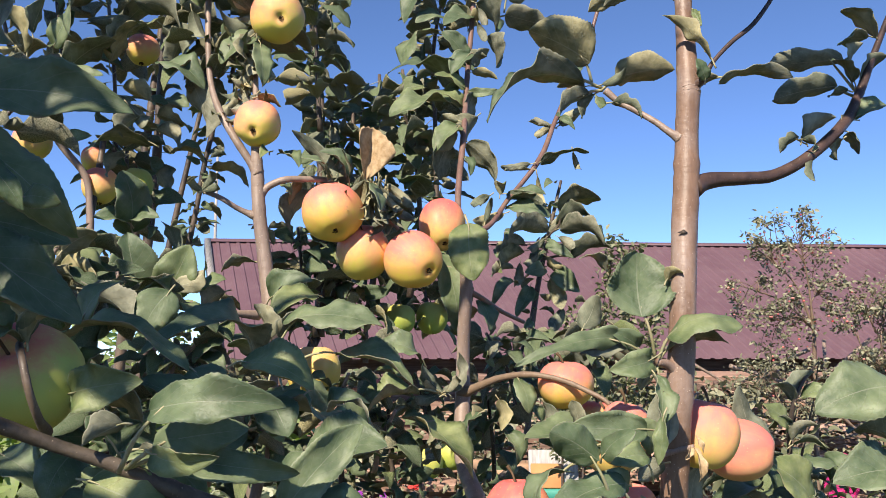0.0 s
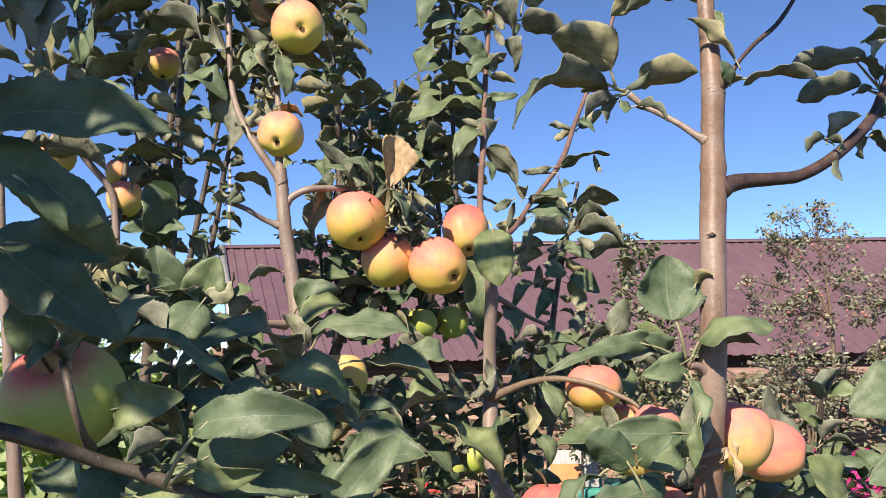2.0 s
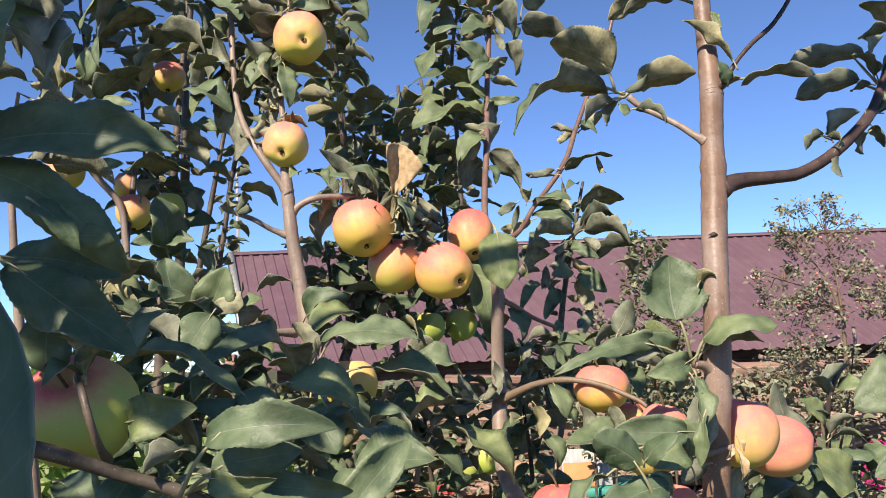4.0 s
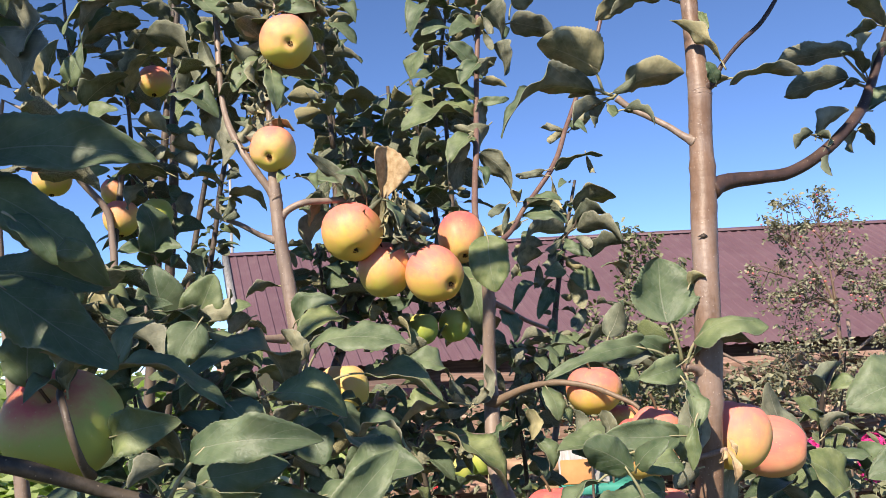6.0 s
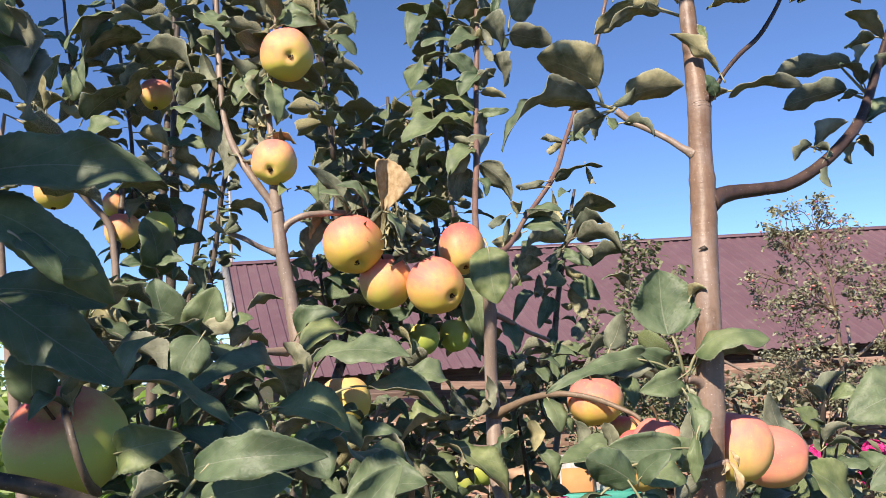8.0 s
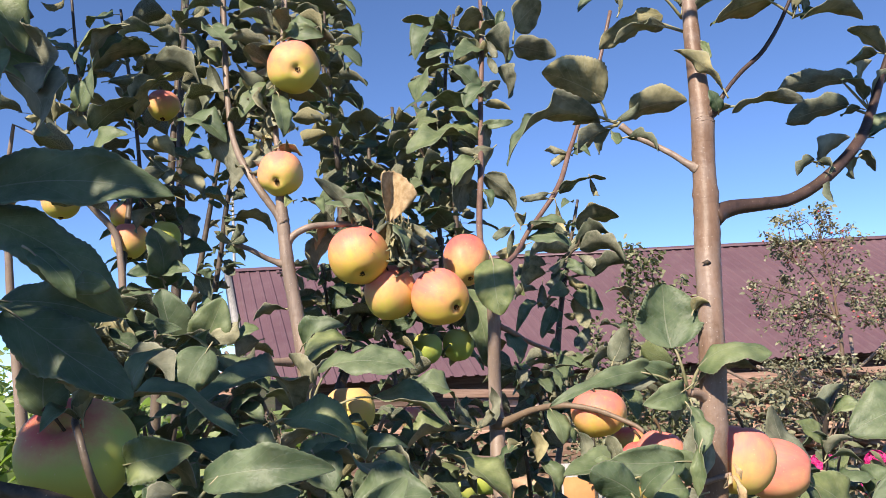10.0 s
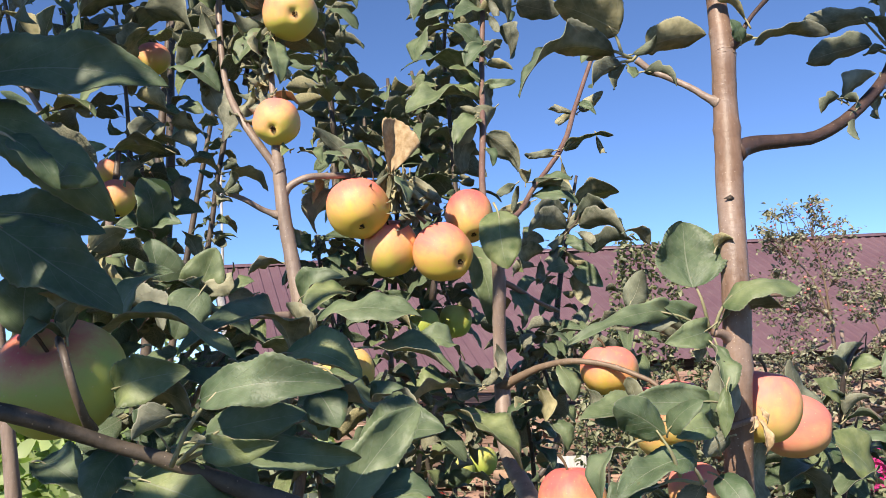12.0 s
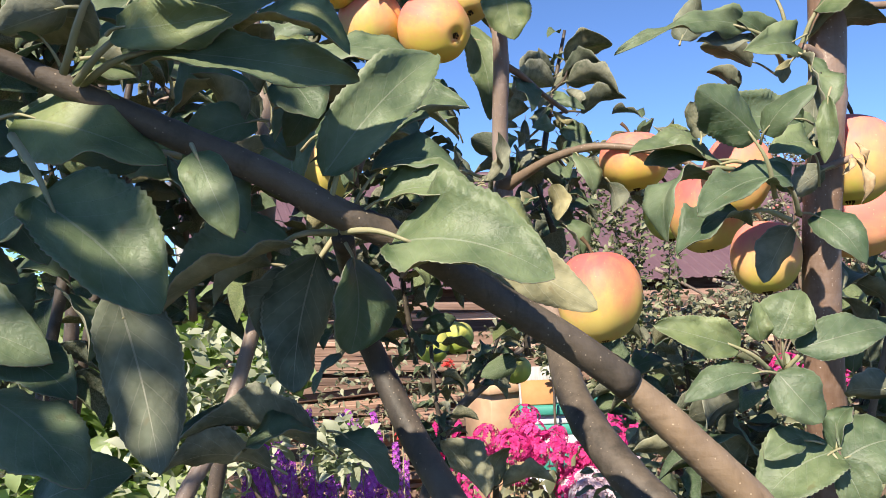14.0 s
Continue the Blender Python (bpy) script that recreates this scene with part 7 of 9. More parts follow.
# tall apple tree with dense shaded leaves
limb(tree_e, "trunk", (-0.4633, 1.14, 1.6991, 0.0058), (-0.4684, 1.15, 1.7852, 0.0054), (-0.4706, 1.15, 1.8407, 0.005), (-0.4785, 1.15, 1.8874, 0.0047), (-0.5039, 1.14, 1.9221, 0.0048), (-0.5342, 1.12, 1.967, 0.0039), (-0.5681, 1.12, 2.0228, 0.0031), (-0.58, 1.15, 1.3, 0.012), (-0.6, 1.15, -0.02, 0.022))
limb(tree_e, "branch", (-0.47, 1.15, 1.8327, 0.004), (-0.4704, 1.17, 1.8756, 0.0049), (-0.4724, 1.2, 1.9559, 0.0042))
limb(tree_e, "stem", (-0.4936, 1.5, 1.7149, 0.0088), (-0.4849, 1.5, 1.8355, 0.0088), (-0.4736, 1.5, 2.021, 0.0082), (-0.472, 1.5, 2.18, 0.0072), (-0.4641, 1.5, 2.2988, 0.0062), (-0.4547, 1.5, 2.4309, 0.0052), (-0.55, 1.5, 1.2, 0.012), (-0.55, 1.5, -0.02, 0.018))
limb(tree_e, "stem", (-0.4588, 1.7, 1.8533, 0.0047), (-0.4426, 1.7, 1.9451, 0.0052), (-0.4311, 1.7, 2.0266, 0.0052), (-0.4148, 1.7, 2.1089, 0.0047), (-0.4095, 1.7, 2.2047, 0.0041), (-0.6, 1.7, 1.3, 0.01))
leaf(tree_e, (-0.5607, 1.1, 2.1345), (-0.5046, 1.08, 2.1259), 0.0373, (-0.08, -0.58, 0.81), 0.15, 0.20)
leaf(tree_e, (-0.5228, 1.1, 2.141), (-0.5003, 1.08, 2.1068), 0.0282, (0.69, -0.33, 0.65), 0.10, 0.20)
leaf(tree_e, (-0.4796, 0.95, 2.0184), (-0.4661, 0.95, 2.061), 0.0321, (-0.95, 0.12, 0.3), 0.05, 0.20)
leaf(tree_e, (-0.474, 0.92, 1.9847), (-0.5017, 0.9, 2.0344), 0.0374, (0.76, 0.32, 0.56), 0.10, 0.20)
leaf(tree_e, (-0.5176, 1, 2.0223), (-0.5294, 0.98, 2.0307), 0.0121, (-0.81, 0.56, 0.19), 0.22, 0.60)
leaf(tree_e, (-0.5176, 1, 2.0187), (-0.5328, 0.98, 2.0095), 0.0107, (-0.74, 0.65, -0.2), 0.22, 0.60)
leaf(tree_e, (-0.519, 1, 2.0151), (-0.5228, 0.98, 1.9878), 0.0107, (-0.34, 0.78, -0.52), 0.22, 0.60)
leaf(tree_e, (-0.5162, 1, 2.0222), (-0.5125, 0.98, 2.0335), 0.0134, (-0.65, 0.28, 0.71), 0.22, 0.60)
leaf(tree_e, (-0.5142, 1, 2.0149), (-0.4791, 0.98, 1.9893), 0.0160, (0.02, 0.8, -0.6), 0.22, 0.60)
leaf(tree_e, (-0.4893, 1.15, 2.0756), (-0.5388, 1.12, 2.0745), 0.0359, (-0.03, 0.02, 1), 0.10, 0.20)
leaf(tree_e, (-0.5114, 1.1, 2.054), (-0.4795, 1.08, 2.0979), 0.0359, (-0.37, -0.92, -0.15), 0.10, 0.20)
leaf(tree_e, (-0.4129, 1.1, 2.1379), (-0.4721, 1.05, 2.0529), 0.0713, (-0.77, -0.15, 0.62), 0.22, 0.15)
leaf(tree_e, (-0.4872, 1.15, 2.1138), (-0.4269, 1.12, 2.1267), 0.0216, (0.43, 0.9, 0.07), 0.22, 0.50)
leaf(tree_e, (-0.4423, 1.12, 2.0442), (-0.4061, 1.1, 2.094), 0.0401, (-0.73, 0.26, 0.63), 0.10, 0.20)
leaf(tree_e, (-0.4921, 1.1, 2.0245), (-0.4232, 1.07, 2.0559), 0.0505, (-0.36, 0.13, 0.92), 0.10, 0.20)
leaf(tree_e, (-0.4829, 1.1, 2.0399), (-0.5187, 1.08, 2.044), 0.0191, (-0.49, 0.84, -0.21), 0.22, 0.50)
leaf(tree_e, (-0.3656, 1.08, 2.0267), (-0.3015, 1.05, 1.9932), 0.0485, (0.12, -0.62, 0.78), 0.10, 0.30)
leaf(tree_e, (-0.3262, 1.07, 2.0086), (-0.2978, 1.05, 1.9205), 0.0512, (0.69, 0.72, 0.06), 0.08, 0.20)
leaf(tree_e, (-0.4244, 1.12, 2.0079), (-0.3765, 1.1, 1.978), 0.0375, (0.6, 0.45, 0.66), 0.10, 0.20)
leaf(tree_e, (-0.4098, 1.1, 1.978), (-0.3732, 1.08, 1.9541), 0.0229, (0.14, 0.86, -0.5), 0.22, 0.50)
leaf(tree_e, (-0.3843, 1.2, 2.0162), (-0.3488, 1.18, 1.999), 0.0274, (-0.09, -0.74, 0.67), 0.10, 0.20)
leaf(tree_e, (-0.3981, 1.2, 1.9912), (-0.3433, 1.18, 1.9651), 0.0397, (0.5, 0.35, 0.79), 0.10, 0.20)
leaf(tree_e, (-0.3123, 1.08, 2.1081), (-0.33, 1.06, 2.1154), 0.0241, (0.75, -0.66, 0.03), 0.10, 0.40)
leaf(tree_e, (-0.326, 1.08, 2.16), (-0.2878, 1.05, 2.1112), 0.0413, (0.19, -0.76, 0.62), 0.10, 0.20)
leaf(tree_e, (-0.326, 1.08, 2.1039), (-0.3003, 1.06, 2.0594), 0.0235, (-0.28, 0.81, -0.52), 0.22, 0.50)
leaf(tree_e, (-0.4071, 1.1, 2.1215), (-0.3394, 1.07, 2.0756), 0.0540, (0.63, 0.44, 0.64), 0.10, 0.15)
leaf(tree_e, (-0.4299, 1.15, 2.1163), (-0.3815, 1.12, 2.1363), 0.0480, (-0.29, 0.15, 0.94), 0.10, 0.15)
leaf(tree_e, (-0.3746, 1.12, 2.0948), (-0.3401, 1.1, 2.0381), 0.0468, (0.74, 0.64, 0.22), 0.10, 0.15)
leaf(tree_e, (-0.4085, 1.13, 2.0999), (-0.4388, 1.1, 2.0506), 0.0404, (-0.86, 0.03, 0.51), 0.10, 0.15)
leaf(tree_e, (-0.3397, 1.12, 2.0851), (-0.3555, 1.1, 2.0308), 0.0437, (-0.94, 0.31, 0.16), 0.10, 0.15)
leaf(tree_e, (-0.3813, 1.12, 2.1445), (-0.414, 1.1, 2.1624), 0.0390, (0.23, 0.41, 0.88), 0.10, 0.15)
leaf(tree_e, (-0.3504, 1.12, 2.1267), (-0.3678, 1.1, 2.1605), 0.0390, (0.65, 0.46, 0.61), 0.10, 0.15)
leaf(tree_e, (-0.3282, 1.12, 2.0764), (-0.3023, 1.1, 2.0204), 0.0402, (0.75, 0.65, 0.11), 0.10, 0.15)
leaf(tree_e, (-0.4223, 1, 2.1313), (-0.4725, 0.97, 2.0803), 0.0481, (-0.56, -0.34, 0.75), 0.12, 0.20)
leaf(tree_e, (-0.4195, 1, 2.1282), (-0.4547, 0.98, 2.0704), 0.0351, (-0.82, -0.16, 0.55), 0.12, 0.20)
leaf(tree_e, (-0.4192, 1.02, 2.1216), (-0.4479, 1, 2.0923), 0.0283, (0.06, -0.85, 0.52), 0.12, 0.20)
leaf(tree_e, (-0.4101, 1.1, 2.1622), (-0.4502, 1.07, 2.1355), 0.0352, (-0.46, -0.17, 0.87), 0.12, 0.20)
leaf(tree_e, (-0.5035, 1.15, 1.9305), (-0.4656, 1.13, 1.9404), 0.0273, (-0.51, -0.79, 0.36), 0.10, 0.20)
leaf(tree_e, (-0.3808, 1.1, 1.9218), (-0.4534, 1.07, 1.9041), 0.0499, (-0.26, 0.07, 0.96), 0.15, 0.20)
leaf(tree_e, (-0.417, 1.12, 1.9121), (-0.4341, 1.1, 1.8781), 0.0281, (-0.91, 0.12, 0.39), 0.10, 0.20)
leaf(tree_e, (-0.4424, 1.35, 1.9491), (-0.4212, 1.34, 1.8902), 0.0466, (0.72, 0.68, 0.14), 0.10, 0.20)
leaf(tree_e, (-0.3625, 1.2, 1.7833), (-0.3805, 1.18, 1.8314), 0.0500, (0.74, 0.47, 0.47), 0.10, 0.20)
leaf(tree_e, (-0.3459, 1.2, 1.7989), (-0.3665, 1.18, 1.7577), 0.0333, (-0.37, -0.75, 0.55), 0.10, 0.20)
leaf(tree_e, (-0.4925, 1.1, 1.9899), (-0.4404, 1.08, 2.0131), 0.0384, (-0.48, -0.77, 0.41), 0.10, 0.20)
leaf(tree_e, (-0.395, 1.1, 1.9616), (-0.4123, 1.08, 1.9269), 0.0384, (-0.92, 0.25, 0.31), 0.10, 0.20)
leaf(tree_e, (-0.3986, 1.2, 1.9691), (-0.3618, 1.18, 1.9376), 0.0333, (0.71, 0.45, 0.55), 0.10, 0.20)
leaf(tree_e, (-0.4162, 0.9, 1.7367), (-0.3676, 0.88, 1.7206), 0.0341, (0.45, 0.5, 0.74), 0.10, 0.20)
apple((-0.2073, 1.035, 2.0795), (0.27, -0.88, -0.4), 0.0703, 0.0732, "y")
apple((-0.2265, 1.015, 1.9318), (-0.07, -0.83, -0.55), 0.0583, 0.0583, "y")
apple((-0.1323, 1.045, 1.824), (0.13, -0.58, -0.8), 0.0797, 0.0738, "r")
apple((-0.0925, 1.075, 1.7763), (0.06, 0.32, -0.95), 0.0698, 0.0751, "y")
apple((-0.028, 1.055, 1.7655), (0.55, -0.69, -0.47), 0.0745, 0.0774, "r")
apple((0.0121, 1.1, 1.8186), (0.08, -0.53, -0.85), 0.0637, 0.0744, "d")
apple((-0.0288, 1.8, 1.7166), (-0.06, 0.02, -1), 0.0676, 0.0713, "g")
apple((0.0421, 1.84, 1.7223), (0.04, 0.02, -1), 0.0703, 0.0753, "g")
apple((-0.1558, 1.1, 1.6205), (0.03, -0.08, -1), 0.0700, 0.0730, "w")
apple((-0.0673, 1.9, 1.5627), (-0.06, -0.08, -1), 0.0492, 0.0596, "y")
apple((0.040, 1.98, 1.393), (-0.07, -0.17, -0.98), 0.0728, 0.0755, "g")
apple((0.099, 2.02, 1.405), (-0.07, -0.17, -0.98), 0.0687, 0.0715, "g")
apple((0.1534, 0.985, 1.6078), (0.04, 0.02, -1), 0.0677, 0.0595, "r")
apple((0.1851, 0.9, 1.546), (0.05, -0.04, -1), 0.0660, 0.0708, "d")
apple((0.1736, 0.81, 1.5655), (-0.16, 0.03, -0.99), 0.0530, 0.0668, "y")
apple((0.165, 0.755, 1.5), (-0.05, -0.03, -1), 0.0482, 0.0535, "y")
apple((0.201, 1.02, 1.5586), (-0.05, -0.03, -1), 0.0557, 0.0580, "n")
apple((0.242, 0.765, 1.5684), (-0.16, -0.02, -0.99), 0.0612, 0.0688, "y")
apple((0.338, 0.92, 1.5358), (0.86, -0.50, -0.05), 0.0700, 0.0800, "p")
apple((-0.3169, 0.565, 1.627), (0.04, 0.69, -0.72), 0.0829, 0.0713, "n")
apple((-0.5801, 1.22, 1.9521), (-0.06, 0.02, -1), 0.0559, 0.0525, "y")
apple((-0.4672, 1.18, 1.8811), (-0.06, 0.02, -1), 0.0508, 0.0541, "y")
apple((-0.4233, 1.2, 1.8861), (-0.06, 0.02, -1), 0.0450, 0.0533, "g")
apple((-0.4867, 1.2, 1.9247), (-0.06, 0.02, -1), 0.0333, 0.0367, "y")
apple((-0.4224, 1.2, 2.0888), (-0.06, -0.08, -1), 0.0483, 0.0467, "y")
apple((-0.5809, 1.25, 1.9793), (-0.06, -0.08, -1), 0.0433, 0.0398, "y")
apple((0.0757, 0.865, 1.4774), (0.04, -0.09, -1), 0.0701, 0.0783, "d")
apple((0.201, 1.9, 1.3386), (-0.06, -0.13, -0.99), 0.0569, 0.0569, "g")
apple((-0.425, 1.3, 1.7423), (-0.06, -0.08, -1), 0.0234, 0.0234, "y")

# unseen crown of the tall tree, added above to shade its leaves
for i, (x, y, z) in enumerate(((-0.68, 0.84, 2.28), (-0.60, 0.80, 2.34), (-0.76, 0.88, 2.36), (-0.62, 0.92, 2.46), (-0.72, 0.78, 2.24))):
    sprig(tree_e, 17, 0.075, 840 + i, (-0.585, 1.12, 2.20 + 0.03 * i, 0.0035), (x * 0.5 - 0.29, y * 0.5 + 0.56, z + 0.02, 0.0028), (x, y, z, 0.002), start=0.35)

# bushy apple tree behind
sprig(tree_f, 46, .078, 101, (-0.1957, 1.72, 1.678, 0.0094), (-0.1939, 1.72, 1.8403, 0.0088), (-0.1974, 1.72, 2.0185, 0.0071), (-0.1993, 1.73, 2.1791, 0.0059), (-0.2216, 1.74, 2.3205, 0.0048), (-0.2311, 1.75, 2.4651, 0.0036), start=.12, droop=.15)
sprig(tree_f, 36, .078, 102, (-0.1705, 1.74, 1.7465, 0.0059), (-0.1454, 1.74, 1.8991, 0.0054), (-0.1356, 1.75, 2.0579, 0.0048), (-0.131, 1.76, 2.2095, 0.0036), start=.1, droop=.15)
sprig(tree_f, 38, .078, 103, (-0.0953, 1.8, 1.7447, 0.0061), (-0.0739, 1.8, 1.9153, 0.0055), (-0.0783, 1.84, 2.0745, 0.005), (-0.0782, 1.86, 2.2769, 0.0038), start=.1, droop=.15)
sprig(tree_f, 42, .078, 104, (-0.0117, 1.72, 1.7597, 0.0059), (0.0074, 1.7, 1.8973, 0.0052), (0.0007, 1.7, 2.0402, 0.0047), (-0.0291, 1.72, 2.2424, 0.0035), start=.1, droop=.15)
sprig(tree_f, 42, .070, 105, (0.0307, 1.5, 1.8898, 0.0041), (0.0268, 1.5, 2.0812, 0.0041), (0.0229, 1.48, 2.2048, 0.0036), (0.0451, 1.46, 2.3265, 0.0025), start=.05, droop=.15)
sprig(tree_f, 26, .075, 106, (-0.2, 1.7, 1.6781, 0.0047), (-0.2249, 1.68, 1.7925, 0.004), (-0.2366, 1.66, 1.8938, 0.0028), start=.1, droop=.2)
sprig(tree_f, 26, .075, 107, (-0.1011, 1.76, 1.6255, 0.0048), (-0.1073, 1.76, 1.7318, 0.0042), (-0.151, 1.76, 1.8058, 0.003), start=.1, droop=.2)
sprig(tree_f, 18, .07, 108, (0.0387, 1.86, 1.6894, 0.0044), (0.0307, 1.86, 1.7651, 0.0038), (0.0149, 1.86, 1.8166, 0.0032), start=.1, droop=.2)
sprig(tree_f, 34, .075, 109, (-0.1838, 1.5, 2.0487, 0.0041), (-0.1927, 1.5, 2.1997, 0.0036), (-0.1984, 1.5, 2.3096, 0.0031), (-0.1967, 1.5, 2.3985, 0.0021), start=.05, droop=.15)
sprig(tree_f, 20, .07, 110, (-0.1342, 1.6, 1.9917, 0.0038), (-0.153, 1.58, 2.0331, 0.0033), (-0.1704, 1.56, 2.0959, 0.0027), start=.1, droop=.2)
sprig(tree_f, 24, .07, 111, (0.0089, 1.6, 1.9843, 0.0038), (-0.019, 1.58, 2.0825, 0.0033), (-0.0437, 1.56, 2.1345, 0.0027), start=.1, droop=.2)

# slender apple sapling
limb(tree_h, "trunk", (0.2822, 2, 1.6638, 0.0075), (0.2465, 1.98, 1.3957, 0.0077), (0.1722, 1.97, 1.3294, 0.0089), (0.0777, 1.96, 1.2488, 0.01), (0.0323, 1.95, 1.1787, 0.0105), (0.1, 1.95, 0.6, 0.014), (0.1, 1.95, -0.02, 0.018))
sprig(tree_h, 16, .060, 121, (0.2822, 2, 1.6638, 0.0075), (0.3072, 2, 1.8116, 0.0068), (0.3385, 2, 1.9478, 0.0054), (0.3672, 2, 2.0654, 0.0034), start=.0, droop=.45)
leaf(tree_h, (0.3470, 1.94, 1.9820), (0.4390, 1.9, 2.0080), 0.0921, (-0.09, 0.39, 0.92), 0.10, 0.25)
leaf(tree_h, (0.3420, 1.95, 1.9500), (0.4330, 1.9, 1.9310), 0.0691, (0.34, 0.27, 0.90), 0.22, 0.30)
leaf(tree_h, (0.3520, 1.95, 1.9370), (0.4430, 1.88, 1.9000), 0.0860, (0.52, 0.24, 0.82), 0.10, 0.25)
leaf(tree_h, (0.3790, 1.95, 1.8700), (0.4630, 1.9, 1.8870), 0.0730, (0.05, 0.39, 0.92), 0.08, 0.30)
leaf(tree_h, (0.3240, 1.96, 1.9310), (0.2150, 1.88, 1.9050), 0.0798, (-0.44, 0.32, 0.84), 0.12, 0.25)
leaf(tree_h, (0.3240, 1.96, 1.9730), (0.2430, 1.9, 1.9290), 0.0714, (-0.64, 0.36, 0.69), 0.15, 0.25)
leaf(tree_h, (0.2700, 1.96, 1.9040), (0.1930, 1.92, 1.8720), 0.0535, (-0.52, 0.41, 0.75), 0.10, 0.30)
leaf(tree_h, (0.2680, 1.96, 1.8830), (0.2070, 1.92, 1.8310), 0.0756, (-0.73, 0.50, 0.47), 0.15, 0.25)
leaf(tree_h, (0.2410, 1.96, 1.8440), (0.1810, 1.92, 1.8250), 0.0346, (-0.50, 0.39, 0.77), 0.10, 0.30)
leaf(tree_h, (0.3110, 1.93, 1.8420), (0.2560, 1.88, 1.8260), 0.0361, (0.59, -0.75, 0.31), 0.08, 0.20)
leaf(tree_h, (0.3380, 1.93, 1.8380), (0.3770, 1.88, 1.7860), 0.0506, (-0.49, -0.78, 0.38), 0.06, 0.25)
leaf(tree_h, (0.3220, 1.93, 1.8180), (0.3450, 1.9, 1.7440), 0.0410, (0.61, 0.78, -0.13), 0.10, 0.30)
leaf(tree_h, (0.2460, 1.94, 1.8040), (0.1770, 1.88, 1.7410), 0.0333, (-0.05, -0.69, 0.72), 0.30, 0.30)
leaf(tree_h, (0.2770, 1.94, 1.8000), (0.2370, 1.9, 1.7320), 0.0357, (0.10, -0.88, 0.46), 0.06, 0.25)
leaf(tree_h, (0.3540, 1.94, 1.7500), (0.3200, 1.9, 1.6960), 0.0346, (-0.10, 0.83, -0.55), 0.10, 0.30)
leaf(tree_h, (0.3180, 1.94, 1.9060), (0.3650, 1.88, 1.8670), 0.0297, (-0.60, -0.71, 0.37), 0.15, 0.30)
leaf(tree_h, (0.3110, 1.93, 1.9120), (0.2660, 1.9, 1.8810), 0.0202, (-0.28, 0.86, -0.42), 0.20, 0.50)
leaf(tree_h, (0.3010, 1.93, 1.8800), (0.2570, 1.9, 1.8490), 0.0215, (-0.27, 0.86, -0.44), 0.20, 0.50)
leaf(tree_h, (0.3130, 1.93, 1.8720), (0.3480, 1.9, 1.8440), 0.0189, (0.46, 0.83, -0.31), 0.20, 0.50)
leaf(tree_h, (0.2520, 1.93, 1.8540), (0.2350, 1.89, 1.7990), 0.0240, (0.17, 0.77, -0.61), 0.20, 0.40)
leaf(tree_h, (0.3460, 1.94, 1.9170), (0.3700, 1.9, 1.8840), 0.0285, (0.82, 0.56, -0.08), 0.15, 0.30)
leaf(tree_h, (0.3290, 1.97, 1.9350), (0.3660, 1.95, 1.9780), 0.0274, (0.27, 0.94, 0.21), 0.10, 0.30)
limb(tree_h, "twig", (0.3250, 1.97, 1.9220, 0.0027), (0.3510, 1.95, 1.9520, 0.0027), (0.3510, 1.94, 1.9820, 0.0020))
limb(tree_h, "twig", (0.3140, 1.97, 1.8680, 0.0027), (0.3510, 1.95, 1.8740, 0.0027), (0.3790, 1.95, 1.8720, 0.0020))
limb(tree_h, "twig", (0.3060, 1.97, 1.8550, 0.0027), (0.2730, 1.95, 1.8280, 0.0027), (0.2460, 1.94, 1.8040, 0.0020))
sprig(tree_h, 20, .075, 124, (0.2352, 1.9, 1.526, 0.0058), (0.2432, 1.95, 1.6133, 0.0053), (0.2791, 2, 1.6774, 0.0048), start=.0, droop=.4)

# leafy shoots of the tall tree
sprig(tree_e, 24, .070, 131, (-0.4666, 1.47, 1.9833, 0.0061), (-0.4618, 1.46, 2.1667, 0.0055), (-0.4516, 1.45, 2.2784, 0.005), (-0.4427, 1.45, 2.3955, 0.004), start=.0, droop=.15)
sprig(tree_e, 14, .062, 132, (-0.3033, 1.08, 1.9988, 0.0038), (-0.3094, 1.1, 2.0929, 0.0035), (-0.3119, 1.1, 2.1663, 0.0031), (-0.3137, 1.11, 2.2373, 0.0023), start=.0, droop=.15)
sprig(tree_e, 7, .062, 133, (-0.5681, 1.12, 2.0228, 0.0031), (-0.5892, 1.12, 2.1044, 0.0027), (-0.606, 1.12, 2.1869, 0.0023), start=.0, droop=.15)
sprig(tree_e, 15, .066, 134, (-0.4732, 1.26, 1.9424, 0.0035), (-0.4766, 1.25, 2.0555, 0.003), (-0.4894, 1.25, 2.1642, 0.0026), (-0.4976, 1.24, 2.261, 0.0021), start=.0, droop=.15)
sprig(tree_e, 6, .066, 135, (-0.5362, 1.2, 2.0698, 0.0029), (-0.5501, 1.2, 2.1659, 0.0025), (-0.5592, 1.2, 2.2723, 0.0021), start=.0, droop=.15)
sprig(tree_e, 22, .058, 136, (-0.2801, 1.12, 2.0172, 0.0027), (-0.2662, 1.13, 2.1102, 0.0024), (-0.2673, 1.14, 2.2242, 0.002), start=.0, droop=.15)
sprig(tree_e, 30, .050, 137, (-0.4588, 1.7, 1.8533, 0.0047), (-0.4426, 1.7, 1.9451, 0.0047), (-0.4284, 1.7, 2.0383, 0.0041), (-0.4083, 1.7, 2.1685, 0.0029), start=.0, droop=.15)
sprig(tree_e, 22, .066, 138, (-0.4615, 1.3, 1.8239, 0.0036), (-0.466, 1.3, 1.9047, 0.0031), (-0.469, 1.3, 1.9774, 0.0027), start=.0, droop=.15)
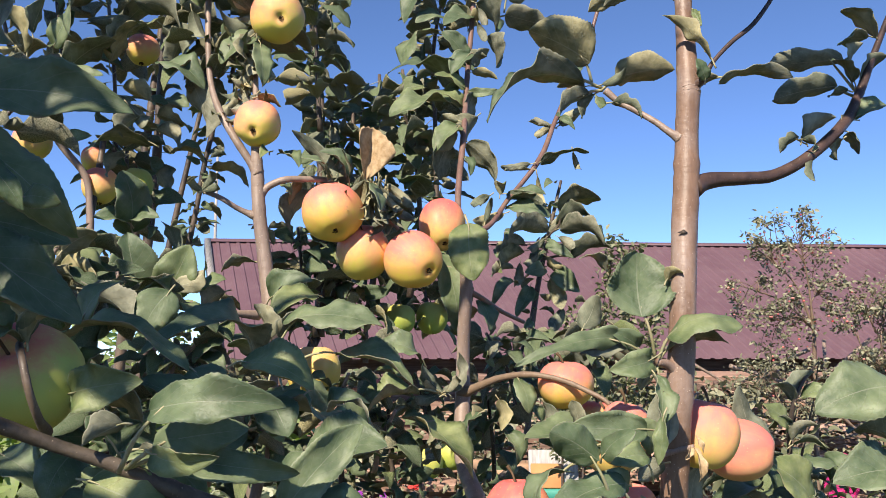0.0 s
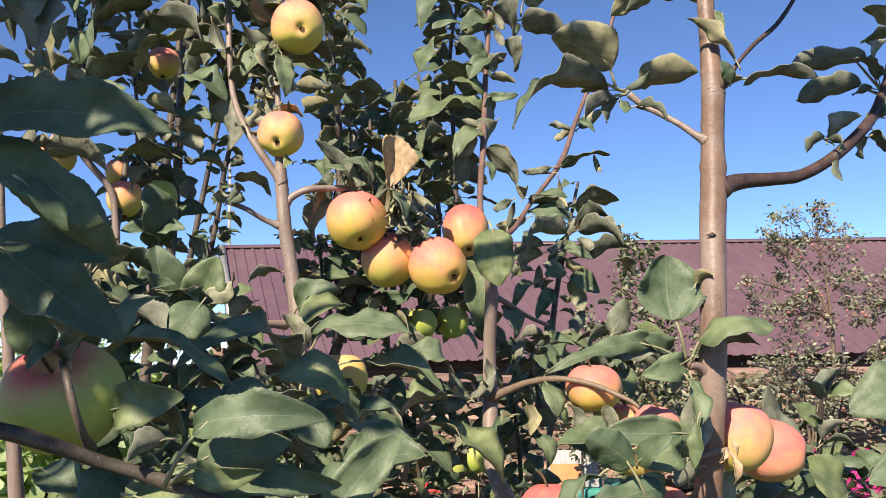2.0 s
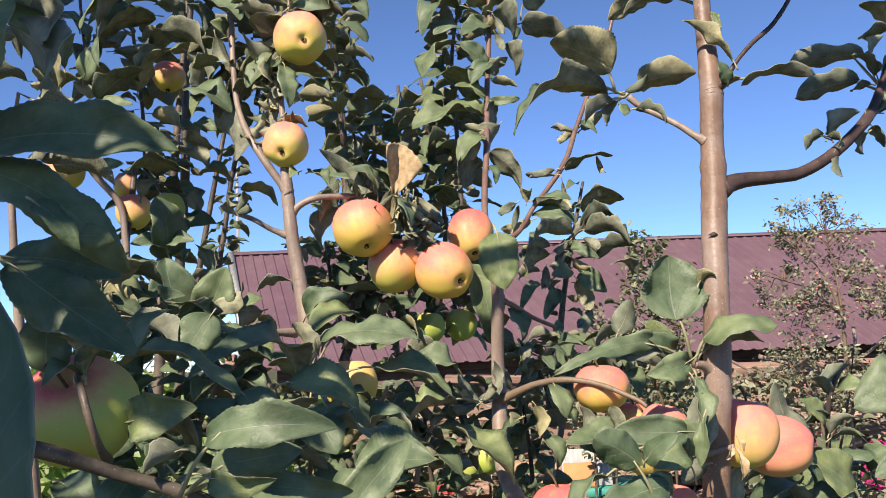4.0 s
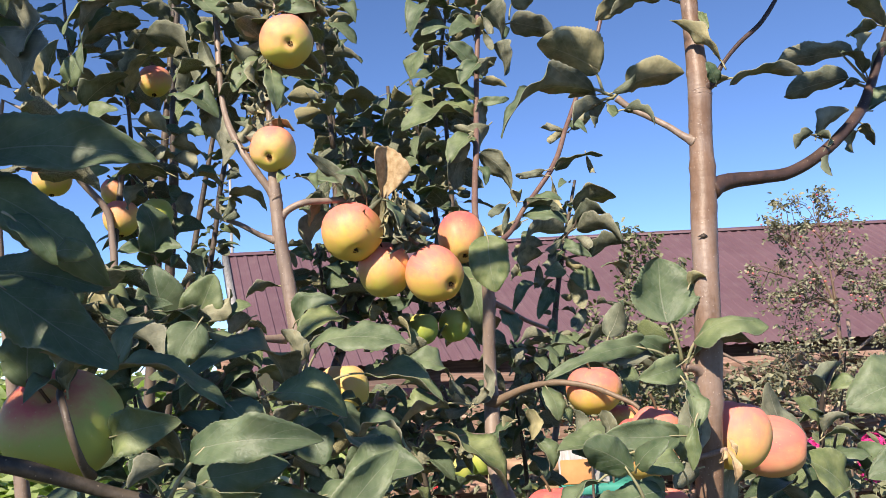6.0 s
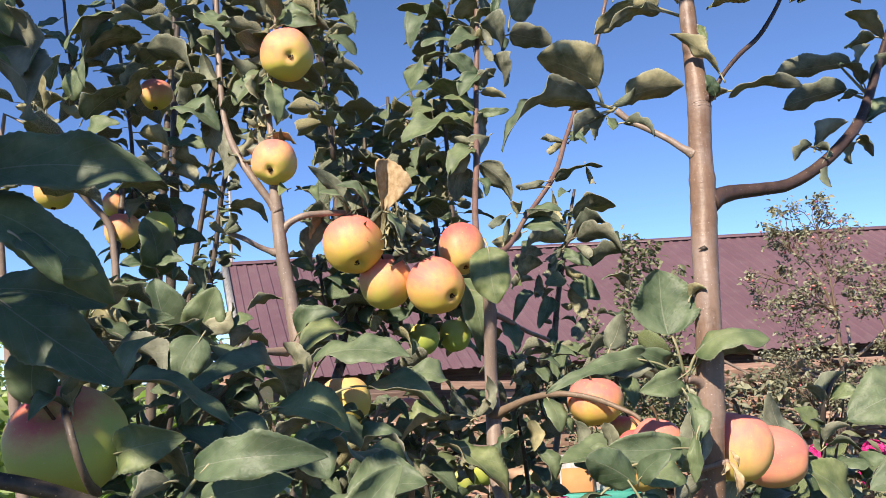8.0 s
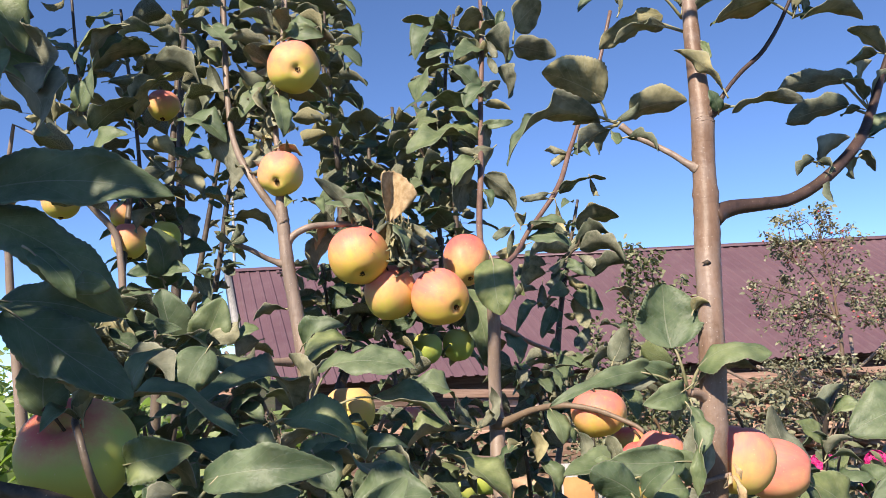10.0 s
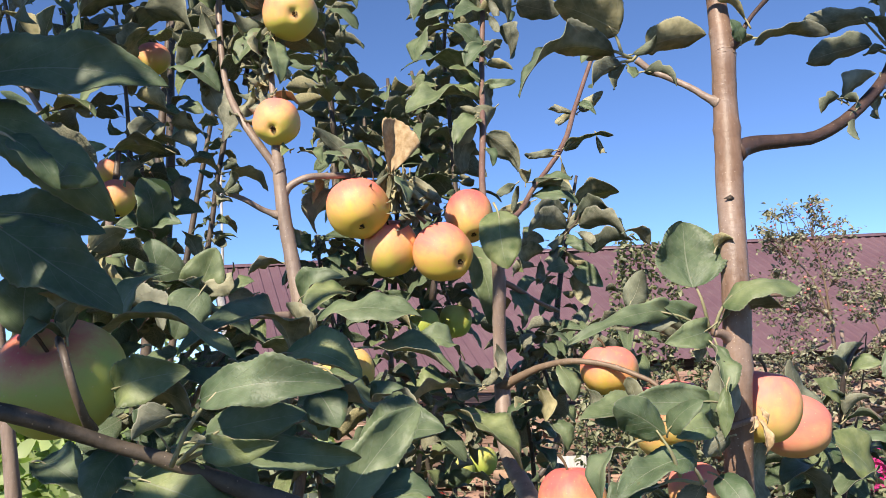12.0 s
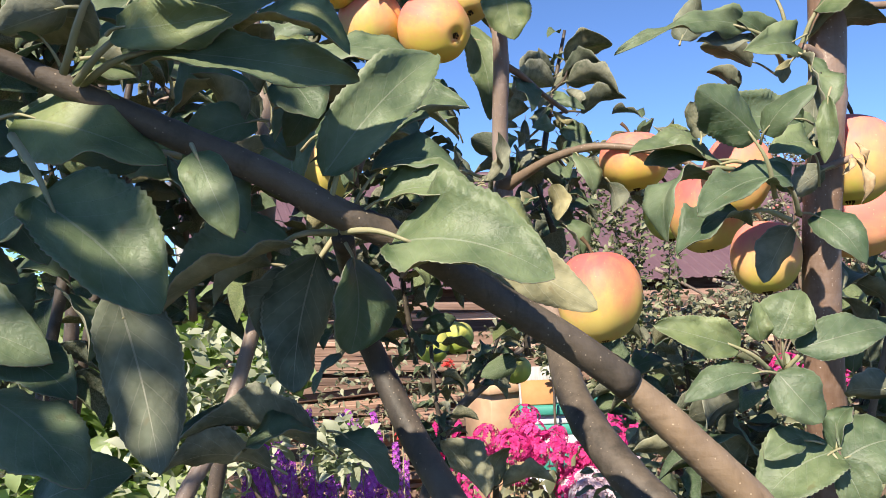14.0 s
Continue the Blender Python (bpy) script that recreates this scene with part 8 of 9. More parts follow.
sprig(tree_e, 20, .066, 139, (-0.5004, 1.2, 1.694, 0.0033), (-0.5075, 1.2, 1.759, 0.0029), (-0.4907, 1.2, 1.8152, 0.0025), start=.0, droop=.2)
sprig(tree_e, 6, .07, 140, (-0.5164, 0.95, 1.904, 0.0027), (-0.4905, 0.95, 1.9297, 0.0023), (-0.4448, 0.95, 1.9411, 0.002), start=.0, droop=.2)

# more leaves on the forked tree
sprig(tree_c, 22, .058, 151, (-0.2287, 1.06, 2.0593, 0.0022), (-0.2216, 1.06, 2.1297, 0.0022), (-0.2172, 1.07, 2.2061, 0.0019), start=.0, droop=.15)
sprig(tree_c, 26, .065, 152, (-0.2933, 1.12, 1.4734, 0.0035), (-0.2943, 1.1, 1.5561, 0.0031), (-0.299, 1.08, 1.6303, 0.0023), start=.0, droop=.2)
sprig(tree_c, 22, .06, 153, (-0.1901, 1.05, 1.4716, 0.0033), (-0.1948, 1.02, 1.5308, 0.0029), (-0.2044, 1, 1.5739, 0.0021), start=.0, droop=.2)
sprig(tree_c, 6, .06, 154, (-0.2496, 1.06, 1.6067, 0.003), (-0.2743, 1.05, 1.6653, 0.0026), (-0.3041, 1.03, 1.7093, 0.0022), start=.0, droop=.2)
sprig(tree_c, 6, .06, 155, (-0.3536, 1, 1.6302, 0.0028), (-0.3191, 1, 1.6685, 0.0025), (-0.271, 1, 1.6927, 0.0021), start=.0, droop=.2)

# leafy shoots in the undergrowth
sprig(tree_k, 24, .065, 161, (-0.1282, 1.35, 1.4225, 0.0042), (-0.1327, 1.32, 1.5401, 0.0036), (-0.1384, 1.3, 1.6201, 0.0027), start=.0, droop=.2)
sprig(tree_k, 22, .06, 162, (-0.043, 1.36, 1.4149, 0.0042), (-0.0543, 1.35, 1.5055, 0.0037), (-0.0571, 1.35, 1.5682, 0.0028), start=.0, droop=.2)
sprig(tree_k, 24, .06, 164, (0.1185, 1.38, 1.4003, 0.0038), (0.1116, 1.36, 1.5115, 0.0033), (0.0993, 1.34, 1.5949, 0.0023), start=.0, droop=.2)
sprig(tree_k, 20, .06, 165, (0.1458, 1.3, 1.5673, 0.0036), (0.1207, 1.28, 1.6306, 0.0031), (0.0894, 1.25, 1.6755, 0.0022), start=.0, droop=.2)
sprig(tree_k, 16, .055, 166, (0.2073, 1.45, 1.5934, 0.0035), (0.2081, 1.43, 1.6521, 0.003), (0.181, 1.4, 1.6871, 0.0024), start=.0, droop=.2)
sprig(tree_k, 14, .055, 167, (0.2572, 1.3, 1.613, 0.0031), (0.2657, 1.28, 1.6655, 0.0027), (0.2776, 1.26, 1.708, 0.0022), start=.0, droop=.2)
sprig(tree_k, 22, .07, 168, (-0.3802, 0.98, 1.5035, 0.0031), (-0.3793, 0.96, 1.5762, 0.0027), (-0.3834, 0.95, 1.6344, 0.002), start=.0, droop=.2)
sprig(tree_k, 18, .07, 169, (-0.4425, 0.92, 1.6767, 0.0026), (-0.3922, 0.9, 1.7167, 0.0022), (-0.35, 0.9, 1.6957, 0.0019), start=.0, droop=.2)
sprig(tree_k, 18, .06, 171, (0.0131, 1.3, 1.5066, 0.0036), (-0.0012, 1.3, 1.5593, 0.0031), (-0.0156, 1.3, 1.6124, 0.0027), start=.0, droop=.2)
sprig(tree_k, 24, .06, 173, (0.0296, 1.7, 1.2195, 0.0045), (0.0145, 1.7, 1.3187, 0.004), (0.0112, 1.7, 1.4576, 0.003), start=.0, droop=.2)
sprig(tree_k, 14, .055, 174, (0.0856, 1.7, 1.3343, 0.004), (0.1129, 1.7, 1.3725, 0.0035), (0.1358, 1.7, 1.4213, 0.003), start=.0, droop=.2)
sprig(tree_k, 20, .07, 175, (-0.467, 1.1, 1.3954, 0.0027), (-0.4552, 1.1, 1.4403, 0.0024), (-0.4487, 1.1, 1.4975, 0.0018), start=.0, droop=.2)


# more leaves on the low sapling
sprig(tree_r, 26, .075, 191, (0.3037, 1.25, 1.2036, 0.0035), (0.2911, 1.22, 1.3079, 0.0031), (0.2755, 1.2, 1.4074, 0.0024), start=.0, droop=.2)
sprig(tree_r, 26, .075, 192, (0.3106, 1.12, 1.2324, 0.0031), (0.2929, 1.1, 1.2995, 0.0027), (0.2849, 1.1, 1.3681, 0.0021), start=.0, droop=.2)
sprig(tree_r, 22, .075, 193, (0.5015, 1.2, 1.2972, 0.0034), (0.5011, 1.2, 1.3811, 0.003), (0.5007, 1.2, 1.4659, 0.0024), start=.0, droop=.2)
sprig(tree_r, 20, .07, 194, (0.5015, 1.2, 1.405, 0.0033), (0.5153, 1.2, 1.4522, 0.0029), (0.5696, 1.2, 1.4809, 0.0025), start=.0, droop=.2)
sprig(tree_r, 18, .07, 195, (0.2702, 1.35, 1.2914, 0.0035), (0.2675, 1.33, 1.3555, 0.003), (0.2689, 1.3, 1.4181, 0.0022), start=.0, droop=.2)

# more leaves on the tree with grey-brown stems
leaf(tree_b, (-0.2171, 0.57, 1.5475), (-0.2712, 0.56, 1.5654), 0.0381, (0.29, -0.88, 0.38), 0.06, 0.12, (-0.2026, 0.58, 1.5519))
leaf(tree_b, (-0.247, 0.53, 1.5919), (-0.257, 0.52, 1.6055), 0.0165, (0.72, -0.69, 0.02), 0.10, 0.20, (-0.24, 0.54, 1.577))
leaf(tree_b, (-0.2769, 0.55, 1.6189), (-0.2285, 0.53, 1.6278), 0.0323, (-0.38, -0.92, 0), 0.10, 0.15)
leaf(tree_b, (-0.1752, 0.66, 1.5849), (-0.2175, 0.65, 1.5676), 0.0285, (0.08, -0.93, 0.35), 0.10, 0.15)
leaf(tree_b, (-0.2234, 0.68, 1.596), (-0.1759, 0.67, 1.607), 0.0309, (-0.3, -0.69, 0.66), 0.15, 0.20)
leaf(tree_b, (-0.3087, 0.62, 1.5426), (-0.2691, 0.6, 1.5089), 0.0391, (0.29, -0.63, 0.72), 0.08, 0.12)
leaf(tree_b, (-0.2888, 0.6, 1.5761), (-0.3031, 0.58, 1.544), 0.0375, (0.07, -0.86, 0.5), 0.08, 0.12)
leaf(tree_b, (-0.2231, 0.72, 1.4963), (-0.2482, 0.7, 1.4683), 0.0313, (-0.37, -0.57, 0.74), 0.10, 0.20)
leaf(tree_b, (-0.1315, 0.7, 1.6124), (-0.1614, 0.69, 1.5774), 0.0292, (-0.12, -0.92, 0.37), 0.10, 0.20)
leaf(tree_b, (-0.0793, 0.72, 1.5795), (-0.1174, 0.7, 1.589), 0.0273, (0.47, -0.58, 0.66), 0.10, 0.20)
leaf(tree_b, (-0.1021, 0.75, 1.5977), (-0.0711, 0.73, 1.5769), 0.0329, (0.68, 0.43, 0.59), 0.10, 0.20)
leaf(tree_b, (-0.2133, 0.62, 1.6342), (-0.1776, 0.6, 1.607), 0.0323, (-0.06, -0.84, 0.54), 0.08, 0.12)
leaf(tree_b, (-0.1843, 0.66, 1.6349), (-0.1219, 0.64, 1.6181), 0.0419, (0.03, -0.58, 0.81), 0.15, 0.20)
leaf(tree_b, (-0.1556, 0.68, 1.5971), (-0.0854, 0.66, 1.5711), 0.0480, (0.34, -0.04, 0.94), 0.12, 0.20)
leaf(tree_b, (-0.2428, 0.62, 1.5678), (-0.1959, 0.6, 1.5405), 0.0358, (0.01, -0.8, 0.6), 0.08, 0.12)

# more leaves on the tree with grey-brown stems
limb(tree_b, "twig", (-0.3532, 0.47, 1.699, 0.0037), (-0.3448, 0.47, 1.6599, 0.0041), (-0.3387, 0.47, 1.6251, 0.0041), (-0.3392, 0.48, 1.5961, 0.0038))
leaf(tree_b, (-0.3783, 0.5, 1.9666), (-0.3239, 0.49, 1.8998), 0.0418, (0.39, -0.81, 0.44), 0.10, 0.30)
leaf(tree_b, (-0.3573, 0.47, 1.8049), (-0.3244, 0.46, 1.892), 0.0475, (-0.16, -0.99, -0.05), 0.10, 0.30)
leaf(tree_b, (-0.3789, 0.52, 1.9191), (-0.3098, 0.5, 1.8754), 0.0322, (0.2, -0.73, 0.65), 0.10, 0.20)
leaf(tree_b, (-0.3445, 0.43, 1.7697), (-0.3092, 0.42, 1.7399), 0.0229, (-0.21, 0.82, -0.53), 0.10, 0.20)
leaf(tree_b, (-0.4082, 0.6, 2.0019), (-0.3848, 0.59, 1.9484), 0.0319, (0.6, -0.69, 0.39), 0.10, 0.20)
leaf(tree_b, (-0.39, 0.6, 2.021), (-0.4216, 0.59, 1.9885), 0.0288, (0.07, -0.97, 0.23), 0.10, 0.20)

# more leaves on the forked tree
leaf(tree_c, (-0.0789, 1.035, 1.8653), (-0.091, 1.033, 1.8427), 0.0137, (0.26, 0.94, -0.22), 0.45, 0.55)
leaf(tree_c, (-0.0622, 1.045, 1.8529), (-0.0419, 1.04, 1.8243), 0.0102, (-0.18, 0.94, -0.29), 0.25, 0.55)
leaf(tree_c, (-0.0905, 1.03, 1.8642), (-0.0637, 1.024, 1.8122), 0.0122, (-0.27, 0.93, -0.25), 0.39, 0.55)
leaf(tree_c, (-0.0731, 1.035, 1.865), (-0.0612, 1.017, 1.8053), 0.0132, (-0.25, 0.91, -0.32), 0.23, 0.55)
leaf(tree_c, (-0.0581, 1.045, 1.8474), (-0.0606, 1.029, 1.8295), 0.0116, (0.17, 0.72, -0.67), 0.49, 0.55)
leaf(tree_c, (-0.0897, 1.03, 1.8664), (-0.0866, 1.018, 1.8104), 0.0113, (-0.2, 0.96, -0.22), 0.33, 0.55)
leaf(tree_c, (-0.0746, 1.035, 1.8658), (-0.0919, 1.021, 1.8336), 0.0113, (-0.07, 0.93, -0.36), 0.42, 0.55)
leaf(tree_c, (-0.0676, 1.045, 1.8479), (-0.0828, 1.026, 1.8041), 0.0145, (0.23, 0.86, -0.45), 0.23, 0.55)
leaf(tree_c, (-0.0917, 1.03, 1.8695), (-0.0945, 1.02, 1.8241), 0.0090, (0.3, 0.93, -0.22), 0.27, 0.55)
leaf(tree_c, (-0.083, 1.035, 1.8581), (-0.0705, 1.026, 1.8063), 0.0088, (-0.2, 0.96, -0.21), 0.29, 0.55)
leaf(tree_c, (-0.0653, 1.045, 1.8493), (-0.0879, 1.035, 1.7924), 0.0131, (0.29, 0.92, -0.28), 0.28, 0.55)
leaf(tree_c, (-0.0898, 1.03, 1.8635), (-0.1127, 1.01, 1.8208), 0.0100, (0.11, 0.88, -0.47), 0.39, 0.55)
leaf(tree_c, (-0.0806, 1.035, 1.861), (-0.0489, 1.03, 1.8312), 0.0094, (-0.13, 0.95, -0.3), 0.19, 0.55)
leaf(tree_c, (-0.0644, 1.045, 1.853), (-0.0818, 1.042, 1.801), 0.0108, (0.13, 0.99, -0.1), 0.49, 0.55)
leaf(tree_c, (-0.0911, 1.03, 1.8658), (-0.1132, 1.001, 1.8458), 0.0086, (-0.53, 0.72, -0.45), 0.37, 0.55)
leaf(tree_c, (-0.0739, 1.035, 1.8636), (-0.0854, 1.005, 1.8407), 0.0107, (-0.3, 0.65, -0.7), 0.24, 0.55)
leaf(tree_c, (-0.0659, 1.045, 1.8516), (-0.0637, 1.026, 1.811), 0.0133, (-0.3, 0.86, -0.42), 0.34, 0.55)
leaf(tree_c, (-0.0967, 1.03, 1.8697), (-0.1201, 1.023, 1.8412), 0.0117, (0.04, 0.96, -0.27), 0.28, 0.55)
leaf(tree_c, (-0.0828, 1.035, 1.8618), (-0.0494, 1.006, 1.8268), 0.0087, (0.31, 0.86, -0.41), 0.31, 0.55)
leaf(tree_c, (-0.0618, 1.045, 1.8469), (-0.0655, 1.04, 1.7932), 0.0114, (0.2, 0.97, -0.1), 0.45, 0.55)
leaf(tree_c, (-0.0933, 1.03, 1.8659), (-0.0821, 1.009, 1.8118), 0.0122, (-0.33, 0.86, -0.4), 0.49, 0.55)
leaf(tree_c, (-0.0728, 1.035, 1.8576), (-0.0444, 1.015, 1.8388), 0.0087, (0.41, 0.86, -0.3), 0.48, 0.55)
leaf(tree_c, (-0.2308, 1.035, 2.0982), (-0.2072, 1.025, 2.0841), 0.0170, (0.08, 0.87, -0.49), 0.31, 0.55)
leaf(tree_c, (-0.2325, 1.035, 2.0523), (-0.2683, 1.025, 2.0361), 0.0118, (-0.24, 0.97, -0.07), 0.29, 0.55)
leaf(tree_c, (-0.2376, 1.035, 1.9911), (-0.251, 1.001, 1.9731), 0.0128, (-0.43, 0.55, -0.72), 0.35, 0.55)
leaf(tree_c, (-0.2379, 1.035, 1.9829), (-0.2725, 1.017, 1.9455), 0.0097, (-0.21, 0.94, -0.26), 0.38, 0.55)
leaf(tree_c, (-0.2307, 1.035, 2.1013), (-0.2506, 1.029, 2.0685), 0.0119, (0.23, 0.92, -0.31), 0.44, 0.55)
leaf(tree_c, (-0.2319, 1.035, 2.0698), (-0.244, 1.016, 2.0275), 0.0120, (0.11, 0.89, -0.43), 0.29, 0.55)
leaf(tree_c, (-0.2375, 1.035, 1.9934), (-0.2155, 1.003, 1.9727), 0.0153, (0.18, 0.62, -0.76), 0.47, 0.55)
leaf(tree_c, (-0.2326, 1.035, 2.05), (-0.2533, 1.002, 2.0137), 0.0128, (-0.24, 0.78, -0.58), 0.30, 0.55)
leaf(tree_c, (-0.2377, 1.035, 1.9866), (-0.2762, 1.026, 1.9732), 0.0151, (-0.13, 0.96, -0.26), 0.25, 0.55)
leaf(tree_c, (-0.2388, 1.035, 1.9574), (-0.2548, 1.026, 1.9292), 0.0105, (0.08, 0.94, -0.34), 0.41, 0.55)
leaf(tree_c, (-0.2366, 1.035, 2.019), (-0.2631, 1.021, 1.9964), 0.0111, (-0.3, 0.93, -0.23), 0.47, 0.55)
leaf(tree_c, (-0.2367, 1.035, 2.0152), (-0.2628, 1.003, 1.9895), 0.0170, (-0.29, 0.73, -0.62), 0.26, 0.55)
leaf(tree_c, (-0.2381, 1.035, 1.9754), (-0.216, 1.026, 1.951), 0.0153, (-0.28, 0.79, -0.54), 0.27, 0.55)
leaf(tree_c, (-0.2327, 1.035, 2.047), (-0.2645, 1.021, 2.0173), 0.0125, (-0.24, 0.95, -0.19), 0.34, 0.55)
leaf(tree_c, (-0.2322, 1.035, 2.0607), (-0.2422, 1.002, 2.0301), 0.0113, (-0.18, 0.7, -0.69), 0.37, 0.55)
leaf(tree_c, (-0.232, 1.035, 2.0653), (-0.2395, 1.002, 2.0455), 0.0105, (-0.49, 0.53, -0.69), 0.41, 0.55)
leaf(tree_c, (-0.2386, 1.035, 1.9611), (-0.2657, 1.013, 1.9347), 0.0097, (-0.36, 0.86, -0.35), 0.22, 0.55)
leaf(tree_c, (-0.2359, 1.035, 2.0395), (-0.219, 1.01, 1.9999), 0.0162, (-0.44, 0.66, -0.61), 0.24, 0.55)
leaf(tree_c, (-0.2359, 1.035, 2.038), (-0.2566, 1.014, 2.0021), 0.0151, (-0.08, 0.88, -0.47), 0.32, 0.55)
leaf(tree_c, (-0.2388, 1.035, 1.9582), (-0.2625, 1.022, 1.9316), 0.0170, (0.07, 0.87, -0.49), 0.34, 0.55)

# more leaves on the brown-barked tree
leaf(tree_a, (0.1580, 0.68, 1.5810), (0.0900, 0.67, 1.5850), 0.0296, (0.15, -0.97, 0.19), 0.00, 0.10)
leaf(tree_a, (0.1357, 0.66, 1.5377), (0.1069, 0.65, 1.5472), 0.0198, (0.35, -0.93, 0.07), 0.10, 0.20)

# more leaves on the tree with grey-brown stems
leaf(tree_b, (-0.2724, 0.6, 1.6479), (-0.2861, 0.59, 1.6287), 0.0192, (-0.31, -0.74, 0.6), 0.20, 0.30)
leaf(tree_b, (-0.2155, 0.62, 1.5964), (-0.248, 0.6, 1.6255), 0.0298, (0.73, -0.49, 0.48), 0.18, 0.30)
leaf(tree_b, (-0.1881, 0.66, 1.5767), (-0.2078, 0.65, 1.6104), 0.0250, (0.58, 0.62, 0.53), 0.15, 0.30)
leaf(tree_b, (-0.1178, 0.82, 1.5791), (-0.0826, 0.8, 1.6005), 0.0284, (-0.63, -0.4, 0.66), 0.20, 0.30)
leaf(tree_b, (-0.137, 0.72, 1.5999), (-0.17, 0.7, 1.5846), 0.0257, (-0.12, -0.47, 0.87), 0.20, 0.30)

# more leaves on the forked tree
sprig(tree_c, 16, .05, 201, (-0.3296, 0.98, 1.5903, 0.0028), (-0.3044, 0.96, 1.629, 0.0024), (-0.2736, 0.94, 1.6598, 0.002), start=.0, droop=.2)
sprig(tree_c, 16, .05, 202, (-0.2149, 0.95, 1.5601, 0.0027), (-0.2232, 0.93, 1.6002, 0.0023), (-0.2392, 0.92, 1.633, 0.0019), start=.0, droop=.2)
sprig(tree_c, 14, .045, 203, (-0.1135, 0.98, 1.5501, 0.0028), (-0.1177, 0.97, 1.5905, 0.0024), (-0.1058, 0.96, 1.623, 0.002), start=.0, droop=.2)
sprig(tree_c, 14, .05, 204, (-0.3686, 0.9, 1.6723, 0.0025), (-0.3441, 0.88, 1.701, 0.0022), (-0.3465, 0.87, 1.7309, 0.0018), start=.0, droop=.2)
sprig(tree_c, 12, .045, 205, (-0.0759, 1, 1.5055, 0.0028), (-0.067, 0.98, 1.547, 0.0024), (-0.0519, 0.97, 1.5798, 0.002), start=.0, droop=.2)
sprig(tree_c, 14, .05, 206, (-0.4095, 0.88, 1.6989, 0.0025), (-0.4172, 0.87, 1.735, 0.0022), (-0.3956, 0.86, 1.769, 0.0018), start=.0, droop=.2)

# more leaves on the tree with grey-brown stems
leaf(tree_b, (-0.3503, 0.62, 1.5318), (-0.2827, 0.6, 1.4981), 0.0410, (0.12, -0.73, 0.68), 0.12, 0.25)
leaf(tree_b, (-0.3444, 0.6, 1.4748), (-0.2606, 0.58, 1.4607), 0.0470, (-0.03, -0.65, 0.76), 0.14, 0.25)
leaf(tree_b, (-0.3313, 0.66, 1.516), (-0.3028, 0.64, 1.4576), 0.0384, (0.61, -0.61, 0.51), 0.10, 0.25)
leaf(tree_b, (-0.3593, 0.64, 1.5687), (-0.3164, 0.62, 1.5443), 0.0330, (0.11, -0.66, 0.74), 0.12, 0.25)

# leaves round the bough
leaf(tree_b, (-0.2130, 0.52, 1.5830), (-0.1210, 0.51, 1.5700), 0.0237, (-0.06, -0.96, 0.28), 0.06, 0.12, (-0.2320, 0.53, 1.5720))
leaf(tree_b, (-0.2100, 0.5, 1.5850), (-0.1660, 0.48, 1.5840), 0.0182, (-0.41, -0.90, -0.11), 0.10, 0.20)
leaf(tree_b, (-0.2260, 0.53, 1.5840), (-0.2060, 0.52, 1.5730), 0.0145, (0.60, 0.53, 0.60), 0.10, 0.20)
leaf(tree_b, (-0.1810, 0.49, 1.5370), (-0.1670, 0.48, 1.5050), 0.0175, (-0.03, -0.96, 0.29), 0.10, 0.15)

# ---- unseen boughs added to the side to cast shade ----

for s in range(8):
    z = 1.68 + 0.115 * s
    sprig(shade_tree, 22 if s == 0 else 9 if s < 6 else 4, 0.105, 80 + s, (-1.15, -0.25, z - 0.05, 0.010), (-0.9, -0.18, z + 0.03, 0.007), (-0.54 - 0.02 * (s % 3), -0.12, z + 0.02, 0.004), start=0.3, name="branch")

for s in range(4):
    z = 2.16 + 0.03 * s
    sprig(shade_tree, 10, 0.08, 120 + s, (-1.13, -0.22, z - 0.12, 0.009), (-0.85, -0.1, z - 0.02, 0.006), (-0.44 - 0.03 * (s % 2), 0.09, z, 0.003), start=0.88, droop=0.0, name="branch")

for s in range(3):
    sprig(shade_tree, 9, 0.10, 140 + s, (-1.13, -0.24, 1.80 + 0.07 * s, 0.009), (-0.85, -0.18, 1.92 + 0.06 * s, 0.006), (-0.47, -0.10, 1.95 + 0.06 * s, 0.003), start=0.8, name="branch")

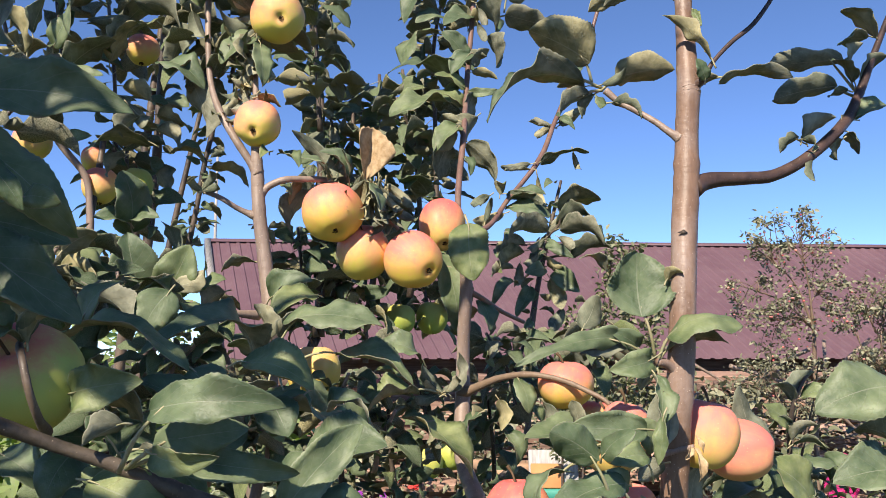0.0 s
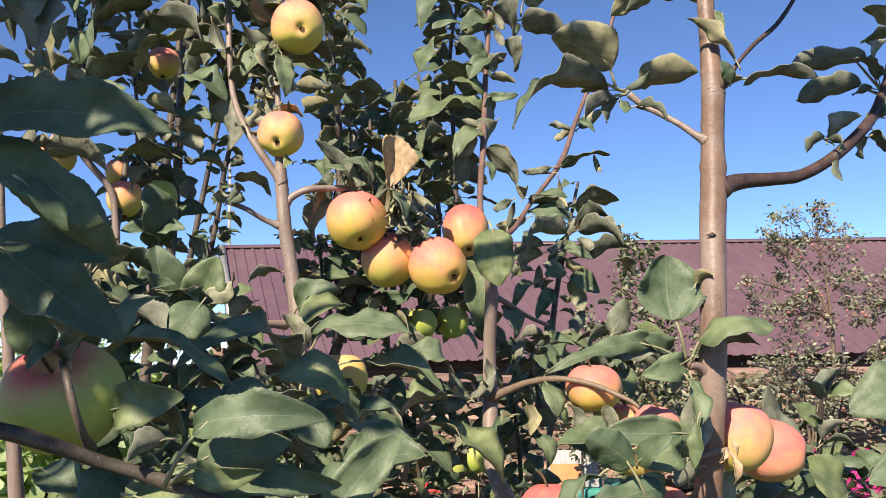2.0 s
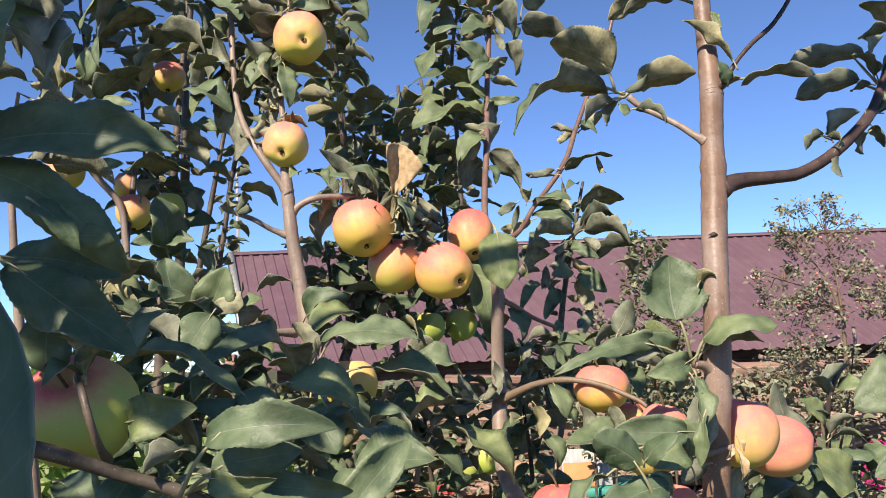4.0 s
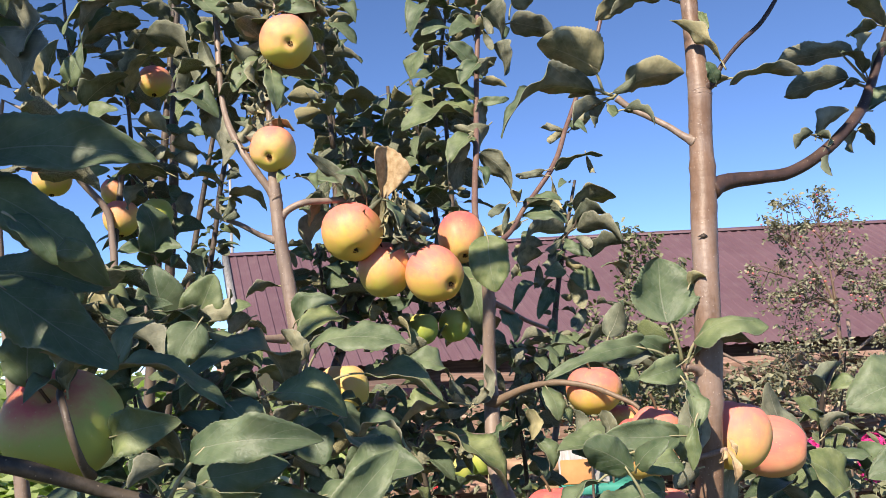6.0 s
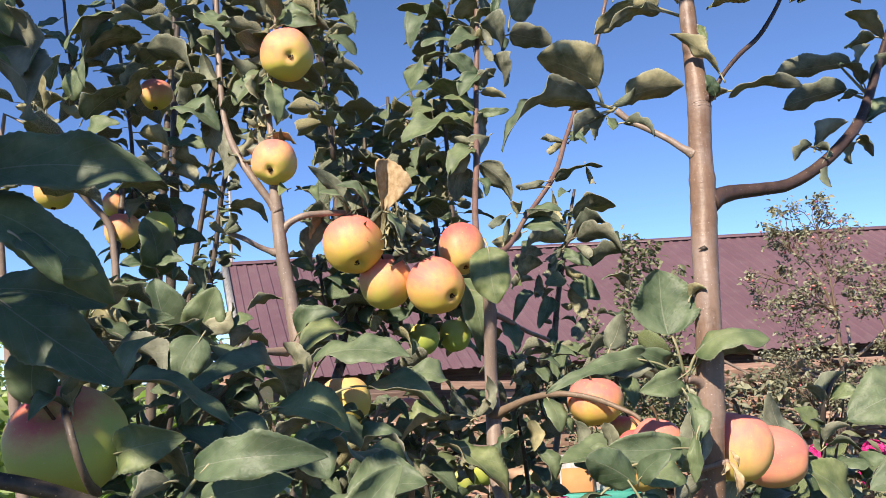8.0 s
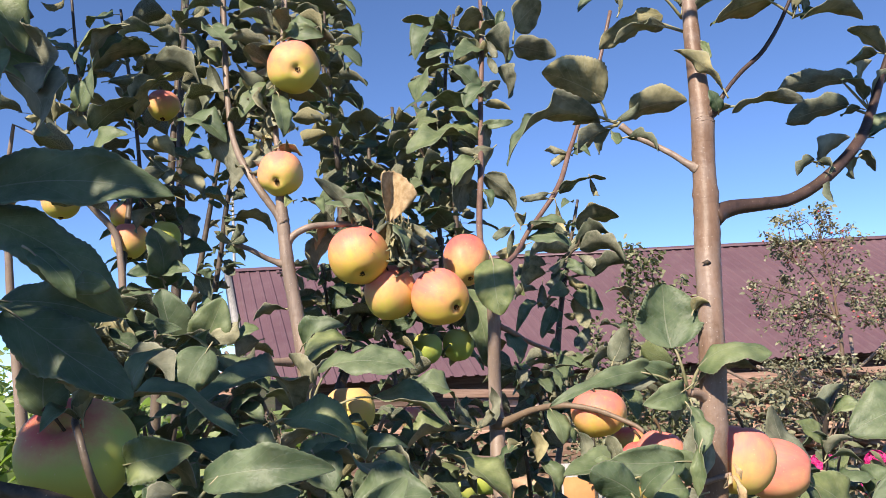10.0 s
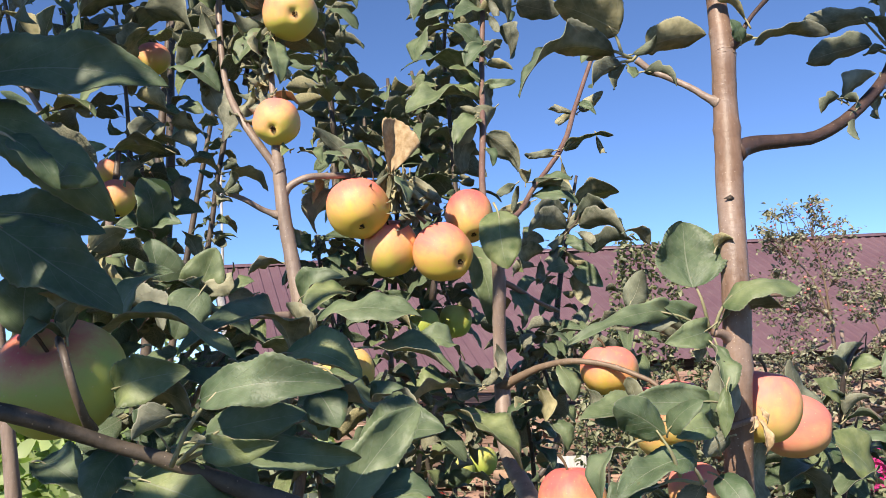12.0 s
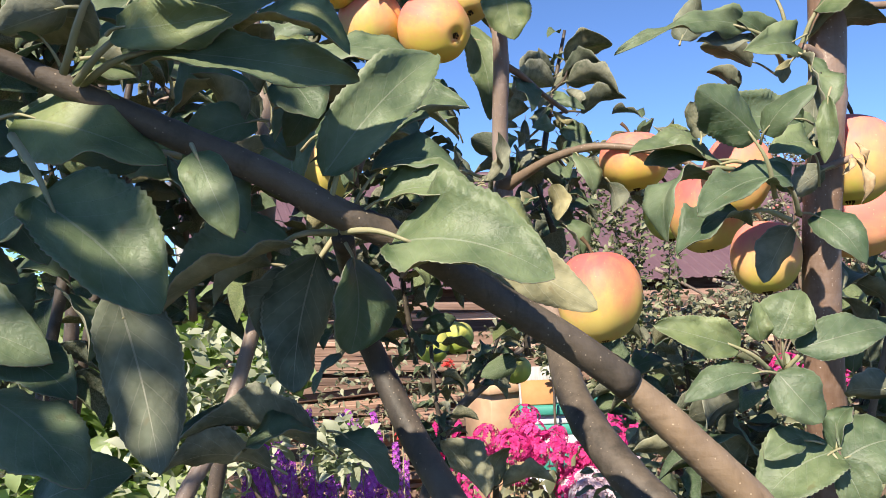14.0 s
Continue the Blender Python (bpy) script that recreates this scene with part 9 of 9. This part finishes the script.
# bough put here only to shade the single closest leaf
sprig(shade_tree, 16, 0.125, 96, (-1.15, -0.3, 1.86, 0.010), (-0.6, -0.27, 1.95, 0.007), (-0.17, -0.2, 1.92, 0.004), start=0.6, name="branch")

sprig(shade_tree, 10, 0.09, 160, (-1.14, -0.24, 2.12, 0.010), (-0.9, -0.2, 2.22, 0.007), (-0.64, -0.15, 2.22, 0.004), start=0.6, name="branch")
# unseen boughs added to shade the brown tree's upper leaves and branch
sprig(shade_tree, 12, 0.085, 151, (-1.12, -0.22, 2.36, 0.010), (-0.6, 0.18, 2.38, 0.007), (-0.24, 0.42, 2.33, 0.004), (-0.02, 0.47, 2.28, 0.003), start=0.72, name="branch")
sprig(shade_tree, 10, 0.08, 152, (-1.12, -0.22, 2.42, 0.010), (-0.5, 0.24, 2.44, 0.007), (0.08, 0.46, 2.32, 0.004), (0.30, 0.48, 2.22, 0.003), start=0.80, name="branch")

# ---- rings and a scar on the brown trunk ----
def bark_ring(tree, place, axis, r, seed):
    """A low wrinkle of bark round the trunk beside a branch."""
    a = Vector(axis).normalized()
    bm = bmesh.new()
    q = a.orthogonal().normalized()
    w = a.cross(q)
    pts = []
    rnd = random.Random(seed)
    for i in range(15):
        t = 2 * math.pi * i / 14
        pts.append((*(q * math.cos(t) * r + w * math.sin(t) * r + a * rnd.uniform(-0.0008, 0.0008)), r * rnd.uniform(0.02, 0.09)))
    tube(bm, pts, 7, 0.3, seed)
    part("bark_ring", bm, BARK_A, tree, place=place)


bark_ring(tree_a, (0.2343, 0.760, 1.9040), (0.05, 0, 1), 0.0116, 1)
bark_ring(tree_a, (0.2343, 0.760, 1.9075), (-0.1, 0.05, 1), 0.0114, 2)
bm = bmesh.new()
for x, z, d in ((-0.0058, 0.0002, 0.0012), (0.0005, 0.0034, 0.0), (0.0062, -0.0008, 0.0015), (0.0004, -0.0012, -0.0006)):
    bm.verts.new((x, d, z))
bm.verts.ensure_lookup_table()
v = bm.verts
for f in ((0, 3, 1), (1, 3, 2), (2, 3, 0), (0, 1, 2)):
    bm.faces.new([v[i] for i in f])
bmesh.ops.recalc_face_normals(bm, faces=bm.faces)
part("bark_scar", bm, BARK_DARK, tree_a, place=(0.2135, 0.7300, 1.758))
